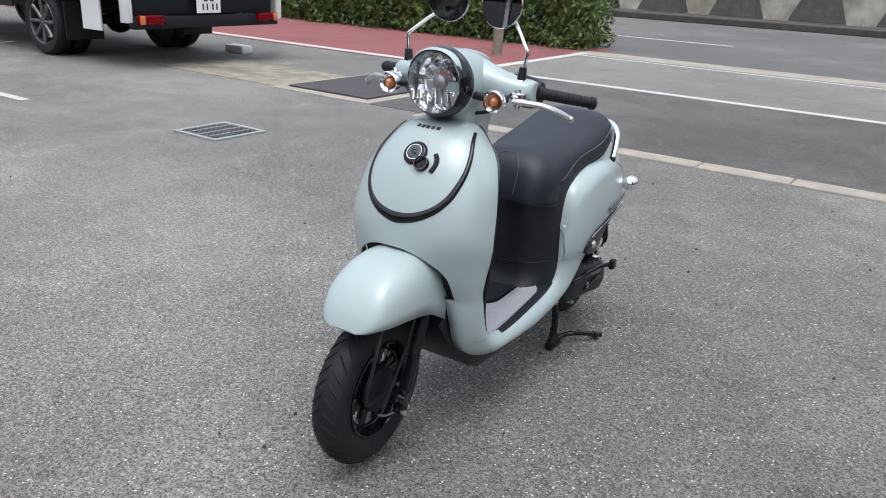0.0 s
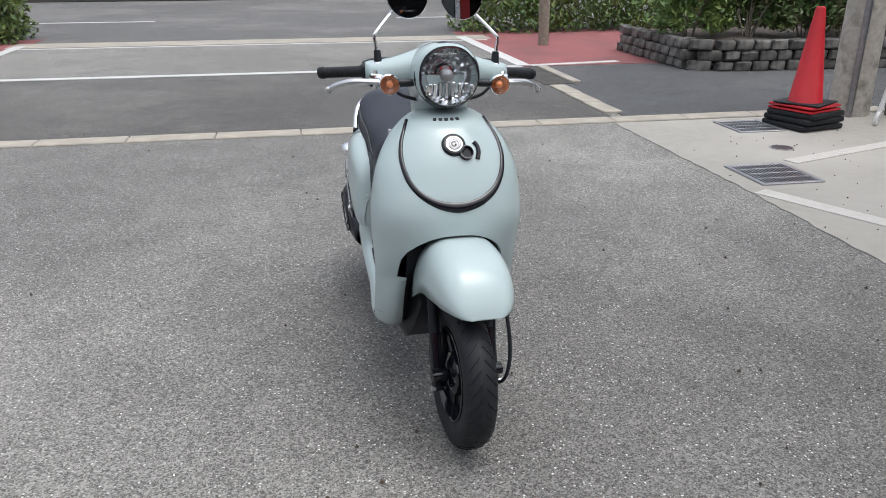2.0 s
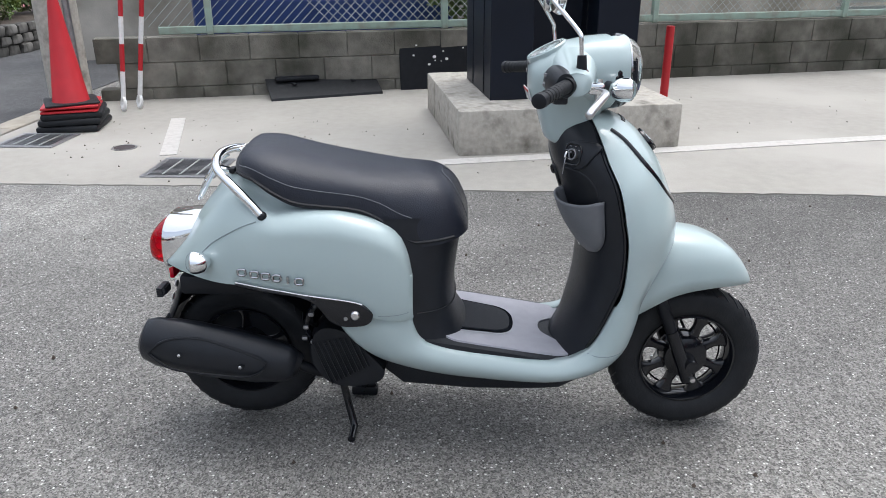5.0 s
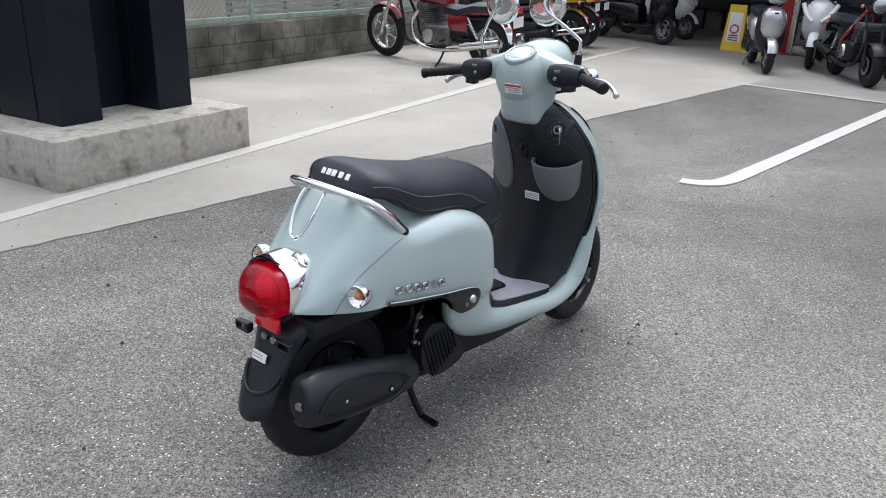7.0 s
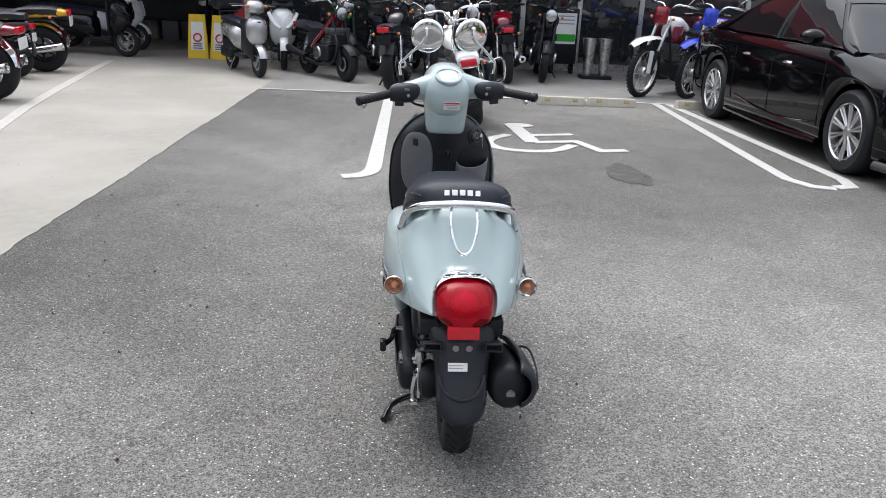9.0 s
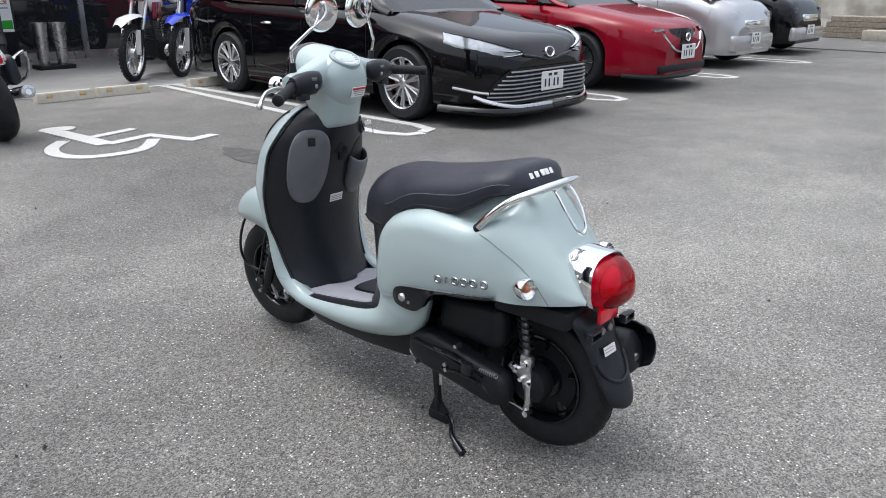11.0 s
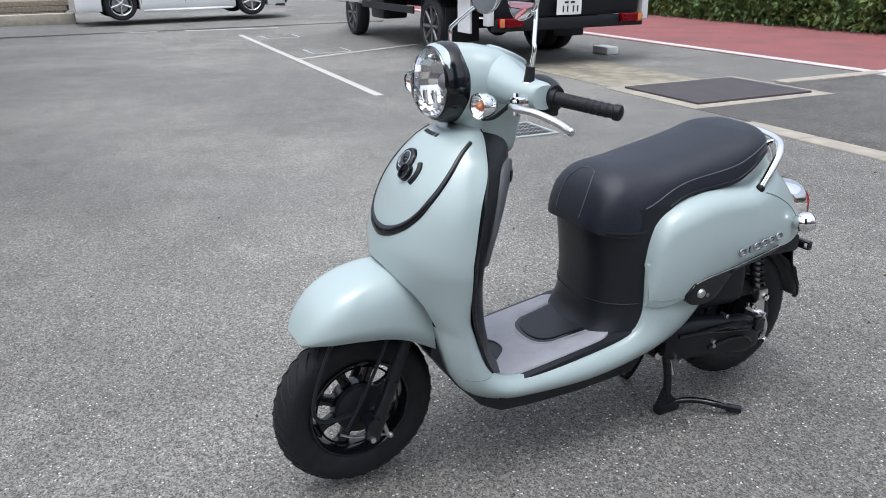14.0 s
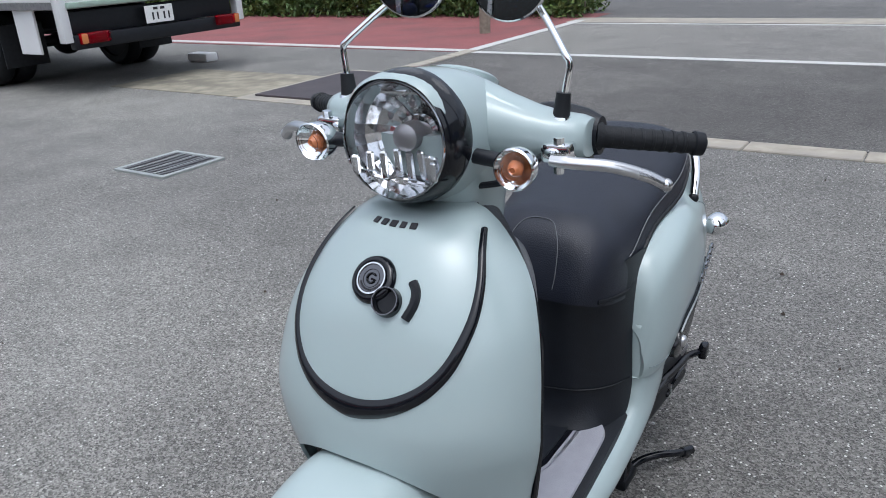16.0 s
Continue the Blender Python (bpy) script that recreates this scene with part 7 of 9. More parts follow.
for y, z in ((1.012, 0.293), (0.975, 0.228), (0.978, 0.214), (0.866, 0.196)):
    part("case_bolt", cyl(B(), (0.145, y, z), (0.166, y, z), 0.007, 0.006, 6), "alloy", cv)
part("air_box", box(B(), 0.085, 1.015, 0.35, 0.07, 0.22, 0.12, 0.03, seg=3), "matt_black", scooter)
eng = part("engine_block", lathe(B(), [(0.0, -0.11), (0.06, -0.11), (0.085, -0.10), (0.09, -0.03), (0.078, 0.0), (0.078, 0.06), (0.0, 0.06)], Matrix.Translation((-0.01, 0.92, 0.25)) @ pose(0, 0, 0, 0, 90, 0), 28), "matt_black", scooter, "black air-cooled engine casing")
for i in range(6):
    part("cooling_fin", box(B(), -0.02, 0.84 - 0.006 * i, 0.285 - 0.012 * i, 0.13, 0.07, 0.004, 0.001, seg=1), "matt_black", eng)
part("fuel_hose", tube(B(), [(-0.06, 0.97, 0.42), (-0.11, 0.985, 0.38), (-0.10, 0.995, 0.33), (-0.06, 0.98, 0.30)], 0.006, 8, 5), "rubber", eng)
part("wire_loom", tube(B(), [(-0.10, 0.90, 0.42), (-0.13, 0.975, 0.39), (-0.128, 1.0, 0.33), (-0.115, 0.985, 0.26), (-0.12, 0.97, 0.19)], 0.007, 8, 6), "black_gloss", eng)
for y, z in ((0.985, 0.37), (1.0, 0.335), (0.985, 0.295), (0.975, 0.245), (1.005, 0.305)):
    part("clip", box(B(), -0.135, y, z, 0.012, 0.014, 0.010, 0.003), "steel", eng)
part("frame_tube", tube(B(), [(0.0, 0.75, 0.2), (0.0, 0.85, 0.3), (0.0, 1.0, 0.42), (0.0, 1.2, 0.44)], 0.02, 10, 4), "matt_black", scooter)
fc = part("fan_cover", plate(B(), [(p.x, p.y) for p in smoothed([(0.985, 0.305, 0), (0.955, 0.338, 0), (0.90, 0.325, 0), (0.85, 0.27, 0), (0.812, 0.222, 0), (0.83, 0.19, 0), (0.90, 0.178, 0), (0.95, 0.19, 0), (0.985, 0.24, 0)], 5, True)], -0.148, -0.085, m=Matrix(((0, 0, 1, 0), (1, 0, 0, 0), (0, 1, 0, 0), (0, 0, 0, 1)))), "matt_black", scooter, "black ribbed fan cover")
for i in range(9):
    part("fin", box(B(), -0.151, 0.862 + 0.013 * i, 0.258, 0.006, 0.005, 0.09 + 0.004 * i, 0.002, m=Matrix.Translation((0, 0.92, 0.262)) @ pose(0, 0, 0, -20, 0, 0) @ Matrix.Translation((0, -0.92, -0.262)), seg=1), "matt_black", fc)
shk = part("rear_shock", cyl(B(), (0.088, 1.165, 0.475), (0.092, 1.19, 0.285), 0.010, 0.010, 12), "steel", scooter, "rear shock absorber with a dark coil")
part("coil", tube(B(), [Vector((0.088 + 0.004 * t, 1.165 + 0.025 * t, 0.465 - 0.15 * t)) + Vector((0.017 * math.cos(t * 56), 0.017 * math.sin(t * 56), 0)) for t in frange(0, 1, 110)], 0.0032, 6, 1), "matt_black", shk)
part("shock_foot", box(B(), 0.100, 1.197, 0.294, 0.026, 0.036, 0.036, 0.008), "alloy", shk)
part("foot_bolt", cyl(B(), (0.108, 1.199, 0.290), (0.122, 1.199, 0.290), 0.010, 0.009, 6), "chrome", shk)
gb = part("gear_housing", lathe(B(), [(0.0, 0.03), (0.03, 0.03), (0.05, 0.022), (0.056, 0.0), (0.05, -0.02)], Matrix.Translation((0.072, 1.196, 0.222)) @ pose(0, 0, 0, 0, 90, 0), 24), "matt_black", scooter, "black cast gear housing with bright bolts")
part("bracket_plate", plate(B(), [(1.208, 0.300), (1.190, 0.296), (1.178, 0.272), (1.150, 0.276), (1.140, 0.262), (1.168, 0.246), (1.186, 0.232), (1.196, 0.200), (1.206, 0.170), (1.218, 0.172), (1.214, 0.215), (1.212, 0.250)], 0.098, 0.106, m=Matrix(((0, 0, 1, 0), (1, 0, 0, 0), (0, 1, 0, 0), (0, 0, 0, 1)))), "alloy", gb, "bright cast bracket")
for y, z in ((1.186, 0.241), (1.206, 0.236), (1.170, 0.262), (1.158, 0.270)):
    part("housing_bolt", cyl(B(), (0.104, y, z), (0.117, y, z), 0.0075, 0.0065, 6), "chrome", gb)
part("rear_brake_arm", tube(B(), [(0.110, 1.204, 0.232), (0.116, 1.212, 0.20), (0.114, 1.208, 0.162)], 0.0078, 8, 3), "alloy", gb)
part("brake_rod", tube(B(), [(0.116, 1.212, 0.160), (0.116, 1.14, 0.170), (0.116, 1.0, 0.176), (0.116, 0.86, 0.196)], 0.003, 6, 3), "alloy", gb)
part("rod_nut", cyl(B(), (0.104, 1.213, 0.158), (0.128, 1.213, 0.158), 0.009, 0.009, 6), "chrome", gb)
part("cable_spring", tube(B(), [Vector((0.150, 1.085 + 0.055 * t, 0.246 + 0.001 * t)) + Vector((0.006 * math.cos(t * 50), 0, 0.006 * math.sin(t * 50))) for t in frange(0, 1, 80)], 0.0016, 5, 1), "steel", gb)
rows = []
for y, z, r, ru in ((1.035, 0.232, 0.028, 0.02), (1.06, 0.236, 0.048, 0.036), (1.12, 0.247, 0.06, 0.05), (1.2, 0.262, 0.066, 0.055), (1.29, 0.28, 0.068, 0.056), (1.345, 0.29, 0.066, 0.055), (1.372, 0.296, 0.06, 0.05), (1.383, 0.298, 0.045, 0.038)):
    rows.append([(-0.127 + ru * math.cos(a), y - 0.012 - 0.01 * math.sin(a), z - 0.008 + r * 0.94 * math.sin(a)) for a in [2 * math.pi * k / 28 for k in range(28)]])
mf = part("exhaust", loft(B(), rows, True, True), "matt_black", scooter, "matt black exhaust silencer with a heat shield", 50)
rows = []
for y, z, r in ((1.03, 0.235, 0.035), (1.05, 0.24, 0.05), (1.12, 0.252, 0.064), (1.2, 0.267, 0.07), (1.3, 0.286, 0.072), (1.36, 0.298, 0.068), (1.39, 0.304, 0.055), (1.40, 0.306, 0.04)):
    rows.append([(-0.134 - (0.064 if r > 0.05 else 0.056) * math.cos(a) * (r / 0.072) ** 0.4, y - 0.01 * math.sin(a), z + r * math.sin(a)) for a in frange(radians(-68), radians(75), 17)])
hs = part("heat_shield", loft(B(), rows, False, False), "black_plastic", mf, "black heat shield", 50)
so = hs.modifiers.new("thickness", "SOLIDIFY")
so.thickness, so.offset = 0.004, 0
part("shield_groove", tube(B(), [(-0.199, 1.372, 0.292), (-0.200, 1.33, 0.326), (-0.198, 1.25, 0.334), (-0.199, 1.16, 0.306), (-0.197, 1.09, 0.268), (-0.199, 1.13, 0.232), (-0.200, 1.22, 0.236), (-0.199, 1.32, 0.25), (-0.199, 1.372, 0.292)], 0.003, 6, 4), "matt_black", hs)
for y, z in ((1.296, 0.288), (1.151, 0.258)):
    part("shield_bolt", lathe(B(), [(0.0, 0.002), (0.005, 0.002), (0.006, -0.002), (0.0095, -0.001), (0.011, -0.006)], facing(Vector((-0.2005, y, z)), Vector((-1, 0, 0))), 16), "matt_black", hs)
    part("bolt_head", ball(B(), (-0.202, y + 0.001, z), 0.0045, (0.6, 1, 1), 10, 6), "alloy", hs)
part("tail_pipe", cyl(B(), (-0.129, 1.355, 0.277), (-0.129, 1.377, 0.275), 0.011, 0.012, 16), "steel", mf)
part("exhaust_pipe", tube(B(), [(-0.122, 1.04, 0.228), (-0.10, 0.98, 0.19), (-0.06, 0.93, 0.17), (-0.02, 0.9, 0.2)], 0.014, 10, 5), "matt_black", mf)
sd = part("centre_stand", tube(B(), [(0.095, 0.875, 0.20), (0.100, 0.89, 0.12), (0.098, 0.895, 0.05), (0.092, 0.902, 0.012)], 0.011, 10, 4), "black_gloss", scooter, "black steel centre stand")
part("stand_leg", tube(B(), [(-0.045, 0.945, 0.19), (-0.055, 0.927, 0.095), (-0.072, 0.911, 0.035), (-0.082, 0.905, 0.014)], 0.010, 10, 4), "black_gloss", sd)
part("stand_foot", tube(B(), [(-0.080, 0.905, 0.014), (-0.110, 0.905, 0.011), (-0.138, 0.905, 0.010)], 0.0095, 10, 3), "black_gloss", sd)
part("stand_foot", box(B(), 0.096, 0.90, 0.014, 0.028, 0.075, 0.028, 0.007), "matt_black", sd)
part("stand_gusset", plate(B(), [(0.862, 0.02), (0.935, 0.008), (0.93, 0.03), (0.90, 0.06), (0.885, 0.075)], 0.090, 0.104, m=Matrix(((0, 0, 1, 0), (1, 0, 0, 0), (0, 1, 0, 0), (0, 0, 0, 1)))), "matt_black", sd)
part("stand_bar", tube(B(), [(0.097, 0.885, 0.165), (0.02, 0.91, 0.165), (-0.046, 0.938, 0.165)], 0.010, 10, 2), "matt_black", sd)
part("foot_lever", tube(B(), [(0.096, 0.92, 0.022), (0.115, 0.955, 0.030), (0.145, 0.985, 0.034), (0.175, 1.015, 0.030), (0.192, 1.055, 0.014)], 0.0085, 10, 5), "black_gloss", sd)
part("lever_pad", tube(B(), [(0.184, 1.035, 0.022), (0.196, 1.068, 0.012)], 0.0115, 10, 1), "black_gloss", sd)
part("stand_spring", cyl(B(), (0.085, 0.885, 0.20), (0.098, 0.905, 0.115), 0.007, 0.007, 10), "alloy", sd)
part("stand_pivot", cyl(B(), (0.08, 0.825, 0.205), (0.13, 0.825, 0.205), 0.013, 0.013, 12), "alloy", sd)
part("pivot_arm", tube(B(), [(0.122, 0.83, 0.203), (0.126, 0.87, 0.195), (0.115, 0.91, 0.182)], 0.007, 8, 3), "matt_black", sd)
# ---- parked cars and the truck ----
def car_wheel(name, parent, c, R, w, spokes, rim_mat, side, twin=True):
    X = Matrix.Translation(c) @ pose(0, 0, 0, 0, 90 * side, 0)
    r = R * 0.70
    ty = part(name, lathe(B(), [(r, -w / 2 + 0.01), (r + 0.01, -w / 2), (R * 0.9, -w / 2 - 0.004), (R * 0.98, -w / 2 + 0.02), (R, -w / 2 + 0.05), (R, w / 2 - 0.05), (R * 0.98, w / 2 - 0.02), (R * 0.9, w / 2 + 0.004), (r + 0.01, w / 2), (r, w / 2 - 0.01), (r - 0.01, w / 2 - 0.05)], X, 48), "rubber", parent, "black car tyre")
    part("rim", lathe(B(), [(r, w / 2 - 0.012), (r - 0.006, w / 2 - 0.002), (r - 0.018, w / 2 - 0.012), (r - 0.025, w / 2 - 0.06), (r - 0.025, -w / 2 + 0.02)], X, 48), rim_mat, ty)
    part("brake_disc", cyl(B(), X @ Vector((0, 0, w / 2 - 0.10)), X @ Vector((0, 0, w / 2 - 0.085)), r * 0.72, seg=32), "steel", ty)
    part("back_plate", cyl(B(), X @ Vector((0, 0, -w / 2 + 0.02)), X @ Vector((0, 0, -w / 2 + 0.03)), r, seg=32), "matt_black", ty)
    for k in range(spokes):
        a = 2 * math.pi * k / spokes
        for da in ((-0.085, 0.085) if twin else (0.0,)):
            b = B()
            tube(b, [X @ Vector((0.035 * math.cos(a), 0.035 * math.sin(a), w / 2 - 0.03)), X @ Vector((r * 0.5 * math.cos(a + da * 0.8), r * 0.5 * math.sin(a + da * 0.8), w / 2 - 0.028)), X @ Vector(((r - 0.02) * math.cos(a + da), (r - 0.02) * math.sin(a + da), w / 2 - 0.018))], 0.0115 if twin else 0.024, 8, 3)
            part("spoke", b, rim_mat, ty)
    part("hub_cap", lathe(B(), [(0.0, w / 2 - 0.01), (0.03, w / 2 - 0.012), (0.05, w / 2 - 0.025), (0.055, w / 2 - 0.05)], X, 24), rim_mat, ty)
    for k in range(5):
        a = 2 * math.pi * (k + 0.5) / 5
        part("wheel_nut", cyl(B(), X @ Vector((0.057 * math.cos(a), 0.057 * math.sin(a), w / 2 - 0.05)), X @ Vector((0.057 * math.cos(a), 0.057 * math.sin(a), w / 2 - 0.027)), 0.011, 0.01, 6), "steel", ty)


def car(name, label, m, paint, wb, front, rear, width, R, top, half, roof, glass_w, rim_mat, spokes, sill=0.2, twin=True, roof_w=0.6, detail=None):
    """A car that faces +y; its front axle stands over the origin. top, half, roof: tables over y (rising)."""
    g = thing(name, label, "car", m)
    zt_, hw_ = curve(top), curve(half)
    Ra = R + 0.045
    k = width / 2

    def zb(y):
        z = sill if -wb + 0.2 < y < -0.2 or True else sill
        for yh in (0.0, -wb):
            if abs(y - yh) < Ra:
                z = max(z, R + math.sqrt(Ra * Ra - (y - yh) ** 2))
        return z

    ys = sorted(set(frange(-wb - rear, front, 70) + [yh + Ra * math.sin(a) for yh in (0.0, -wb) for a in frange(-math.pi / 2, math.pi / 2, 25)]))

    def ring(y):
        w, t, o = hw_(y), zt_(y), zb(y)
        sh = t - 0.13
        o = min(o, sh - 0.03)
        low = max(o, sill)
        pts = [(w - 0.16, o + 0.0), (w - 0.02, o), (w - 0.004, o + 0.02)]
        for q in (0.2, 0.4, 0.6, 0.8):
            z = o + 0.02 + (sh - o - 0.02) * q
            pts.append((w + 0.012 * math.sin(math.pi * q), z))
        pts += [(w - 0.004, sh), (w - 0.03, sh + 0.05), (w - 0.09, t - 0.035), (w - 0.2, t - 0.008), (w * 0.45, t + 0.004), (0.0, t + 0.01)]
        return pts

    b = B()
    for s in (1, -1):
        loft(b, [[(s * u, y, z) for u, z in ring(y)] for y in ys], False, False)
    body = part("body", b, paint, g, "", 38)
    for yy in (ys[0], ys[-1]):
        bb = B()
        loft(bb, [[(s * u, yy + (0.002 if yy > 0 else -0.002), z) for u, z in ring(yy)] for s in (1, -1)], False, False)
        part("end_panel", bb, paint, body)
    part("floor_pan", box(B(), 0, -wb / 2, sill + 0.05, width * 0.78, wb + front * 0.8, 0.06), "matt_black", g, smooth=0)
    part("arch_liner", box(B(), 0, -wb / 2, sill + 0.3, width * 0.62, wb + 1.2, 0.4), "matt_black", g, smooth=0)
    rf = curve(roof)
    y0, y1 = roof[0][0], roof[-1][0]

    def gring(y, grow=0.0):
        t, base = rf(y), zt_(y) - 0.02
        t = max(t, base + 0.005)
        f = min(1.0, (t - base) / 0.42)
        wb_, wt_ = glass_w, glass_w - (glass_w - roof_w) * f
        return [(wb_ + grow, base), (wb_ - (wb_ - wt_) * 0.35 + grow, base + (t - base) * 0.4), (wb_ - (wb_ - wt_) * 0.75 + grow, base + (t - base) * 0.78), (wt_ - 0.02, base + (t - base) * 0.94 + grow), (wt_ * 0.75, t - 0.012 + grow), (0.0, t + grow)]

    gy = frange(y0, y1, 36)
    b = B()
    for s in (1, -1):
        loft(b, [[(s * u, y, z) for u, z in gring(y)] for y in gy], False, False)
    cab = part("window_glass", b, "glass", g, "dark tinted windows", 38)
    yr0 = next(y for y in gy if rf(y) > zt_(y) + 0.33)
    yr1 = next(y for y in reversed(gy) if rf(y) > zt_(y) + 0.33)
    b = B()
    for s in (1, -1):
        loft(b, [[(s * u, y, z) for u, z in gring(y, 0.006)[3:]] for y in frange(yr0, yr1, 18)], False, False)
    part("roof", b, paint, g, "", 38)
    for s in (1, -1):
        for ya, yb_ in ((y1 - 0.03, yr1), ((y0 + y1) / 2 + 0.1, (y0 + y1) / 2 + 0.06), (y0 + 0.05, yr0)):
            ra, rb_ = gring(ya, 0.004), gring(yb_, 0.004)
            part("pillar", tube(B(), [(s * ra[0][0], ya, ra[0][1]), (s * (ra[1][0] + rb_[1][0]) / 2 * 1.0, (ya * 0.6 + yb_ * 0.4), (gring(ya * 0.6 + yb_ * 0.4)[1][1])), (s * rb_[3][0], yb_, rb_[3][1])], 0.03, 8, 4, flat=0.6), paint, g)
        part("window_line", tube(B(), [(s * (gring(y)[0][0] + 0.004), y, gring(y)[0][1] + 0.012) for y in frange(y0 + 0.25, y1 - 0.15, 10)], 0.009, 6, 2), "chrome" if paint == "car_black" else "black_gloss", g)
        for i, y in enumerate((-0.45, -1.42, -2.3 if wb > 2.6 else -2.2)):
            part("door_seam", tube(B(), [(s * (hw_(y) + 0.012), y, z) for z in (sill + 0.12, 0.55, zt_(y) - 0.14)], 0.0035, 5, 3), "matt_black", g)
        for y in (-1.12, -2.02):
            part("door_handle", tube(B(), [(s * (hw_(y) + 0.012), y + 0.09, zt_(y) - 0.2), (s * (hw_(y) + 0.035), y, zt_(y) - 0.195), (s * (hw_(y) + 0.012), y - 0.09, zt_(y) - 0.2)], 0.013, 8, 5), "chrome" if paint == "car_black" else paint, g, "bright door handle" if paint == "car_black" else "")
        mr = part("door_mirror", ball(B(), (s * (k + 0.08), -0.62, zt_(-0.62) + 0.06), 0.1, (1.05, 0.75, 0.65), 16, 10), paint, g)
        part("mirror_arm", tube(B(), [(s * (k - 0.1), -0.62, zt_(-0.62) - 0.01), (s * (k + 0.05), -0.62, zt_(-0.62) + 0.02)], 0.022, 8, 1), "matt_black", mr)
        for y in (0.0, -wb):
            car_wheel("wheel", g, (s * (k - 0.10), y, R), R, 0.2, spokes, rim_mat, s, twin)
        part("side_sill", tube(B(), [(s * (k - 0.02), -0.42, sill + 0.0), (s * (k + 0.002), -1.2, sill - 0.01), (s * (k - 0.02), -wb + 0.42, sill)], 0.035, 8, 4, flat=0.7), paint, g)
    if detail:
        detail(g, zt_, hw_)
    return g


def number_plate(g, y, z, w=0.33, h=0.165, x=0.0, tilt=0.0):
    """A white number plate whose writing is plain bars."""
    pl_ = part("number_plate", box(B(), x, y, z, w, 0.008, h, 0.004, seg=1), "white_label", g, "white number plate with plain dark bars", smooth=0)
    d = 0.0055 if y > 0 else -0.0055
    for i in range(4):
        part("plate_bar", box(B(), x - w * 0.24 + w * 0.17 * i + (0.02 if i > 1 else 0), y + d, z - h * 0.1, w * 0.055, 0.003, h * 0.42), "black_print", pl_, smooth=0)
    for i in range(2):
        part("plate_bar", box(B(), x - w * 0.12 + w * 0.25 * i, y + d, z + h * 0.32, w * 0.15, 0.003, h * 0.14), "black_print", pl_, smooth=0)
    return pl_


def sedan_front(g, zt_, hw_):
    # lamps, grille of bright bars, lower lip
    for s in (1, -1):
        pts0 = [(0.38, 0.925, 0.632), (0.52, 0.885, 0.668), (0.66, 0.80, 0.712), (0.79, 0.62, 0.76), (0.845, 0.44, 0.79)]
        pts1 = [(0.38, 0.93, 0.616), (0.54, 0.895, 0.600), (0.70, 0.80, 0.602), (0.82, 0.62, 0.63), (0.865, 0.46, 0.69)]
        a, c = smoothed(pts0, 4), smoothed(pts1, 4)
        rows = []
        for p, q in zip(a, c):
            mid = (p + q) / 2
            o = Vector((0.35, 0.9, 0.15)).normalized() * 0.028
            rows.append([(s * v.x, v.y, v.z) for v in (p - o, p + o * 0.5, mid + o, q + o * 0.4, q - o)])
        hl_ = part("headlamp", loft(B(), rows, False, False), "lamp_glass", g, "slim clear headlamp", 50)
        part("lamp_brow", tube(B(), [(s * v.x, v.y + 0.022, v.z + 0.004) for v in a], 0.006, 6, 1), "black_gloss", hl_)
        part("lamp_line", tube(B(), [(s * (v.x * 0.45 + w.x * 0.55), v.y * 0.45 + w.y * 0.55 + 0.026, v.z * 0.45 + w.z * 0.55 + 0.004) for v, w in zip(a, c)], 0.004, 6, 1), "black_gloss", hl_)
        part("lamp_strip", tube(B(), [(s * v.x, v.y + 0.012, v.z - 0.002) for v in c], 0.005, 6, 1), "chrome", hl_)
        part("bumper_blade", tube(B(), [(s * 0.80, 0.76, 0.275), (s * 0.70, 0.875, 0.225), (s * 0.52, 0.975, 0.185), (s * 0.3, 0.995, 0.175), (0, 1.0, 0.172)], 0.02, 8, 5, flat=0.6), "alloy", g, "bright lip of the front bumper")
        part("bumper_wing", tube(B(), [(s * 0.885, 0.60, 0.345), (s * 0.80, 0.755, 0.315), (s * 0.72, 0.865, 0.300)], 0.012, 8, 4), "alloy", g)
        part("lip", tube(B(), [(s * 0.90, 0.45, 0.165), (s * 0.78, 0.79, 0.155), (s * 0.52, 0.97, 0.14), (0, 1.0, 0.135)], 0.04, 8, 5, flat=0.8), "car_black", g)
        fog = part("fog_lamp", ball(B(), (s * 0.64, 0.89, 0.30), 0.03, (1.5, 0.7, 0.8), 12, 8), "lens", g)
    nose = curve([(0.0, 0.970), (0.40, 0.968), (0.50, 0.958), (0.62, 0.905), (0.74, 0.805), (0.83, 0.655)])
    rows = []
    for z, hw in ((0.205, 0.74), (0.30, 0.72), (0.40, 0.66), (0.50, 0.54)):
        rows.append([(hw * f, nose(abs(hw * f)) + 0.010, z) for f in frange(-1, 1, 25)])
    gr = part("grille", loft(B(), rows, False, False), "matt_black", g, "wide dark grille with bright bars", 50)
    for i in range(8):
        z = 0.235 + 0.034 * i
        hw = 0.735 - 0.012 * i - 0.10 * (i / 7) ** 2
        part("grille_bar", tube(B(), [(hw * f, nose(abs(hw * f)) + 0.022, z) for f in frange(-1, 1, 17)], 0.009, 6, 2, flat=0.7), "steel", gr)
    part("nose_bar", tube(B(), [(-0.36, 0.935, 0.60), (-0.18, 0.962, 0.575), (0, 0.968, 0.55), (0.18, 0.962, 0.575), (0.36, 0.935, 0.60)], 0.012, 8, 5), "black_gloss", g)
    part("badge", lathe(B(), [(0.045, 0.0), (0.05, 0.008), (0.057, 0.008), (0.06, 0.0)], Matrix.Translation((0, 0.955, 0.615)) @ pose(0, 0, 0, -78, 0, 0) @ Matrix.Diagonal((1.1, 0.8, 1, 1)), 28), "chrome", g, "plain oval bright badge")
    number_plate(g, 0.998, 0.37)
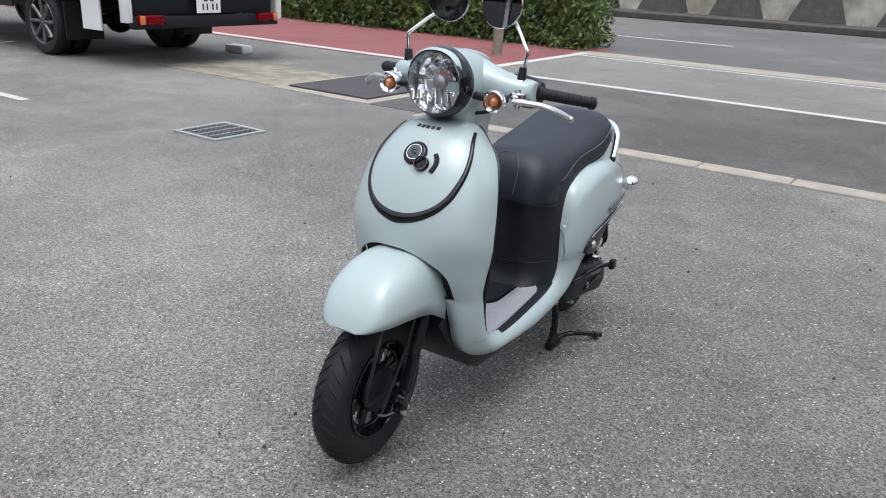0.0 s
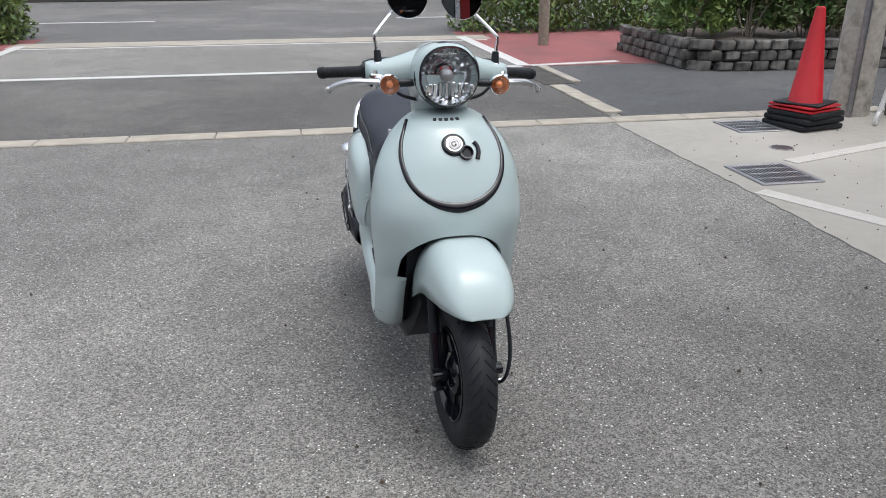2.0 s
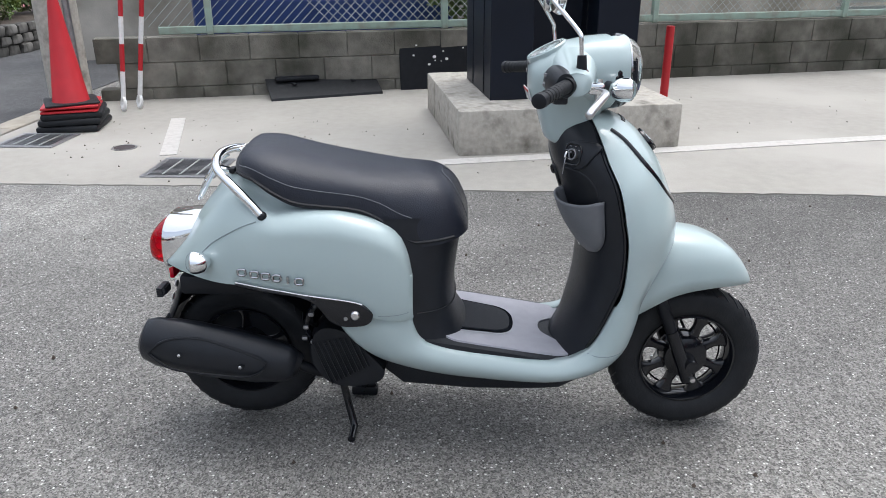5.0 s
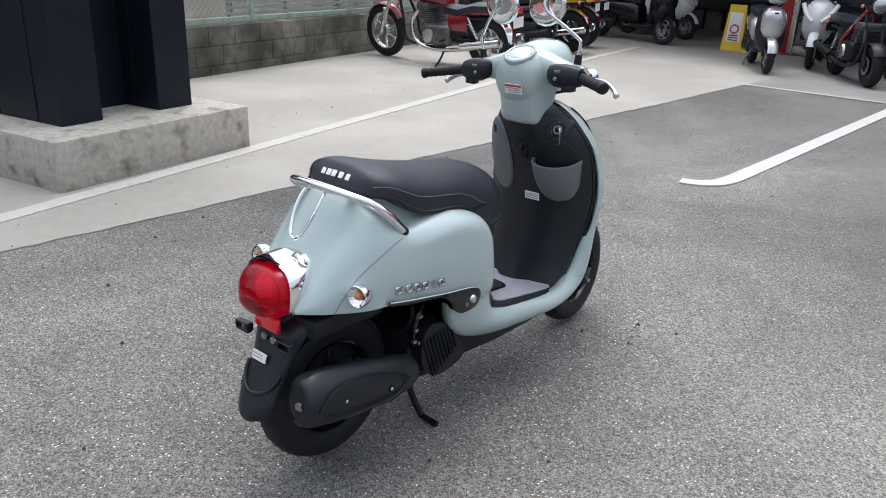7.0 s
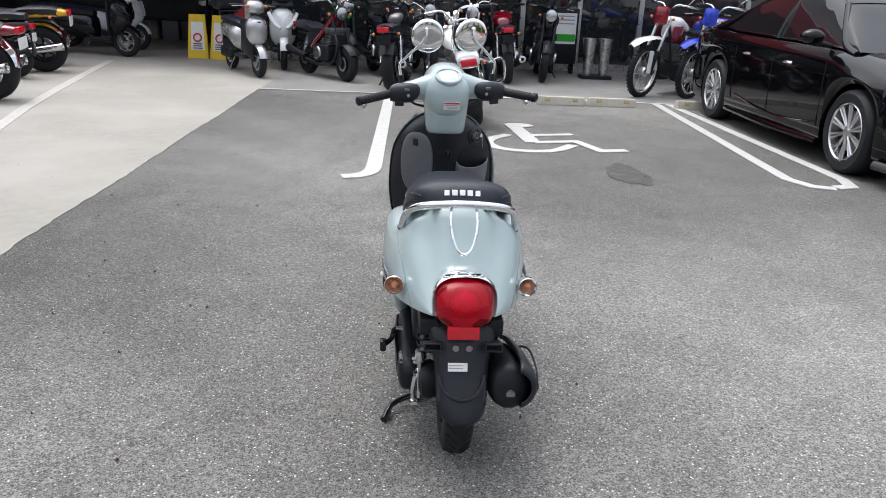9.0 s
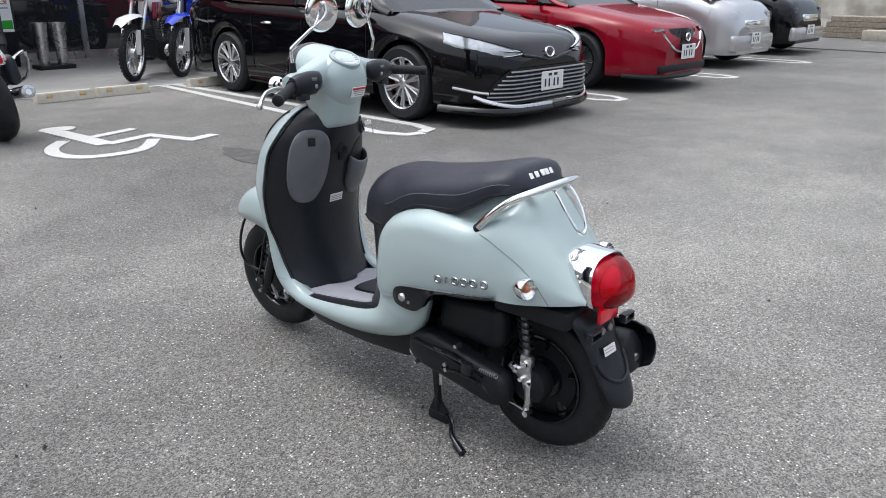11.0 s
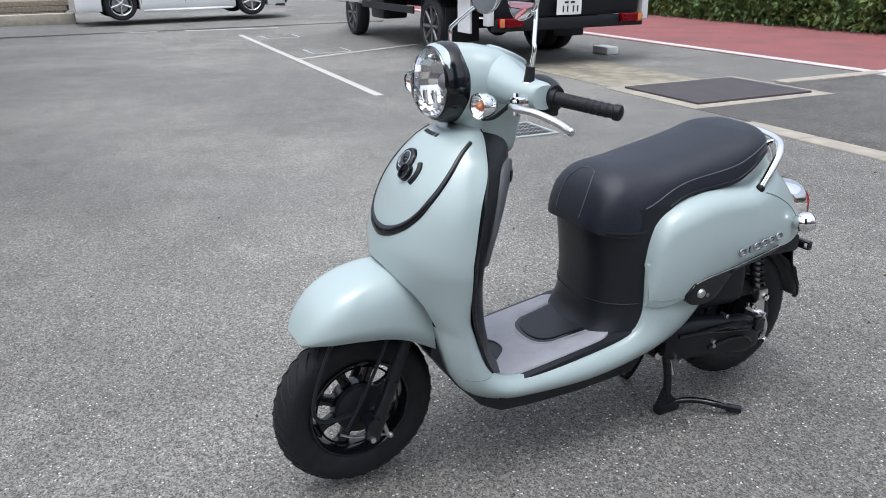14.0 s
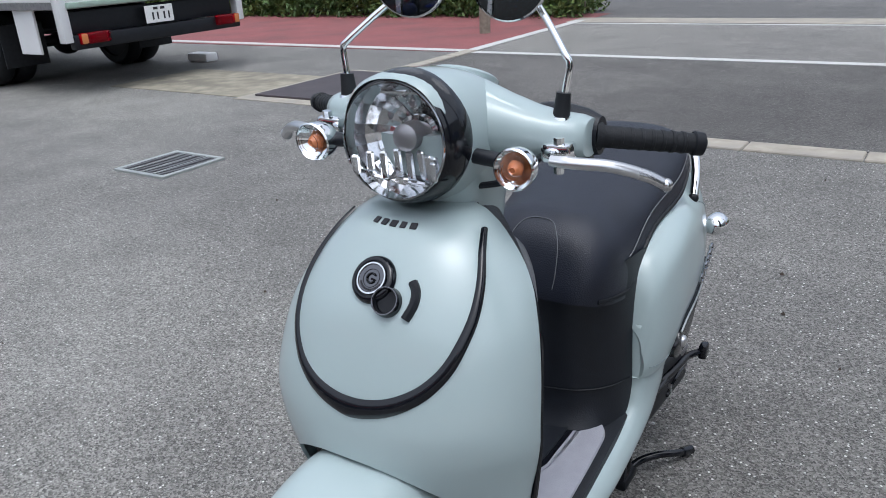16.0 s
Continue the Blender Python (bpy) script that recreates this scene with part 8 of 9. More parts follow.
    for s in (1, -1):
        part("side_crease", tube(B(), [(s * 0.928, -0.45, 0.34), (s * 0.932, -1.3, 0.28), (s * 0.925, -2.2, 0.36)], 0.006, 6, 5), "chrome", g)


def hatch_front(g, zt_, hw_):
    for s in (1, -1):
        rows = []
        for p, q in zip(smoothed([(0.42, 0.83, 0.70), (0.58, 0.77, 0.70), (0.74, 0.62, 0.71), (0.84, 0.42, 0.73)], 4), smoothed([(0.42, 0.845, 0.655), (0.60, 0.78, 0.64), (0.76, 0.63, 0.645), (0.85, 0.44, 0.68)], 4)):
            o = Vector((0.35, 0.9, 0.1)).normalized() * 0.025
            rows.append([(s * v.x, v.y, v.z) for v in (p - o, p + o * 0.6, (p + q) / 2 + o, q + o * 0.5, q - o)])
        hl_ = part("headlamp", loft(B(), rows, False, False), "lens", g, "slim headlamp", 50)
        part("lamp_bowl", loft(B(), [[(x, y - 0.015, z) for x, y, z in r] for r in rows], False, False), "grey_plastic", hl_)
        part("wing_bar", tube(B(), [(s * 0.46, 0.85, 0.64), (s * 0.38, 0.885, 0.55), (s * 0.25, 0.915, 0.46), (0, 0.93, 0.42)], 0.014, 8, 4), "chrome", g)
    rows = []
    for z, hw in ((0.36, 0.30), (0.45, 0.40), (0.55, 0.46), (0.66, 0.42), (0.70, 0.34)):
        rows.append([(hw * f, 0.915 - 0.10 * abs(f) ** 2 - 0.05 * max(0, z - 0.5), z) for f in frange(-1, 1, 13)])
    part("grille", loft(B(), rows, False, False), "black_gloss", g, "black shield-shaped grille", 50)
    part("badge", lathe(B(), [(0.035, 0.0), (0.04, 0.008), (0.05, 0.008), (0.052, 0.0)], Matrix.Translation((0, 0.925, 0.60)) @ pose(0, 0, 0, -85, 0, 0), 24), "chrome", g)
    part("lower_lip", tube(B(), [(0.8, 0.55, 0.2), (0.6, 0.82, 0.18), (0, 0.92, 0.17), (-0.6, 0.82, 0.18), (-0.8, 0.55, 0.2)], 0.03, 8, 5), "black_plastic", g)
    part("lower_grille", box(B(), 0, 0.87, 0.26, 1.1, 0.08, 0.09, 0.02), "matt_black", g)
    number_plate(g, 0.945, 0.44)


SED_TOP = [(-3.92, 0.90), (-3.85, 1.01), (-3.3, 1.035), (-2.6, 1.0), (-0.5, 0.965), (-0.35, 0.955), (0.2, 0.865), (0.6, 0.785), (0.8, 0.73), (0.90, 0.665), (0.96, 0.57)]
SED_HALF = [(-3.92, 0.68), (-3.8, 0.80), (-3.4, 0.885), (-2.8, 0.915), (0.0, 0.915), (0.4, 0.895), (0.65, 0.83), (0.8, 0.74), (0.9, 0.62), (0.96, 0.48)]
SED_ROOF = [(-3.25, 1.03), (-2.85, 1.20), (-2.4, 1.36), (-1.9, 1.43), (-1.6, 1.445), (-1.3, 1.43), (-1.0, 1.36), (-0.6, 1.15), (-0.22, 0.94)]
car("black_sedan", "glossy black saloon car with bright multi-spoke wheels", pose(-5.33, -1.52, 0), "car_black", 2.825, 0.96, 1.095, 1.84, 0.334, SED_TOP, SED_HALF, SED_ROOF, 0.80, "alloy", 10, 0.19, True, 0.58, sedan_front)
HAT_TOP = [(-3.55, 0.85), (-3.45, 1.0), (-2.6, 1.0), (-0.5, 0.96), (-0.3, 0.95), (0.3, 0.86), (0.65, 0.78), (0.82, 0.70), (0.90, 0.58)]
HAT_HALF = [(-3.55, 0.66), (-3.4, 0.82), (-2.7, 0.895), (0.0, 0.895), (0.4, 0.87), (0.65, 0.78), (0.8, 0.66), (0.90, 0.45)]
HAT_ROOF = [(-3.45, 1.02), (-3.1, 1.25), (-2.5, 1.38), (-1.8, 1.44), (-1.2, 1.41), (-0.7, 1.2), (-0.2, 0.94)]
car("red_hatchback", "glossy deep red hatchback car with dark wheels", pose(-8.25, -1.62, 0), "car_red", 2.725, 0.90, 0.835, 1.795, 0.33, HAT_TOP, HAT_HALF, HAT_ROOF, 0.78, "black_gloss", 8, 0.19, True, 0.56, hatch_front)
VAN_TOP = [(-3.6, 1.0), (-3.5, 1.1), (-0.2, 1.1), (0.3, 1.0), (0.6, 0.86), (0.72, 0.6)]
VAN_HALF = [(-3.6, 0.8), (-3.4, 0.86), (0.0, 0.86), (0.4, 0.84), (0.62, 0.74), (0.72, 0.6)]
VAN_ROOF = [(-3.55, 1.1), (-3.45, 1.6), (-2.5, 1.85), (-1.0, 1.84), (-0.4, 1.7), (0.4, 1.02)]


def van_front(g, zt_, hw_):
    for s in (1, -1):
        part("headlamp", box(B(), s * 0.6, 0.62, 0.72, 0.26, 0.1, 0.16, 0.04), "lens", g)
    part("grille", box(B(), 0, 0.70, 0.62, 0.7, 0.06, 0.12, 0.02), "chrome", g)
    part("bumper", box(B(), 0, 0.68, 0.36, 1.45, 0.12, 0.24, 0.05), "car_silver", g)
    number_plate(g, 0.752, 0.42)


car("silver_van", "silver minivan parked in a bay", pose(-11.4, -1.9, 0), "car_silver", 2.75, 0.72, 0.85, 1.72, 0.32, VAN_TOP, VAN_HALF, VAN_ROOF, 0.82, "alloy", 7, 0.2, True, 0.66, van_front)
car("dark_van", "dark minivan parked in a bay", pose(-14.3, -2.1, 0), "car_black", 2.75, 0.72, 0.85, 1.72, 0.32, VAN_TOP, VAN_HALF, VAN_ROOF, 0.82, "alloy", 7, 0.2, True, 0.66, van_front)
car("white_hatchback", "white hatchback car parked across the far side of the lot", pose(-18.2, 4.1, 0.12, 0, 0, 6), "white_paint", 2.70, 0.90, 0.835, 1.76, 0.32, HAT_TOP, HAT_HALF, HAT_ROOF, 0.78, "alloy", 5, 0.19, False, 0.56, hatch_front)
tagged(link("raised_ground", plate(B(), [(-40, -8), (-15.5, -4.5), (-15.3, 6.5), (-40, 9)], -0.02, 0.02), "asphalt", smooth=0), "grey asphalt of the far end of the lot", "ground", kind="structure")

# flatbed truck
tk = thing("flatbed_truck", "white flatbed truck seen from behind with dark chassis", "truck", pose(-9.05, 5.92, 0, 0, 0, 90))
# local: y forward (to -x in the lot), origin under the rear axle
tkm = []
for s in (1, -1):
    for dx in (0.66, 0.90) :
        car_wheel("rear_wheel", tk, (s * dx, 0, 0.375), 0.375, 0.19, 8, "dark_alloy", s, False)
    car_wheel("front_wheel", tk, (s * 0.82, 3.6, 0.375), 0.375, 0.2, 8, "dark_alloy", s, False)
    part("chassis_rail", box(B(), s * 0.38, 1.4, 0.62, 0.08, 6.2, 0.18, 0.01, seg=1), "matt_black", tk, smooth=0)
    part("mud_flap", box(B(), s * 0.78, -0.52, 0.42, 0.46, 0.015, 0.42, 0.004, seg=1), "rubber", tk, smooth=0)
    part("corner_post", box(B(), s * 1.03, -1.72, 0.95, 0.09, 0.10, 0.92, 0.012), "white_paint", tk)
    lamp = part("tail_lamp", box(B(), s * 0.80, -1.80, 0.52, 0.30, 0.06, 0.10, 0.01), "red_lens", tk, "red and amber tail lamp")
    part("indicator", box(B(), s * 0.915, -1.812, 0.52, 0.06, 0.05, 0.09, 0.008), "amber", lamp)
    part("reverse_lens", box(B(), s * 0.67, -1.812, 0.52, 0.045, 0.05, 0.09, 0.008), "lens", lamp)
    part("side_guard", box(B(), s * 0.98, 1.7, 0.55, 0.03, 2.2, 0.1, 0.01, seg=1), "matt_black", tk, smooth=0)
    part("bed_side", box(B(), s * 1.03, 1.0, 1.12, 0.05, 5.3, 0.55, 0.01), "white_paint", tk, smooth=0)
    part("side_panel", box(B(), s * 1.0, -1.05, 0.62, 0.03, 0.34, 0.5, 0.006, seg=1), "white_paint", tk, smooth=0)
part("bed_floor", box(B(), 0, 0.95, 0.83, 2.1, 5.4, 0.1, 0.01), "steel", tk, smooth=0)
part("tail_gate", box(B(), 0, -1.76, 1.03, 1.98, 0.05, 0.42, 0.01), "white_paint", tk)
part("gate_edge", box(B(), 0, -1.78, 0.815, 2.0, 0.08, 0.05, 0.01), "fence_green", tk)
part("rear_bumper", box(B(), 0, -1.74, 0.49, 1.98, 0.10, 0.13, 0.012), "matt_black", tk)
part("plate_bracket", box(B(), 0, -1.70, 0.66, 1.9, 0.03, 0.2, 0.01), "matt_black", tk)
number_plate(tk, -1.80, 0.66, 0.33, 0.165, -0.05)
part("gate_label", box(B(), 0.45, -1.79, 0.9, 0.3, 0.006, 0.035), "black_print", tk, smooth=0)
part("differential", ball(B(), (0, 0, 0.38), 0.17, (1, 1, 1), 16, 10), "matt_black", tk)
part("axle_tube", cyl(B(), (-0.8, 0, 0.38), (0.8, 0, 0.38), 0.06, seg=12), "matt_black", tk)
part("fuel_tank", box(B(), 0.72, 1.6, 0.52, 0.42, 0.8, 0.36, 0.05), "matt_black", tk)
part("battery_box", box(B(), -0.72, 2.3, 0.52, 0.4, 0.6, 0.34, 0.04), "matt_black", tk)
part("cab", box(B(), 0, 4.0, 1.35, 1.9, 1.6, 1.7, 0.12, seg=3), "white_paint", tk)
part("cab_window", box(B(), 0, 3.95, 1.75, 1.93, 0.9, 0.5, 0.04), "glass", tk)
part("head_board", box(B(), 0, 3.05, 1.4, 2.0, 0.08, 1.1, 0.01), "white_paint", tk, smooth=0)
part("under_box", box(B(), 0, 0.6, 0.62, 1.2, 1.4, 0.3, 0.03), "matt_black", tk)
tagged(link("wheel_chock", box(B(), -8.1, 7.0, 0.05, 0.34, 0.18, 0.1, 0.02), "white_label"), "white block lying by the truck wheel", "chock")
tagged(link("low_kerb", box(B(), -18.5, -0.5, 0.12, 0.4, 2.2, 0.24, 0.02), "kerb"), "low concrete kerb block at the edge of the lot", "kerb", kind="structure")
for i in range(8):
    tagged(link("timber_plank", box(B(), -19.0 - 0.3 * (i % 2), -1.2 + 0.04 * i, 0.08 + 0.12 * (i // 2), 0.28, 3.0, 0.118, 0.012, seg=1), "bark", smooth=0), "brown weathered timber plank stacked by the lot edge", "timber", "stacked timber planks")
tagged(link("lot_wall", box(B(), -30, 0, 1.5, 0.3, 60, 3.0), "farwall", smooth=0), "plain wall at the far end of the lot", "wall", kind="structure")
# ---- motorcycles in front of the shop and along the wall ----
def bike_wheel(g, name, c, R, w, rim, spokes, rim_mat="alloy", knobs=False):
    X = Matrix.Translation(c) @ pose(0, 0, 0, 0, 90, 0)
    r = R - w * (0.95 if not knobs else 0.8)
    ty = part(name, lathe(B(), [(r, -w * 0.35), (R - w * 0.6, -w / 2), (R - w * 0.25, -w * 0.47), (R - w * 0.06, -w * 0.28), (R, 0), (R - w * 0.06, w * 0.28), (R - w * 0.25, w * 0.47), (R - w * 0.6, w / 2), (r, w * 0.35)], X, 40), "rubber", g, "black motorcycle tyre")
    part("rim", lathe(B(), [(r + 0.004, -w * 0.34), (r - 0.012, -w * 0.36), (r - 0.022, -w * 0.2), (r - 0.022, w * 0.2), (r - 0.012, w * 0.36), (r + 0.004, w * 0.34)], X, 40), rim_mat, ty)
    part("hub", cyl(B(), X @ Vector((0, 0, -w * 0.5)), X @ Vector((0, 0, w * 0.5)), 0.06 if rim == "wire" else 0.07, seg=20), rim_mat, ty)
    b = B()
    for k in range(spokes):
        a = 2 * math.pi * k / spokes
        if rim == "wire":
            da, h = (0.35 if k % 2 else -0.35), (0.3 if k % 4 < 2 else -0.3) * w
            tube(b, [X @ Vector((0.055 * math.cos(a), 0.055 * math.sin(a), h)), X @ Vector(((r - 0.015) * math.cos(a + da), (r - 0.015) * math.sin(a + da), 0))], 0.0028, 5, 1)
        else:
            tube(b, [X @ Vector((0.05 * math.cos(a), 0.05 * math.sin(a), 0)), X @ Vector((r * 0.55 * math.cos(a + 0.08), r * 0.55 * math.sin(a + 0.08), 0.006)), X @ Vector(((r - 0.015) * math.cos(a), (r - 0.015) * math.sin(a), 0))], 0.014, 7, 3)
    part("spoke", b, rim_mat, ty)
    part("brake_disc", lathe(B(), [(0.07, w * 0.56), (R * 0.42, w * 0.56), (R * 0.42, w * 0.6), (0.07, w * 0.6)], X, 28, True), "steel", ty)
    if knobs:
        b = B()
        for k in range(40):
            for h in (-0.3, 0.0, 0.3):
                a = 2 * math.pi * (k + 0.5 * (h == 0)) / 40
                box(b, 0, 0, 0, 0.016, 0.022, 0.02, m=X @ pose(0, 0, 0, 0, 0, math.degrees(a)) @ Matrix.Translation((R - w * 0.04 * abs(h) * 6, 0, h * w)))
        part("tread_knob", b, "rubber", ty, smooth=0)
    return ty


def shell(rows, material, name, parent, label="", sharp=55):
    """A closed body from (y, z centre, half width, half height) stations."""
    return part(name, loft(B(), [[(hw * math.copysign(abs(math.cos(a)) ** 0.8, math.cos(a)), y, z + hz * math.copysign(abs(math.sin(a)) ** 0.8, math.sin(a))) for a in [2 * math.pi * k / 20 for k in range(20)]] for y, z, hw, hz in rows], True, True), material, parent, label, sharp)


def motorcycle(label, m, wb=1.45, Rf=0.31, Rr=0.31, wf=0.1, wr_=0.13, paint="moto_red", kind="standard", rim="cast", group="motorcycles at the shop", seat_h=0.78, rim_mat="alloy", lean=0.0, flank=None):
    """A motorcycle that faces +y with its rear tyre over the origin."""
    g = thing("motorcycle", label, "motorcycle", m @ pose(0, 0, 0, 0, lean, 0), group)
    sp = 28 if rim == "wire" else 6
    bike_wheel(g, "rear_wheel", (0, 0, Rr), Rr, wr_, rim, sp, rim_mat, kind == "dirt")
    bike_wheel(g, "front_wheel", (0, wb, Rf), Rf, wf, rim, sp, rim_mat, kind == "dirt")
    head = Vector((0, wb - (0.30 if kind != "cruiser" else 0.42), seat_h + (0.22 if kind != "cruiser" else 0.26)))
    for s in (1, -1):
        fk = part("fork_tube", cyl(B(), (s * 0.09, wb, Rf), (s * 0.09, head.y + 0.02, head.z - 0.02), 0.024, 0.02, 12), "alloy" if kind not in ("naked", "mini") else "matt_black", g)
        part("fork_lower", cyl(B(), (s * 0.09, wb - 0.005, Rf - 0.02), (s * 0.09, wb - 0.10, Rf + 0.28), 0.03, 0.027, 12), "alloy" if kind in ("standard", "cruiser") else "matt_black", fk)
        part("swing_arm", box(B(), s * 0.1, 0.24, Rr + 0.01, 0.035, 0.5, 0.05, 0.01), "matt_black" if kind != "dirt" else "alloy", g)
        sh_ = part("shock", cyl(B(), (s * 0.13, 0.08, Rr + 0.05), (s * 0.12, 0.22, seat_h - 0.1), 0.014, 0.014, 10), "chrome", g)
        part("shock_spring", tube(B(), [Vector((s * 0.13, 0.1, Rr + 0.1)).lerp(Vector((s * 0.12, 0.2, seat_h - 0.16)), t) + Vector((0.024 * math.cos(t * 50), 0.024 * math.sin(t * 50), 0)) for t in frange(0, 1, 60)], 0.005, 5, 1), "alloy", sh_)
        wbar = {"cruiser": 0.42, "dirt": 0.40}.get(kind, 0.35)
        zb_ = head.z + (0.14 if kind != "naked" else 0.10)
        hb_ = part("handlebar", tube(B(), [(0, head.y, head.z + 0.03), (s * 0.1, head.y - 0.02, zb_), (s * wbar * 0.6, head.y - 0.05, zb_ + 0.01), (s * wbar, head.y - 0.16, zb_ - 0.01)], 0.012, 8, 4), "chrome" if kind != "naked" else "matt_black", g)
        part("grip", cyl(B(), (s * wbar * 0.72, head.y - 0.085, zb_ + 0.003), (s * wbar, head.y - 0.16, zb_ - 0.01), 0.017, 0.017, 10), "rubber", hb_)
        part("lever", tube(B(), [(s * wbar * 0.66, head.y - 0.02, zb_), (s * wbar * 0.85, head.y - 0.06, zb_ - 0.005), (s * wbar * 0.98, head.y - 0.09, zb_ - 0.01)], 0.006, 6, 3), "alloy", hb_)
        mi = part("mirror", lathe(B(), [(0.0, -0.014), (0.04, -0.01), (0.055, 0.0), (0.052, 0.006), (0.0, 0.006)], Matrix.Translation((s * (wbar + 0.02), head.y - 0.08, zb_ + 0.18)) @ pose(0, 0, 0, 90, 0, 0), 20), "matt_black" if kind != "cruiser" else "chrome", g)
        part("mirror_stem", tube(B(), [(s * wbar * 0.62, head.y - 0.05, zb_ + 0.01), (s * wbar * 0.8, head.y - 0.05, zb_ + 0.1), (s * (wbar + 0.02), head.y - 0.075, zb_ + 0.17)], 0.006, 6, 3), "chrome" if kind != "naked" else "matt_black", mi)
        part("front_indicator", ball(B(), (s * 0.17, head.y + 0.1, head.z - 0.03), 0.024, (0.9, 1, 0.9), 10, 8), "amber", g, "amber indicator")
        part("rear_indicator", ball(B(), (s * 0.16, -0.16, seat_h - 0.06), 0.023, (0.9, 1, 0.9), 10, 8), "amber", g, "amber indicator")
        part("foot_peg", cyl(B(), (s * 0.14, 0.52, 0.32), (s * 0.26, 0.52, 0.32), 0.014, 0.014, 8), "rubber", g)
        part("frame_tube", tube(B(), [(s * 0.05, head.y, head.z - 0.06), (s * 0.12, head.y - 0.12, 0.5), (s * 0.13, head.y - 0.2, 0.26), (s * 0.13, 0.55, 0.24), (s * 0.12, 0.42, 0.5), (s * 0.1, 0.2, seat_h - 0.12), (s * 0.09, -0.15, seat_h - 0.1)], 0.017, 8, 4), "matt_black" if kind != "cruiser" else "chrome", g)
    # engine
    eng = part("engine_case", box(B(), 0, 0.66, 0.36, 0.36, 0.40, 0.24, 0.05, seg=3), "dark_alloy" if kind in ("standard", "cruiser") else "matt_black", g, "cast engine")
    part("clutch_cover", cyl(B(), (0.16, 0.60, 0.35), (0.205, 0.60, 0.35), 0.10, 0.09, 24), "dark_alloy" if kind == "standard" else "alloy", eng)
    part("alternator_cover", cyl(B(), (-0.16, 0.76, 0.35), (-0.205, 0.76, 0.35), 0.085, 0.075, 24), "alloy", eng)
    for i in range(7):
        part("cylinder_fin", box(B(), 0, 0.78 + 0.012 * i, 0.48 + 0.024 * i, 0.30 if kind != "dirt" else 0.18, 0.2, 0.012, 0.004, m=None, seg=1), "dark_alloy" if kind != "naked" else "matt_black", eng)
    part("cylinder_head", box(B(), 0, 0.86, 0.67, 0.32 if kind != "dirt" else 0.18, 0.18, 0.08, 0.02), "dark_alloy" if kind != "naked" else "matt_black", eng)
    ex_m = "chrome" if kind in ("standard", "cruiser") else "matt_black"
    for s in ((1, -1) if kind == "standard" else (1,)):
        ex = part("exhaust_pipe", tube(B(), [(s * 0.1, 0.96, 0.62), (s * 0.12, 1.06, 0.48), (s * 0.14, 1.0, 0.28), (s * 0.16, 0.75, 0.2), (s * 0.18, 0.4, 0.22), (s * 0.19, 0.2, 0.26 if kind != "dirt" else 0.5)], 0.022, 10, 5), ex_m, g)
        zz = 0.30 if kind != "dirt" else 0.62
        part("silencer", cyl(B(), (s * 0.19, 0.26, zz - 0.03), (s * 0.20, -0.28, zz + 0.06), 0.045, 0.052, 18), ex_m, ex)
        part("silencer_tip", lathe(B(), [(0.02, 0.0), (0.025, 0.012), (0.05, 0.008), (0.052, -0.01)], facing(Vector((s * 0.20, -0.28, zz + 0.06)), Vector((0, -1, 0.15)).normalized()), 18), "alloy", ex)
    # bodywork
    th_ = seat_h + 0.06
    if kind == "dirt":
        shell([(0.55, th_ - 0.02, 0.05, 0.05), (0.68, th_ + 0.01, 0.10, 0.07), (0.85, th_ + 0.04, 0.13, 0.11), (1.02, th_ + 0.02, 0.12, 0.13), (1.10, th_ - 0.04, 0.05, 0.09)], paint, "fuel_tank", g, "painted tank with side shrouds")
        part("seat", loft(B(), [[(hw * c, y, z - 0.02 * c * c) for c in (-1, -0.7, 0, 0.7, 1)] + [(hw * 0.8, y, z - 0.07), (-hw * 0.8, y, z - 0.07)] for y, z, hw in ((-0.22, seat_h + 0.05, 0.07), (0.1, seat_h + 0.03, 0.10), (0.5, seat_h + 0.02, 0.09), (0.72, seat_h + 0.08, 0.06))], True, True), "leather", g, "long black seat")
        part("front_fender", loft(B(), [[(hw * c, y, z - 0.035 * c * c) for c in frange(-1, 1, 7)] for y, z, hw in ((wb + 0.42, Rf * 2 + 0.02, 0.05), (wb + 0.25, Rf * 2 + 0.10, 0.085), (wb, Rf * 2 + 0.13, 0.09), (wb - 0.2, Rf * 2 + 0.12, 0.08))], False, False), paint, g, "high front mudguard")
        part("rear_fender", loft(B(), [[(hw * c, y, z - 0.03 * c * c) for c in frange(-1, 1, 7)] for y, z, hw in ((0.2, seat_h - 0.02, 0.09), (-0.15, seat_h + 0.03, 0.09), (-0.45, seat_h + 0.0, 0.06))], False, False), paint, g)
        for s in (1, -1):
            part("radiator_shroud", box(B(), s * 0.15, 1.0, th_ - 0.06, 0.02, 0.26, 0.2, 0.01, m=None), flank or paint, g)
            part("side_plate", box(B(), s * 0.13, 0.15, seat_h - 0.1, 0.02, 0.26, 0.18, 0.01), "white_paint", g)
            part("fork_guard", box(B(), s * 0.09, wb + 0.03, Rf + 0.14, 0.06, 0.03, 0.3, 0.01), "white_paint", g)
        hl_ = part("headlamp_mask", box(B(), 0, head.y + 0.13, head.z + 0.0, 0.2, 0.08, 0.24, 0.04), paint if paint != "white_paint" else "moto_red", g)
        part("headlamp", lathe(B(), [(0.065, 0), (0.05, 0.02), (0, 0.03)], facing(Vector((0, head.y + 0.165, head.z - 0.02)), Vector((0, 1, 0))), 20), "lens", hl_)
    else:
        mini = kind == "mini"
        kind = "naked" if mini else kind
        tw = {"cruiser": 0.17, "standard": 0.145, "naked": 0.15}[kind]
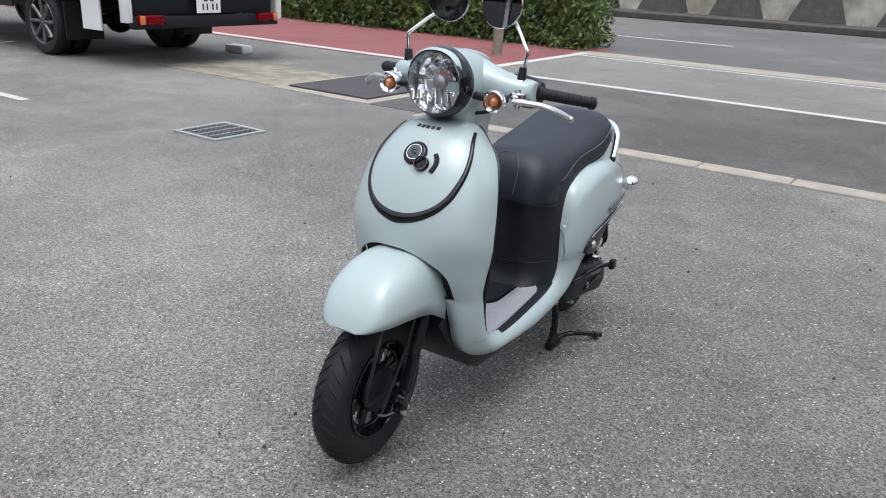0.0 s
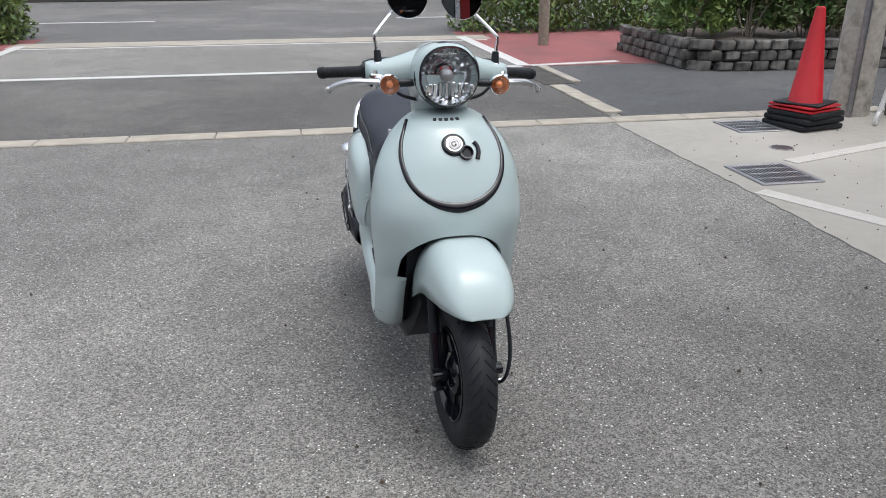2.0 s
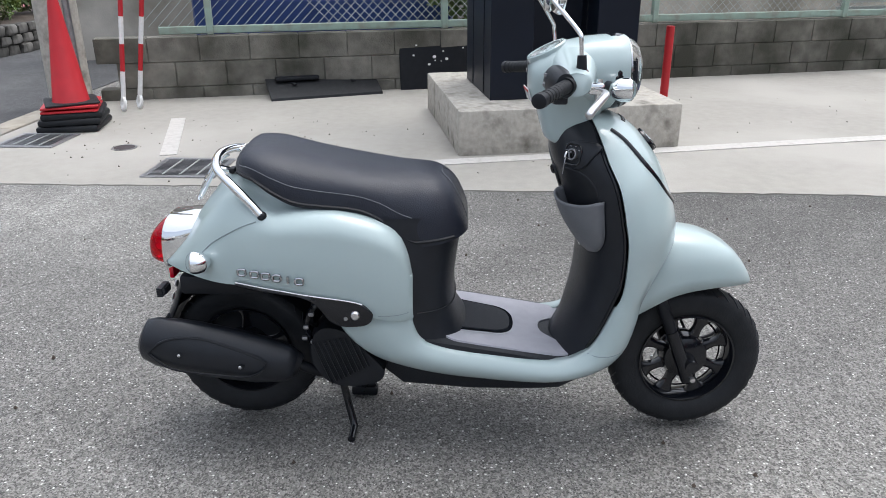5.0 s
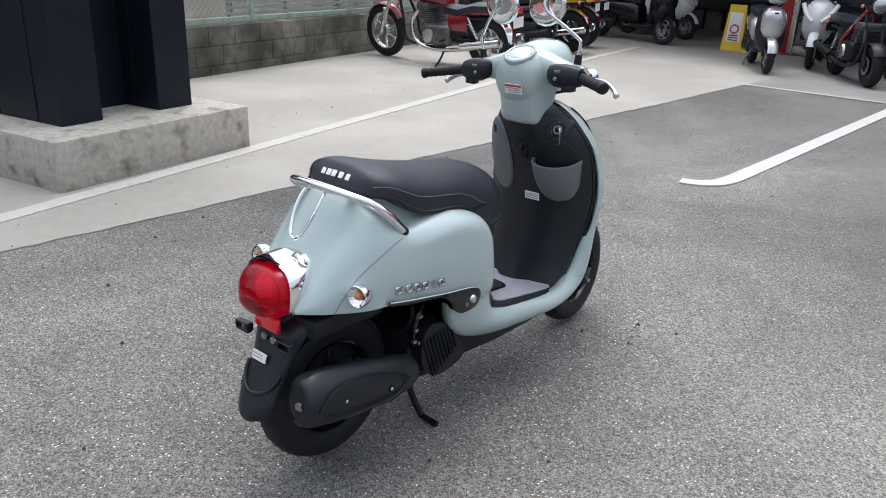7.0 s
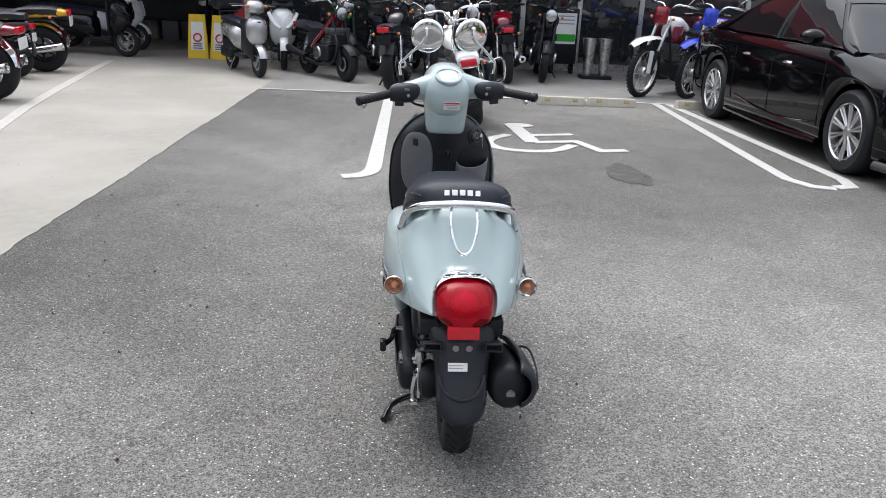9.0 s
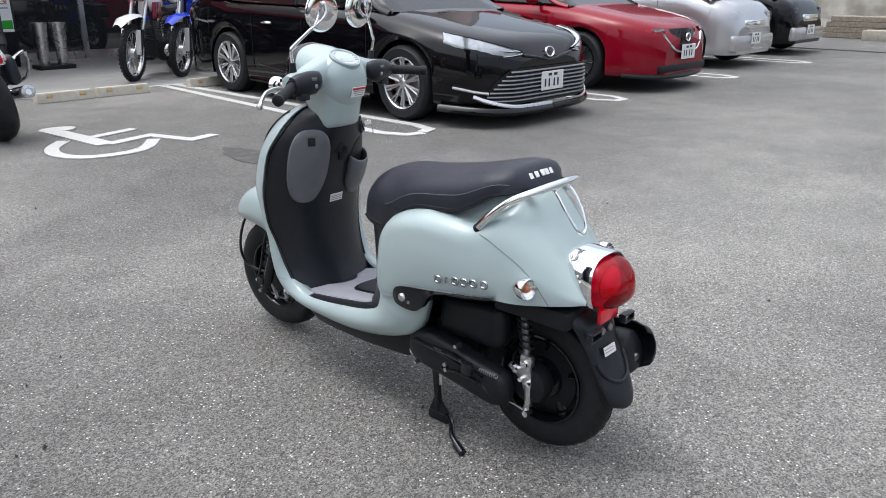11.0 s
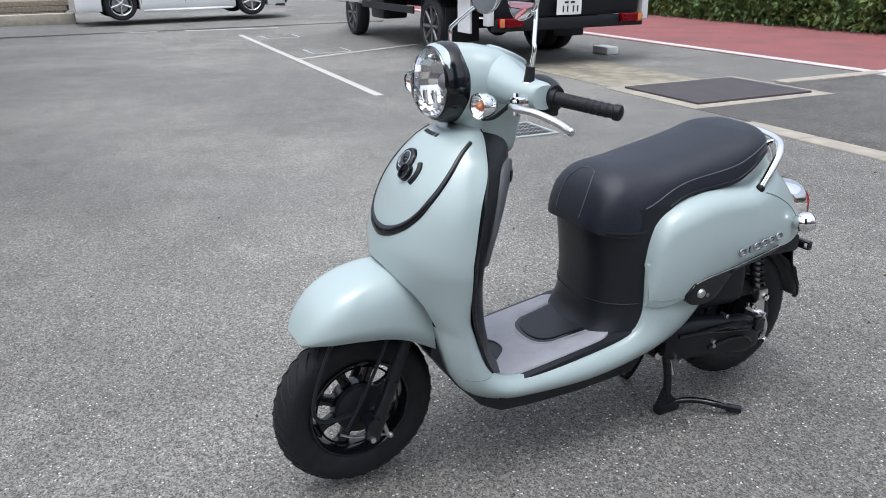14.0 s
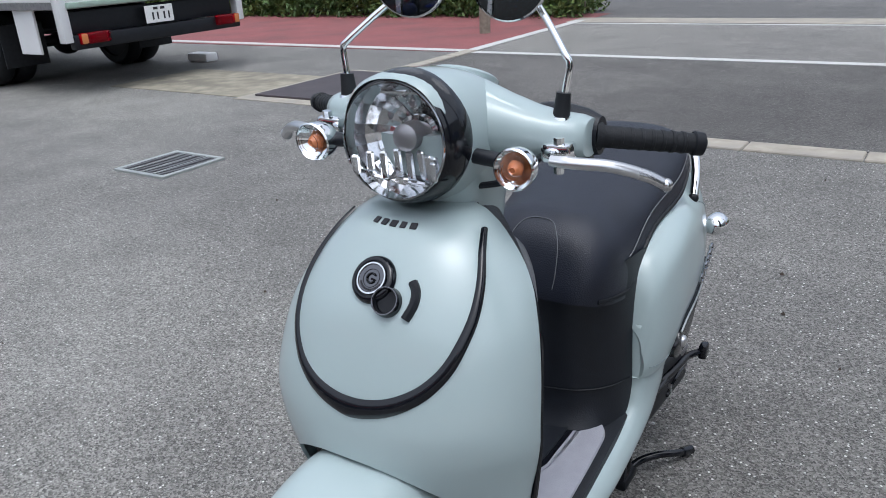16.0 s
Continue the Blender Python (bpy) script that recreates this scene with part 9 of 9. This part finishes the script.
        if mini:
            for s in (1, -1):
                part("frame_beam", tube(B(), [(s * 0.11, 0.36, 0.44), (s * 0.12, 0.48, 0.52), (s * 0.10, 0.66, 0.66), (s * 0.06, 0.86, 0.86)], 0.062, 10, 5, flat=0.6), paint, g, "red painted frame beam")
        else:
            shell([(0.56, th_ - 0.03, 0.07, 0.05), (0.66, th_ + 0.02, 0.12, 0.08), (0.80, th_ + 0.055, tw, 0.11), (0.95, th_ + 0.065, tw, 0.115), (1.06, th_ + 0.05, tw * 0.85, 0.10), (1.14, th_ + 0.02, 0.06, 0.06)], paint, "fuel_tank", g, "painted teardrop fuel tank")
        if not mini:
            part("filler_cap", cyl(B(), (0, 0.86, th_ + 0.16), (0, 0.86, th_ + 0.18), 0.035, 0.032, 20), "chrome", g)
        part("seat", loft(B(), [[(hw * c, y, z - 0.03 * c * c) for c in frange(-1, 1, 9)] + [(hw * 0.9, y, z - 0.1), (-hw * 0.9, y, z - 0.1)] for y, z, hw in ((-0.24, seat_h + 0.05, 0.09), (-0.18, seat_h + 0.07, 0.12), (0.15, seat_h + 0.06, 0.13), (0.35, seat_h + 0.01, 0.14), (0.6, seat_h + 0.02, 0.09))], True, True), "leather", g, "black stepped seat")
        for s in (1, -1):
            part("side_cover", box(B(), s * 0.13, 0.36, seat_h - 0.17, 0.02, 0.28, 0.17, 0.009, m=None), flank or paint, g)
        shell([(-0.36, seat_h - 0.01, 0.04, 0.03), (-0.26, seat_h - 0.005, 0.09, 0.05), (0.0, seat_h - 0.03, 0.115, 0.05), (0.25, seat_h - 0.05, 0.11, 0.04)], flank or paint, "tail_cowl", g)
        part("front_fender", loft(B(), [[((wf * 0.62) * c, wb + (Rf + 0.03 - 0.03 * c * c) * math.cos(a), Rf + (Rf + 0.03 - 0.03 * c * c) * math.sin(a)) for c in frange(-1, 1, 7)] for a in frange(radians(30), radians(150), 14)], False, False), paint if kind != "naked" else "matt_black", g, "front mudguard")
        part("rear_fender", loft(B(), [[((wr_ * 0.62) * c, (Rr + 0.04 - 0.03 * c * c) * math.cos(a), Rr + (Rr + 0.04 - 0.03 * c * c) * math.sin(a)) for c in frange(-1, 1, 7)] for a in frange(radians(60), radians({"cruiser": 128, "standard": 175}.get(kind, 150)), 14)], False, False), {"cruiser": "white_paint", "standard": "chrome", "naked": "matt_black"}[kind], g, "rear mudguard")
        hl_ = part("headlamp", lathe(B(), [(0.0, -0.1), (0.06, -0.09), (0.09, -0.03), (0.095, 0.0), (0.085, 0.012)], facing(Vector((0, head.y + 0.16, head.z - 0.02)), Vector((0, 1, 0))), 28), "chrome" if kind != "naked" else "matt_black", g)
        part("lens", lathe(B(), [(0.085, 0.01), (0.05, 0.025), (0.0, 0.03)], facing(Vector((0, head.y + 0.16, head.z - 0.02)), Vector((0, 1, 0))), 28), "alloy", hl_)
        for s in (1, -1):
            part("gauge", lathe(B(), [(0.0, 0.01), (0.03, 0.01), (0.036, 0.0), (0.03, -0.05), (0.0, -0.06)], facing(Vector((s * 0.05, head.y + 0.02, head.z + 0.1)), Vector((0, -0.7, 0.7)).normalized()), 18), "chrome" if kind != "naked" else "matt_black", g)
    tlp = (0, -0.37, seat_h + 0.0) if kind != "cruiser" else (0, -0.385, Rr * 2 + 0.015)
    part("tail_lamp", box(B(), *tlp, 0.15, 0.05, 0.07, 0.015), "red_reflex", g, "red tail lamp")
    if kind != "cruiser":
        part("plate_holder", box(B(), 0, tlp[1] - 0.01, tlp[2] - 0.12, 0.18, 0.01, 0.11, 0.004, seg=1), "white_label" if kind == "standard" else "matt_black", g, smooth=0)
    part("chain_guard", box(B(), 0.11, 0.3, Rr + 0.1, 0.015, 0.42, 0.05, 0.006), "chrome" if kind == "standard" else "matt_black", g)
    part("side_stand", tube(B(), [(-0.13, 0.55, 0.24), (-0.2, 0.56, 0.12), (-0.27, 0.60, 0.012)], 0.012, 8, 3), "matt_black" if kind != "cruiser" else "chrome", g)
    if kind == "cruiser":
        for s in (1, -1):
            part("saddlebag", box(B(), s * 0.22, 0.12, 0.50, 0.11, 0.36, 0.24, 0.05, seg=3), "leather", g, "black leather saddlebag")
            part("crash_bar", tube(B(), [(s * 0.1, 1.05, 0.55), (s * 0.3, 1.08, 0.5), (s * 0.34, 1.05, 0.34), (s * 0.28, 1.0, 0.2), (s * 0.12, 0.98, 0.2)], 0.014, 8, 4), "chrome", g)
            part("bag_rail", tube(B(), [(s * 0.2, -0.25, 0.62), (s * 0.34, -0.1, 0.62), (s * 0.35, 0.1, 0.4), (s * 0.2, 0.25, 0.36)], 0.012, 8, 4), "chrome", g)
        part("back_rest", box(B(), 0, -0.22, seat_h + 0.22, 0.2, 0.05, 0.2, 0.024), "leather", g, "padded passenger back rest")
        part("sissy_bar", tube(B(), [(0.11, -0.12, seat_h), (0.11, -0.24, seat_h + 0.2), (0.06, -0.26, seat_h + 0.34), (-0.06, -0.26, seat_h + 0.34), (-0.11, -0.24, seat_h + 0.2), (-0.11, -0.12, seat_h)], 0.009, 8, 5), "chrome", g)
        shell([(-0.375, Rr * 2 + 0.02, 0.105, 0.058), (-0.34, Rr * 2 + 0.04, 0.108, 0.066), (-0.22, Rr * 2 + 0.07, 0.110, 0.066), (-0.08, Rr * 2 + 0.09, 0.105, 0.05)], "white_paint", "tail_cover", g, "white painted tail cover")
        part("lamp_frame", box(B(), 0, -0.372, Rr * 2 + 0.015, 0.185, 0.03, 0.10, 0.014), "chrome", g, "chrome frame of the tail lamp")
        part("pillion_pad", box(B(), 0, -0.17, Rr * 2 + 0.155, 0.17, 0.20, 0.05, 0.022, seg=3), "leather", g, "small black pillion pad")
    return g


def step_scooter(label, m, paint, wb=1.2, R=0.2, big=False, group="scooters at the shop", rack=False):
    """A modern scooter that faces +y with its rear tyre over the origin."""
    g = thing("motor_scooter", label, "scooter", m, group)
    k = 1.12 if big else 1.0
    bike_wheel(g, "rear_wheel", (0, 0, R), R, 0.1, "cast", 5, "black_gloss" if big else "alloy")
    bike_wheel(g, "front_wheel", (0, wb, R), R, 0.095, "cast", 5, "alloy")
    part("front_fender", loft(B(), [[(0.06 * c, wb + (R + 0.03 - 0.025 * c * c) * math.cos(a), R + (R + 0.03 - 0.025 * c * c) * math.sin(a)) for c in frange(-1, 1, 7)] for a in frange(radians(15), radians(165), 14)], False, False), paint, g)
    for s in (1, -1):
        part("fork_leg", cyl(B(), (s * 0.07, wb, R), (s * 0.07, wb - 0.14, R + 0.4), 0.02, 0.02, 12), "matt_black", g)
    if not big:
        shell([(wb + 0.07, 0.66, 0.045, 0.06), (wb + 0.05, 0.63, 0.09, 0.13), (wb + 0.01, 0.62, 0.125, 0.17), (wb - 0.05, 0.62, 0.15, 0.20), (wb - 0.09, 0.62, 0.15, 0.21)], paint, "front_shield", g, "painted front shield")
        shell([(wb - 0.04, 0.52, 0.13, 0.22), (wb - 0.08, 0.52, 0.17, 0.26), (wb - 0.16, 0.52, 0.19, 0.28), (wb - 0.2, 0.52, 0.18, 0.27)], "black_plastic", "leg_shield", g, "black leg shield")
        part("badge", box(B(), 0, wb + 0.055, 0.745, 0.05, 0.012, 0.02, 0.004, seg=1), "black_gloss", g)
        part("lower_cover", box(B(), 0, 0.3, 0.38, 0.28, 0.6, 0.16, 0.05, seg=3), "black_plastic", g)
    else:
        shell([(wb + 0.10 * k, 0.56 * k, 0.05, 0.08), (wb + 0.06, 0.58 * k, 0.10 * k, 0.17), (wb - 0.02, 0.58 * k, 0.155 * k, 0.23 * k), (wb - 0.10, 0.56 * k, 0.18 * k, 0.26 * k), (wb - 0.15, 0.55 * k, 0.17 * k, 0.25 * k)], paint, "front_shield", g, "painted front shield")
    part("inner_shield", box(B(), 0, wb - 0.19, 0.55 * k, 0.36 * k, 0.04, 0.46 * k, 0.018), "black_plastic", g)
    part("floor_board", box(B(), 0, wb - 0.42, 0.27, 0.30, 0.44, 0.06, 0.02), "black_plastic", g)
    shell([(wb - 0.52, 0.45, 0.10, 0.16), (wb - 0.62, 0.50, 0.17, 0.18), (0.3, 0.56, 0.17, 0.13), (0.0, 0.59, 0.15, 0.11), (-0.2, 0.62, 0.10, 0.08), (-0.26, 0.63, 0.04, 0.04)], paint, "rear_body", g, "painted rear body")
    part("seat", loft(B(), [[(hw * c, y, z - 0.03 * c * c) for c in frange(-1, 1, 9)] + [(hw * 0.95, y, z - 0.09), (-hw * 0.95, y, z - 0.09)] for y, z, hw in ((-0.2, 0.79, 0.09), (0.0, 0.80, 0.13), (0.3, 0.77, 0.14), (wb - 0.62, 0.74, 0.11), (wb - 0.54, 0.72, 0.06))], True, True), "leather", g, "black seat")
    hz = 0.96 * k
    hd_ = shell([(wb + 0.02, hz - 0.04, 0.05, 0.04), (wb - 0.03, hz - 0.03, 0.12, 0.08), (wb - 0.12, hz, 0.13, 0.08), (wb - 0.2, hz + 0.02, 0.08, 0.05)], paint if not big else "matt_black", "head_cowl", g)
    for s in (1, -1):
        part("grip", cyl(B(), (s * 0.12, wb - 0.13, hz), (s * 0.33, wb - 0.2, hz), 0.017, 0.016, 12), "rubber", g)
        part("lever", tube(B(), [(s * 0.14, wb - 0.08, hz), (s * 0.22, wb - 0.08, hz - 0.005), (s * 0.31, wb - 0.14, hz - 0.01)], 0.006, 6, 3), "alloy", g)
        mi = part("mirror", ball(B(), (s * 0.3, wb - 0.1, hz + 0.2), 0.06, (1.1, 0.3, 0.8), 14, 8), "matt_black", g)
        part("mirror_stem", tube(B(), [(s * 0.16, wb - 0.12, hz + 0.02), (s * 0.22, wb - 0.11, hz + 0.12), (s * 0.29, wb - 0.1, hz + 0.18)], 0.006, 6, 3), "matt_black", mi)
        part("front_indicator", ball(B(), (s * 0.135 * k, wb - 0.03, hz - 0.01), 0.03, (1, 0.8, 0.8), 12, 8), "amber", g)
        if big:
            part("headlamp_eye", tube(B(), [(s * 0.03, wb + 0.10, 0.72), (s * 0.10, wb + 0.07, 0.78), (s * 0.17, wb + 0.0, 0.88)], 0.022, 8, 4), "lens", g)
            part("nose_panel", tube(B(), [(s * 0.05, wb + 0.11, 0.62), (s * 0.14, wb + 0.06, 0.70), (s * 0.21, wb - 0.03, 0.84)], 0.03, 8, 4), paint, g)
    part("headlamp", lathe(B(), [(0.0, -0.06), (0.05, -0.05), (0.075, 0.0), (0.05, 0.018), (0.0, 0.026)], facing(Vector((0, wb + 0.01, hz - 0.04)), Vector((0, 1, 0))), 24), "lens", g)
    if big:
        part("wind_shield", loft(B(), [[(hw * c, y + 0.04 * (1 - c * c), z) for c in frange(-1, 1, 7)] for y, z, hw in ((wb - 0.02, 0.95, 0.16), (wb - 0.07, 1.05, 0.14), (wb - 0.12, 1.15, 0.09))], False, False), "matt_black", g)
    part("engine", box(B(), 0.1, 0.2, 0.27, 0.14, 0.5, 0.16, 0.05, seg=3), "matt_black", g)
    part("silencer", cyl(B(), (-0.15, 0.15, 0.27), (-0.16, -0.22, 0.33), 0.05, 0.055, 16), "matt_black", g)
    part("tail_lamp", box(B(), 0, -0.25, 0.63, 0.14, 0.05, 0.07, 0.015), "red_reflex", g)
    part("rear_mudguard", box(B(), 0, -0.24, 0.42, 0.12, 0.02, 0.3, 0.008, m=None), "black_plastic", g)
    part("number_plate", box(B(), 0, -0.262, 0.5, 0.17, 0.008, 0.1, 0.003, seg=1), "white_label", g, smooth=0)
    part("stand", tube(B(), [(0.1, 0.45, 0.22), (0.15, 0.42, 0.1), (0.16, 0.38, 0.015)], 0.01, 8, 3), "steel", g)
    if rack:
        part("top_box", box(B(), 0, -0.16, 1.0, 0.4, 0.36, 0.28, 0.06, seg=3), "black_plastic", g, "black plastic top box")
        part("rack", box(B(), 0, -0.12, 0.84, 0.24, 0.24, 0.03, 0.008), "matt_black", g)
    return g


def heading(rear, front):
    return pose(rear[0], rear[1], 0.006, 0, 0, math.degrees(math.atan2(-(front[0] - rear[0]), front[1] - rear[1])))


motorcycle("deep red classic motorcycle with chrome exhausts on its side stand", heading((3.32, -3.67), (5.0, -3.62)) @ Matrix.Scale(1.05, 4), 1.62, 0.315, 0.305, 0.10, 0.14, "moto_red", "standard", "cast", "motorcycles along the wall", 0.68, lean=-6)
step_scooter("black and red motor scooter parked by the wall", heading((3.98, -5.55), (5.2, -5.35)), "black_gloss", 1.25, 0.22, group="motorcycles along the wall")
motorcycle("yellow and black motorcycle with a number plate, parked by the wall", heading((3.95, -6.3), (5.3, -6.0)), 1.35, 0.3, 0.3, 0.1, 0.13, "moto_yellow", "standard", "cast", "motorcycles along the wall", 0.78, rim_mat="matt_black", lean=-3)
motorcycle("silver and black motorcycle standing in the row by the wall", heading((4.3, -7.15), (5.7, -6.9)), 1.35, 0.31, 0.31, 0.1, 0.13, "car_silver", "standard", "wire", "motorcycles along the wall", 0.76, lean=-3)
step_scooter("large black motor scooter at the end of the row", heading((5.2, -9.2), (4.0, -8.9)), "black_gloss", 1.5, 0.25, True, "motorcycles along the wall")
step_scooter("white and black motor scooter at the workshop", heading((5.3, -10.4), (3.95, -10.2)), "white_paint", 1.3, 0.23, True, "motorcycles along the wall")
motorcycle("white motorcycle parked in the dark workshop", heading((3.0, -12.2), (3.05, -10.8)), 1.4, 0.3, 0.3, 0.1, 0.13, "white_paint", "naked", "cast", "motorcycles in the workshop", 0.78)
step_scooter("silver motor scooter with a black top box and seat", heading((1.76, -7.64), (1.16, -6.6)), "car_silver", 1.2, 0.215, rack=True)
step_scooter("white motor scooter with twin narrow lamps and dark screen", heading((1.25, -9.0), (1.0, -7.75)), "white_paint", 1.3, 0.24, True)
motorcycle("small black and red mini motorcycle with fat tyres", heading((0.57, -7.42), (-0.07, -6.5)), 1.12, 0.24, 0.24, 0.13, 0.13, "moto_red", "mini", "cast", seat_h=0.70, rim_mat="matt_black", flank="matt_black")
motorcycle("black naked motorcycle seen from behind", heading((-0.72, -5.62), (-0.9, -7.0)), 1.4, 0.3, 0.31, 0.11, 0.15, "black_gloss", "naked", "cast", rim_mat="matt_black", lean=-5)
motorcycle("white cruiser motorcycle with chrome bars and black saddlebags", heading((-1.60, -3.1), (-1.58, -4.75)), 1.65, 0.32, 0.32, 0.11, 0.17, "white_paint", "cruiser", "cast", seat_h=0.68, lean=-11)
motorcycle("black motorcycle with a dark red tank at the shop window", heading((-2.40, -7.1), (-2.45, -8.4)), 1.35, 0.29, 0.3, 0.11, 0.14, "moto_red", "naked", "cast", rim_mat="matt_black", lean=-5)
motorcycle("black motorcycle with green panels at the shop window", heading((0.35, -8.9), (0.0, -7.7)), 1.35, 0.29, 0.3, 0.11, 0.14, "moto_green", "naked", "cast", rim_mat="matt_black")
motorcycle("black motorcycle in the row before the shop window", heading((-0.35, -8.1), (-0.75, -6.75)), 1.38, 0.3, 0.3, 0.11, 0.14, "black_gloss", "naked", "cast", rim_mat="matt_black", lean=-5)
motorcycle("black classic motorcycle close to the shop window", heading((-2.0, -8.9), (-1.75, -7.5)), 1.4, 0.3, 0.3, 0.1, 0.13, "black_gloss", "standard", "wire", lean=-5)
motorcycle("dark grey motorcycle close to the shop window", heading((-3.1, -8.75), (-2.95, -7.4)), 1.38, 0.3, 0.3, 0.11, 0.14, "black_gloss", "naked", "cast", rim_mat="matt_black", lean=-5, flank="steel")
motorcycle("silver grey motorcycle behind the cruiser", heading((-1.0, -8.7), (-1.25, -7.3)), 1.4, 0.3, 0.3, 0.11, 0.14, "car_silver", "naked", "wire", rim_mat="alloy")
motorcycle("white and red off-road motorcycle with knobbly tyres", heading((-5.16, -6.98), (-4.08, -6.05)), 1.42, 0.345, 0.33, 0.08, 0.11, "white_paint", "dirt", "wire", seat_h=0.86, flank="moto_red", lean=-5)
motorcycle("blue off-road motorcycle with knobbly tyres", heading((-5.85, -7.0), (-4.75, -6.08)), 1.42, 0.345, 0.33, 0.08, 0.11, "moto_blue", "dirt", "wire", seat_h=0.86, flank="white_paint", lean=-5)
motorcycle("blue and white motorcycle at the shop window", heading((-5.6, -8.6), (-5.4, -7.2)), 1.4, 0.32, 0.32, 0.1, 0.13, "moto_blue", "naked", "cast")
motorcycle("dark motorcycle behind the shop window", heading((-3.4, -11.2), (-3.3, -9.95)), 1.35, 0.3, 0.3, 0.1, 0.13, "black_gloss", "naked", "cast", "motorcycles in the shop")
us = thing("umbrella_stand", "pair of bright steel cylinders on a dark base by the door", "umbrella stand", pose(-3.98, -8.3, 0.006))
part("base", box(B(), 0, 0, 0.03, 0.5, 0.32, 0.06, 0.01), "matt_black", us)
for s in (1, -1):
    part("sleeve", lathe(B(), [(0.07, 0.06), (0.085, 0.3), (0.11, 0.62), (0.115, 0.64), (0.105, 0.64)], Matrix.Translation((s * 0.13, 0, 0)), 24), "alloy", us)
sb = thing("poster_stand", "dark notice stand with a pale printed poster", "notice stand", pose(-3.55, -8.9, 0.006, 0, 0, 8))
part("panel", box(B(), 0, 0, 0.62, 0.44, 0.03, 0.9, 0.01), "matt_black", sb)
part("poster", box(B(), 0, 0.018, 0.75, 0.36, 0.006, 0.5), "white_label", sb, "pale printed poster with green bars", smooth=0)
part("poster_band", box(B(), 0, 0.023, 0.6, 0.34, 0.004, 0.12), "moto_green", sb, smooth=0)
for i in range(3):
    part("print_bar", box(B(), 0, 0.023, 0.95 - 0.06 * i, 0.28, 0.004, 0.02), "grey_print", sb, smooth=0)
for s in (1, -1):
    part("leg", box(B(), s * 0.18, -0.08, 0.2, 0.025, 0.2, 0.4, 0.004, seg=1), "matt_black", sb, smooth=0)
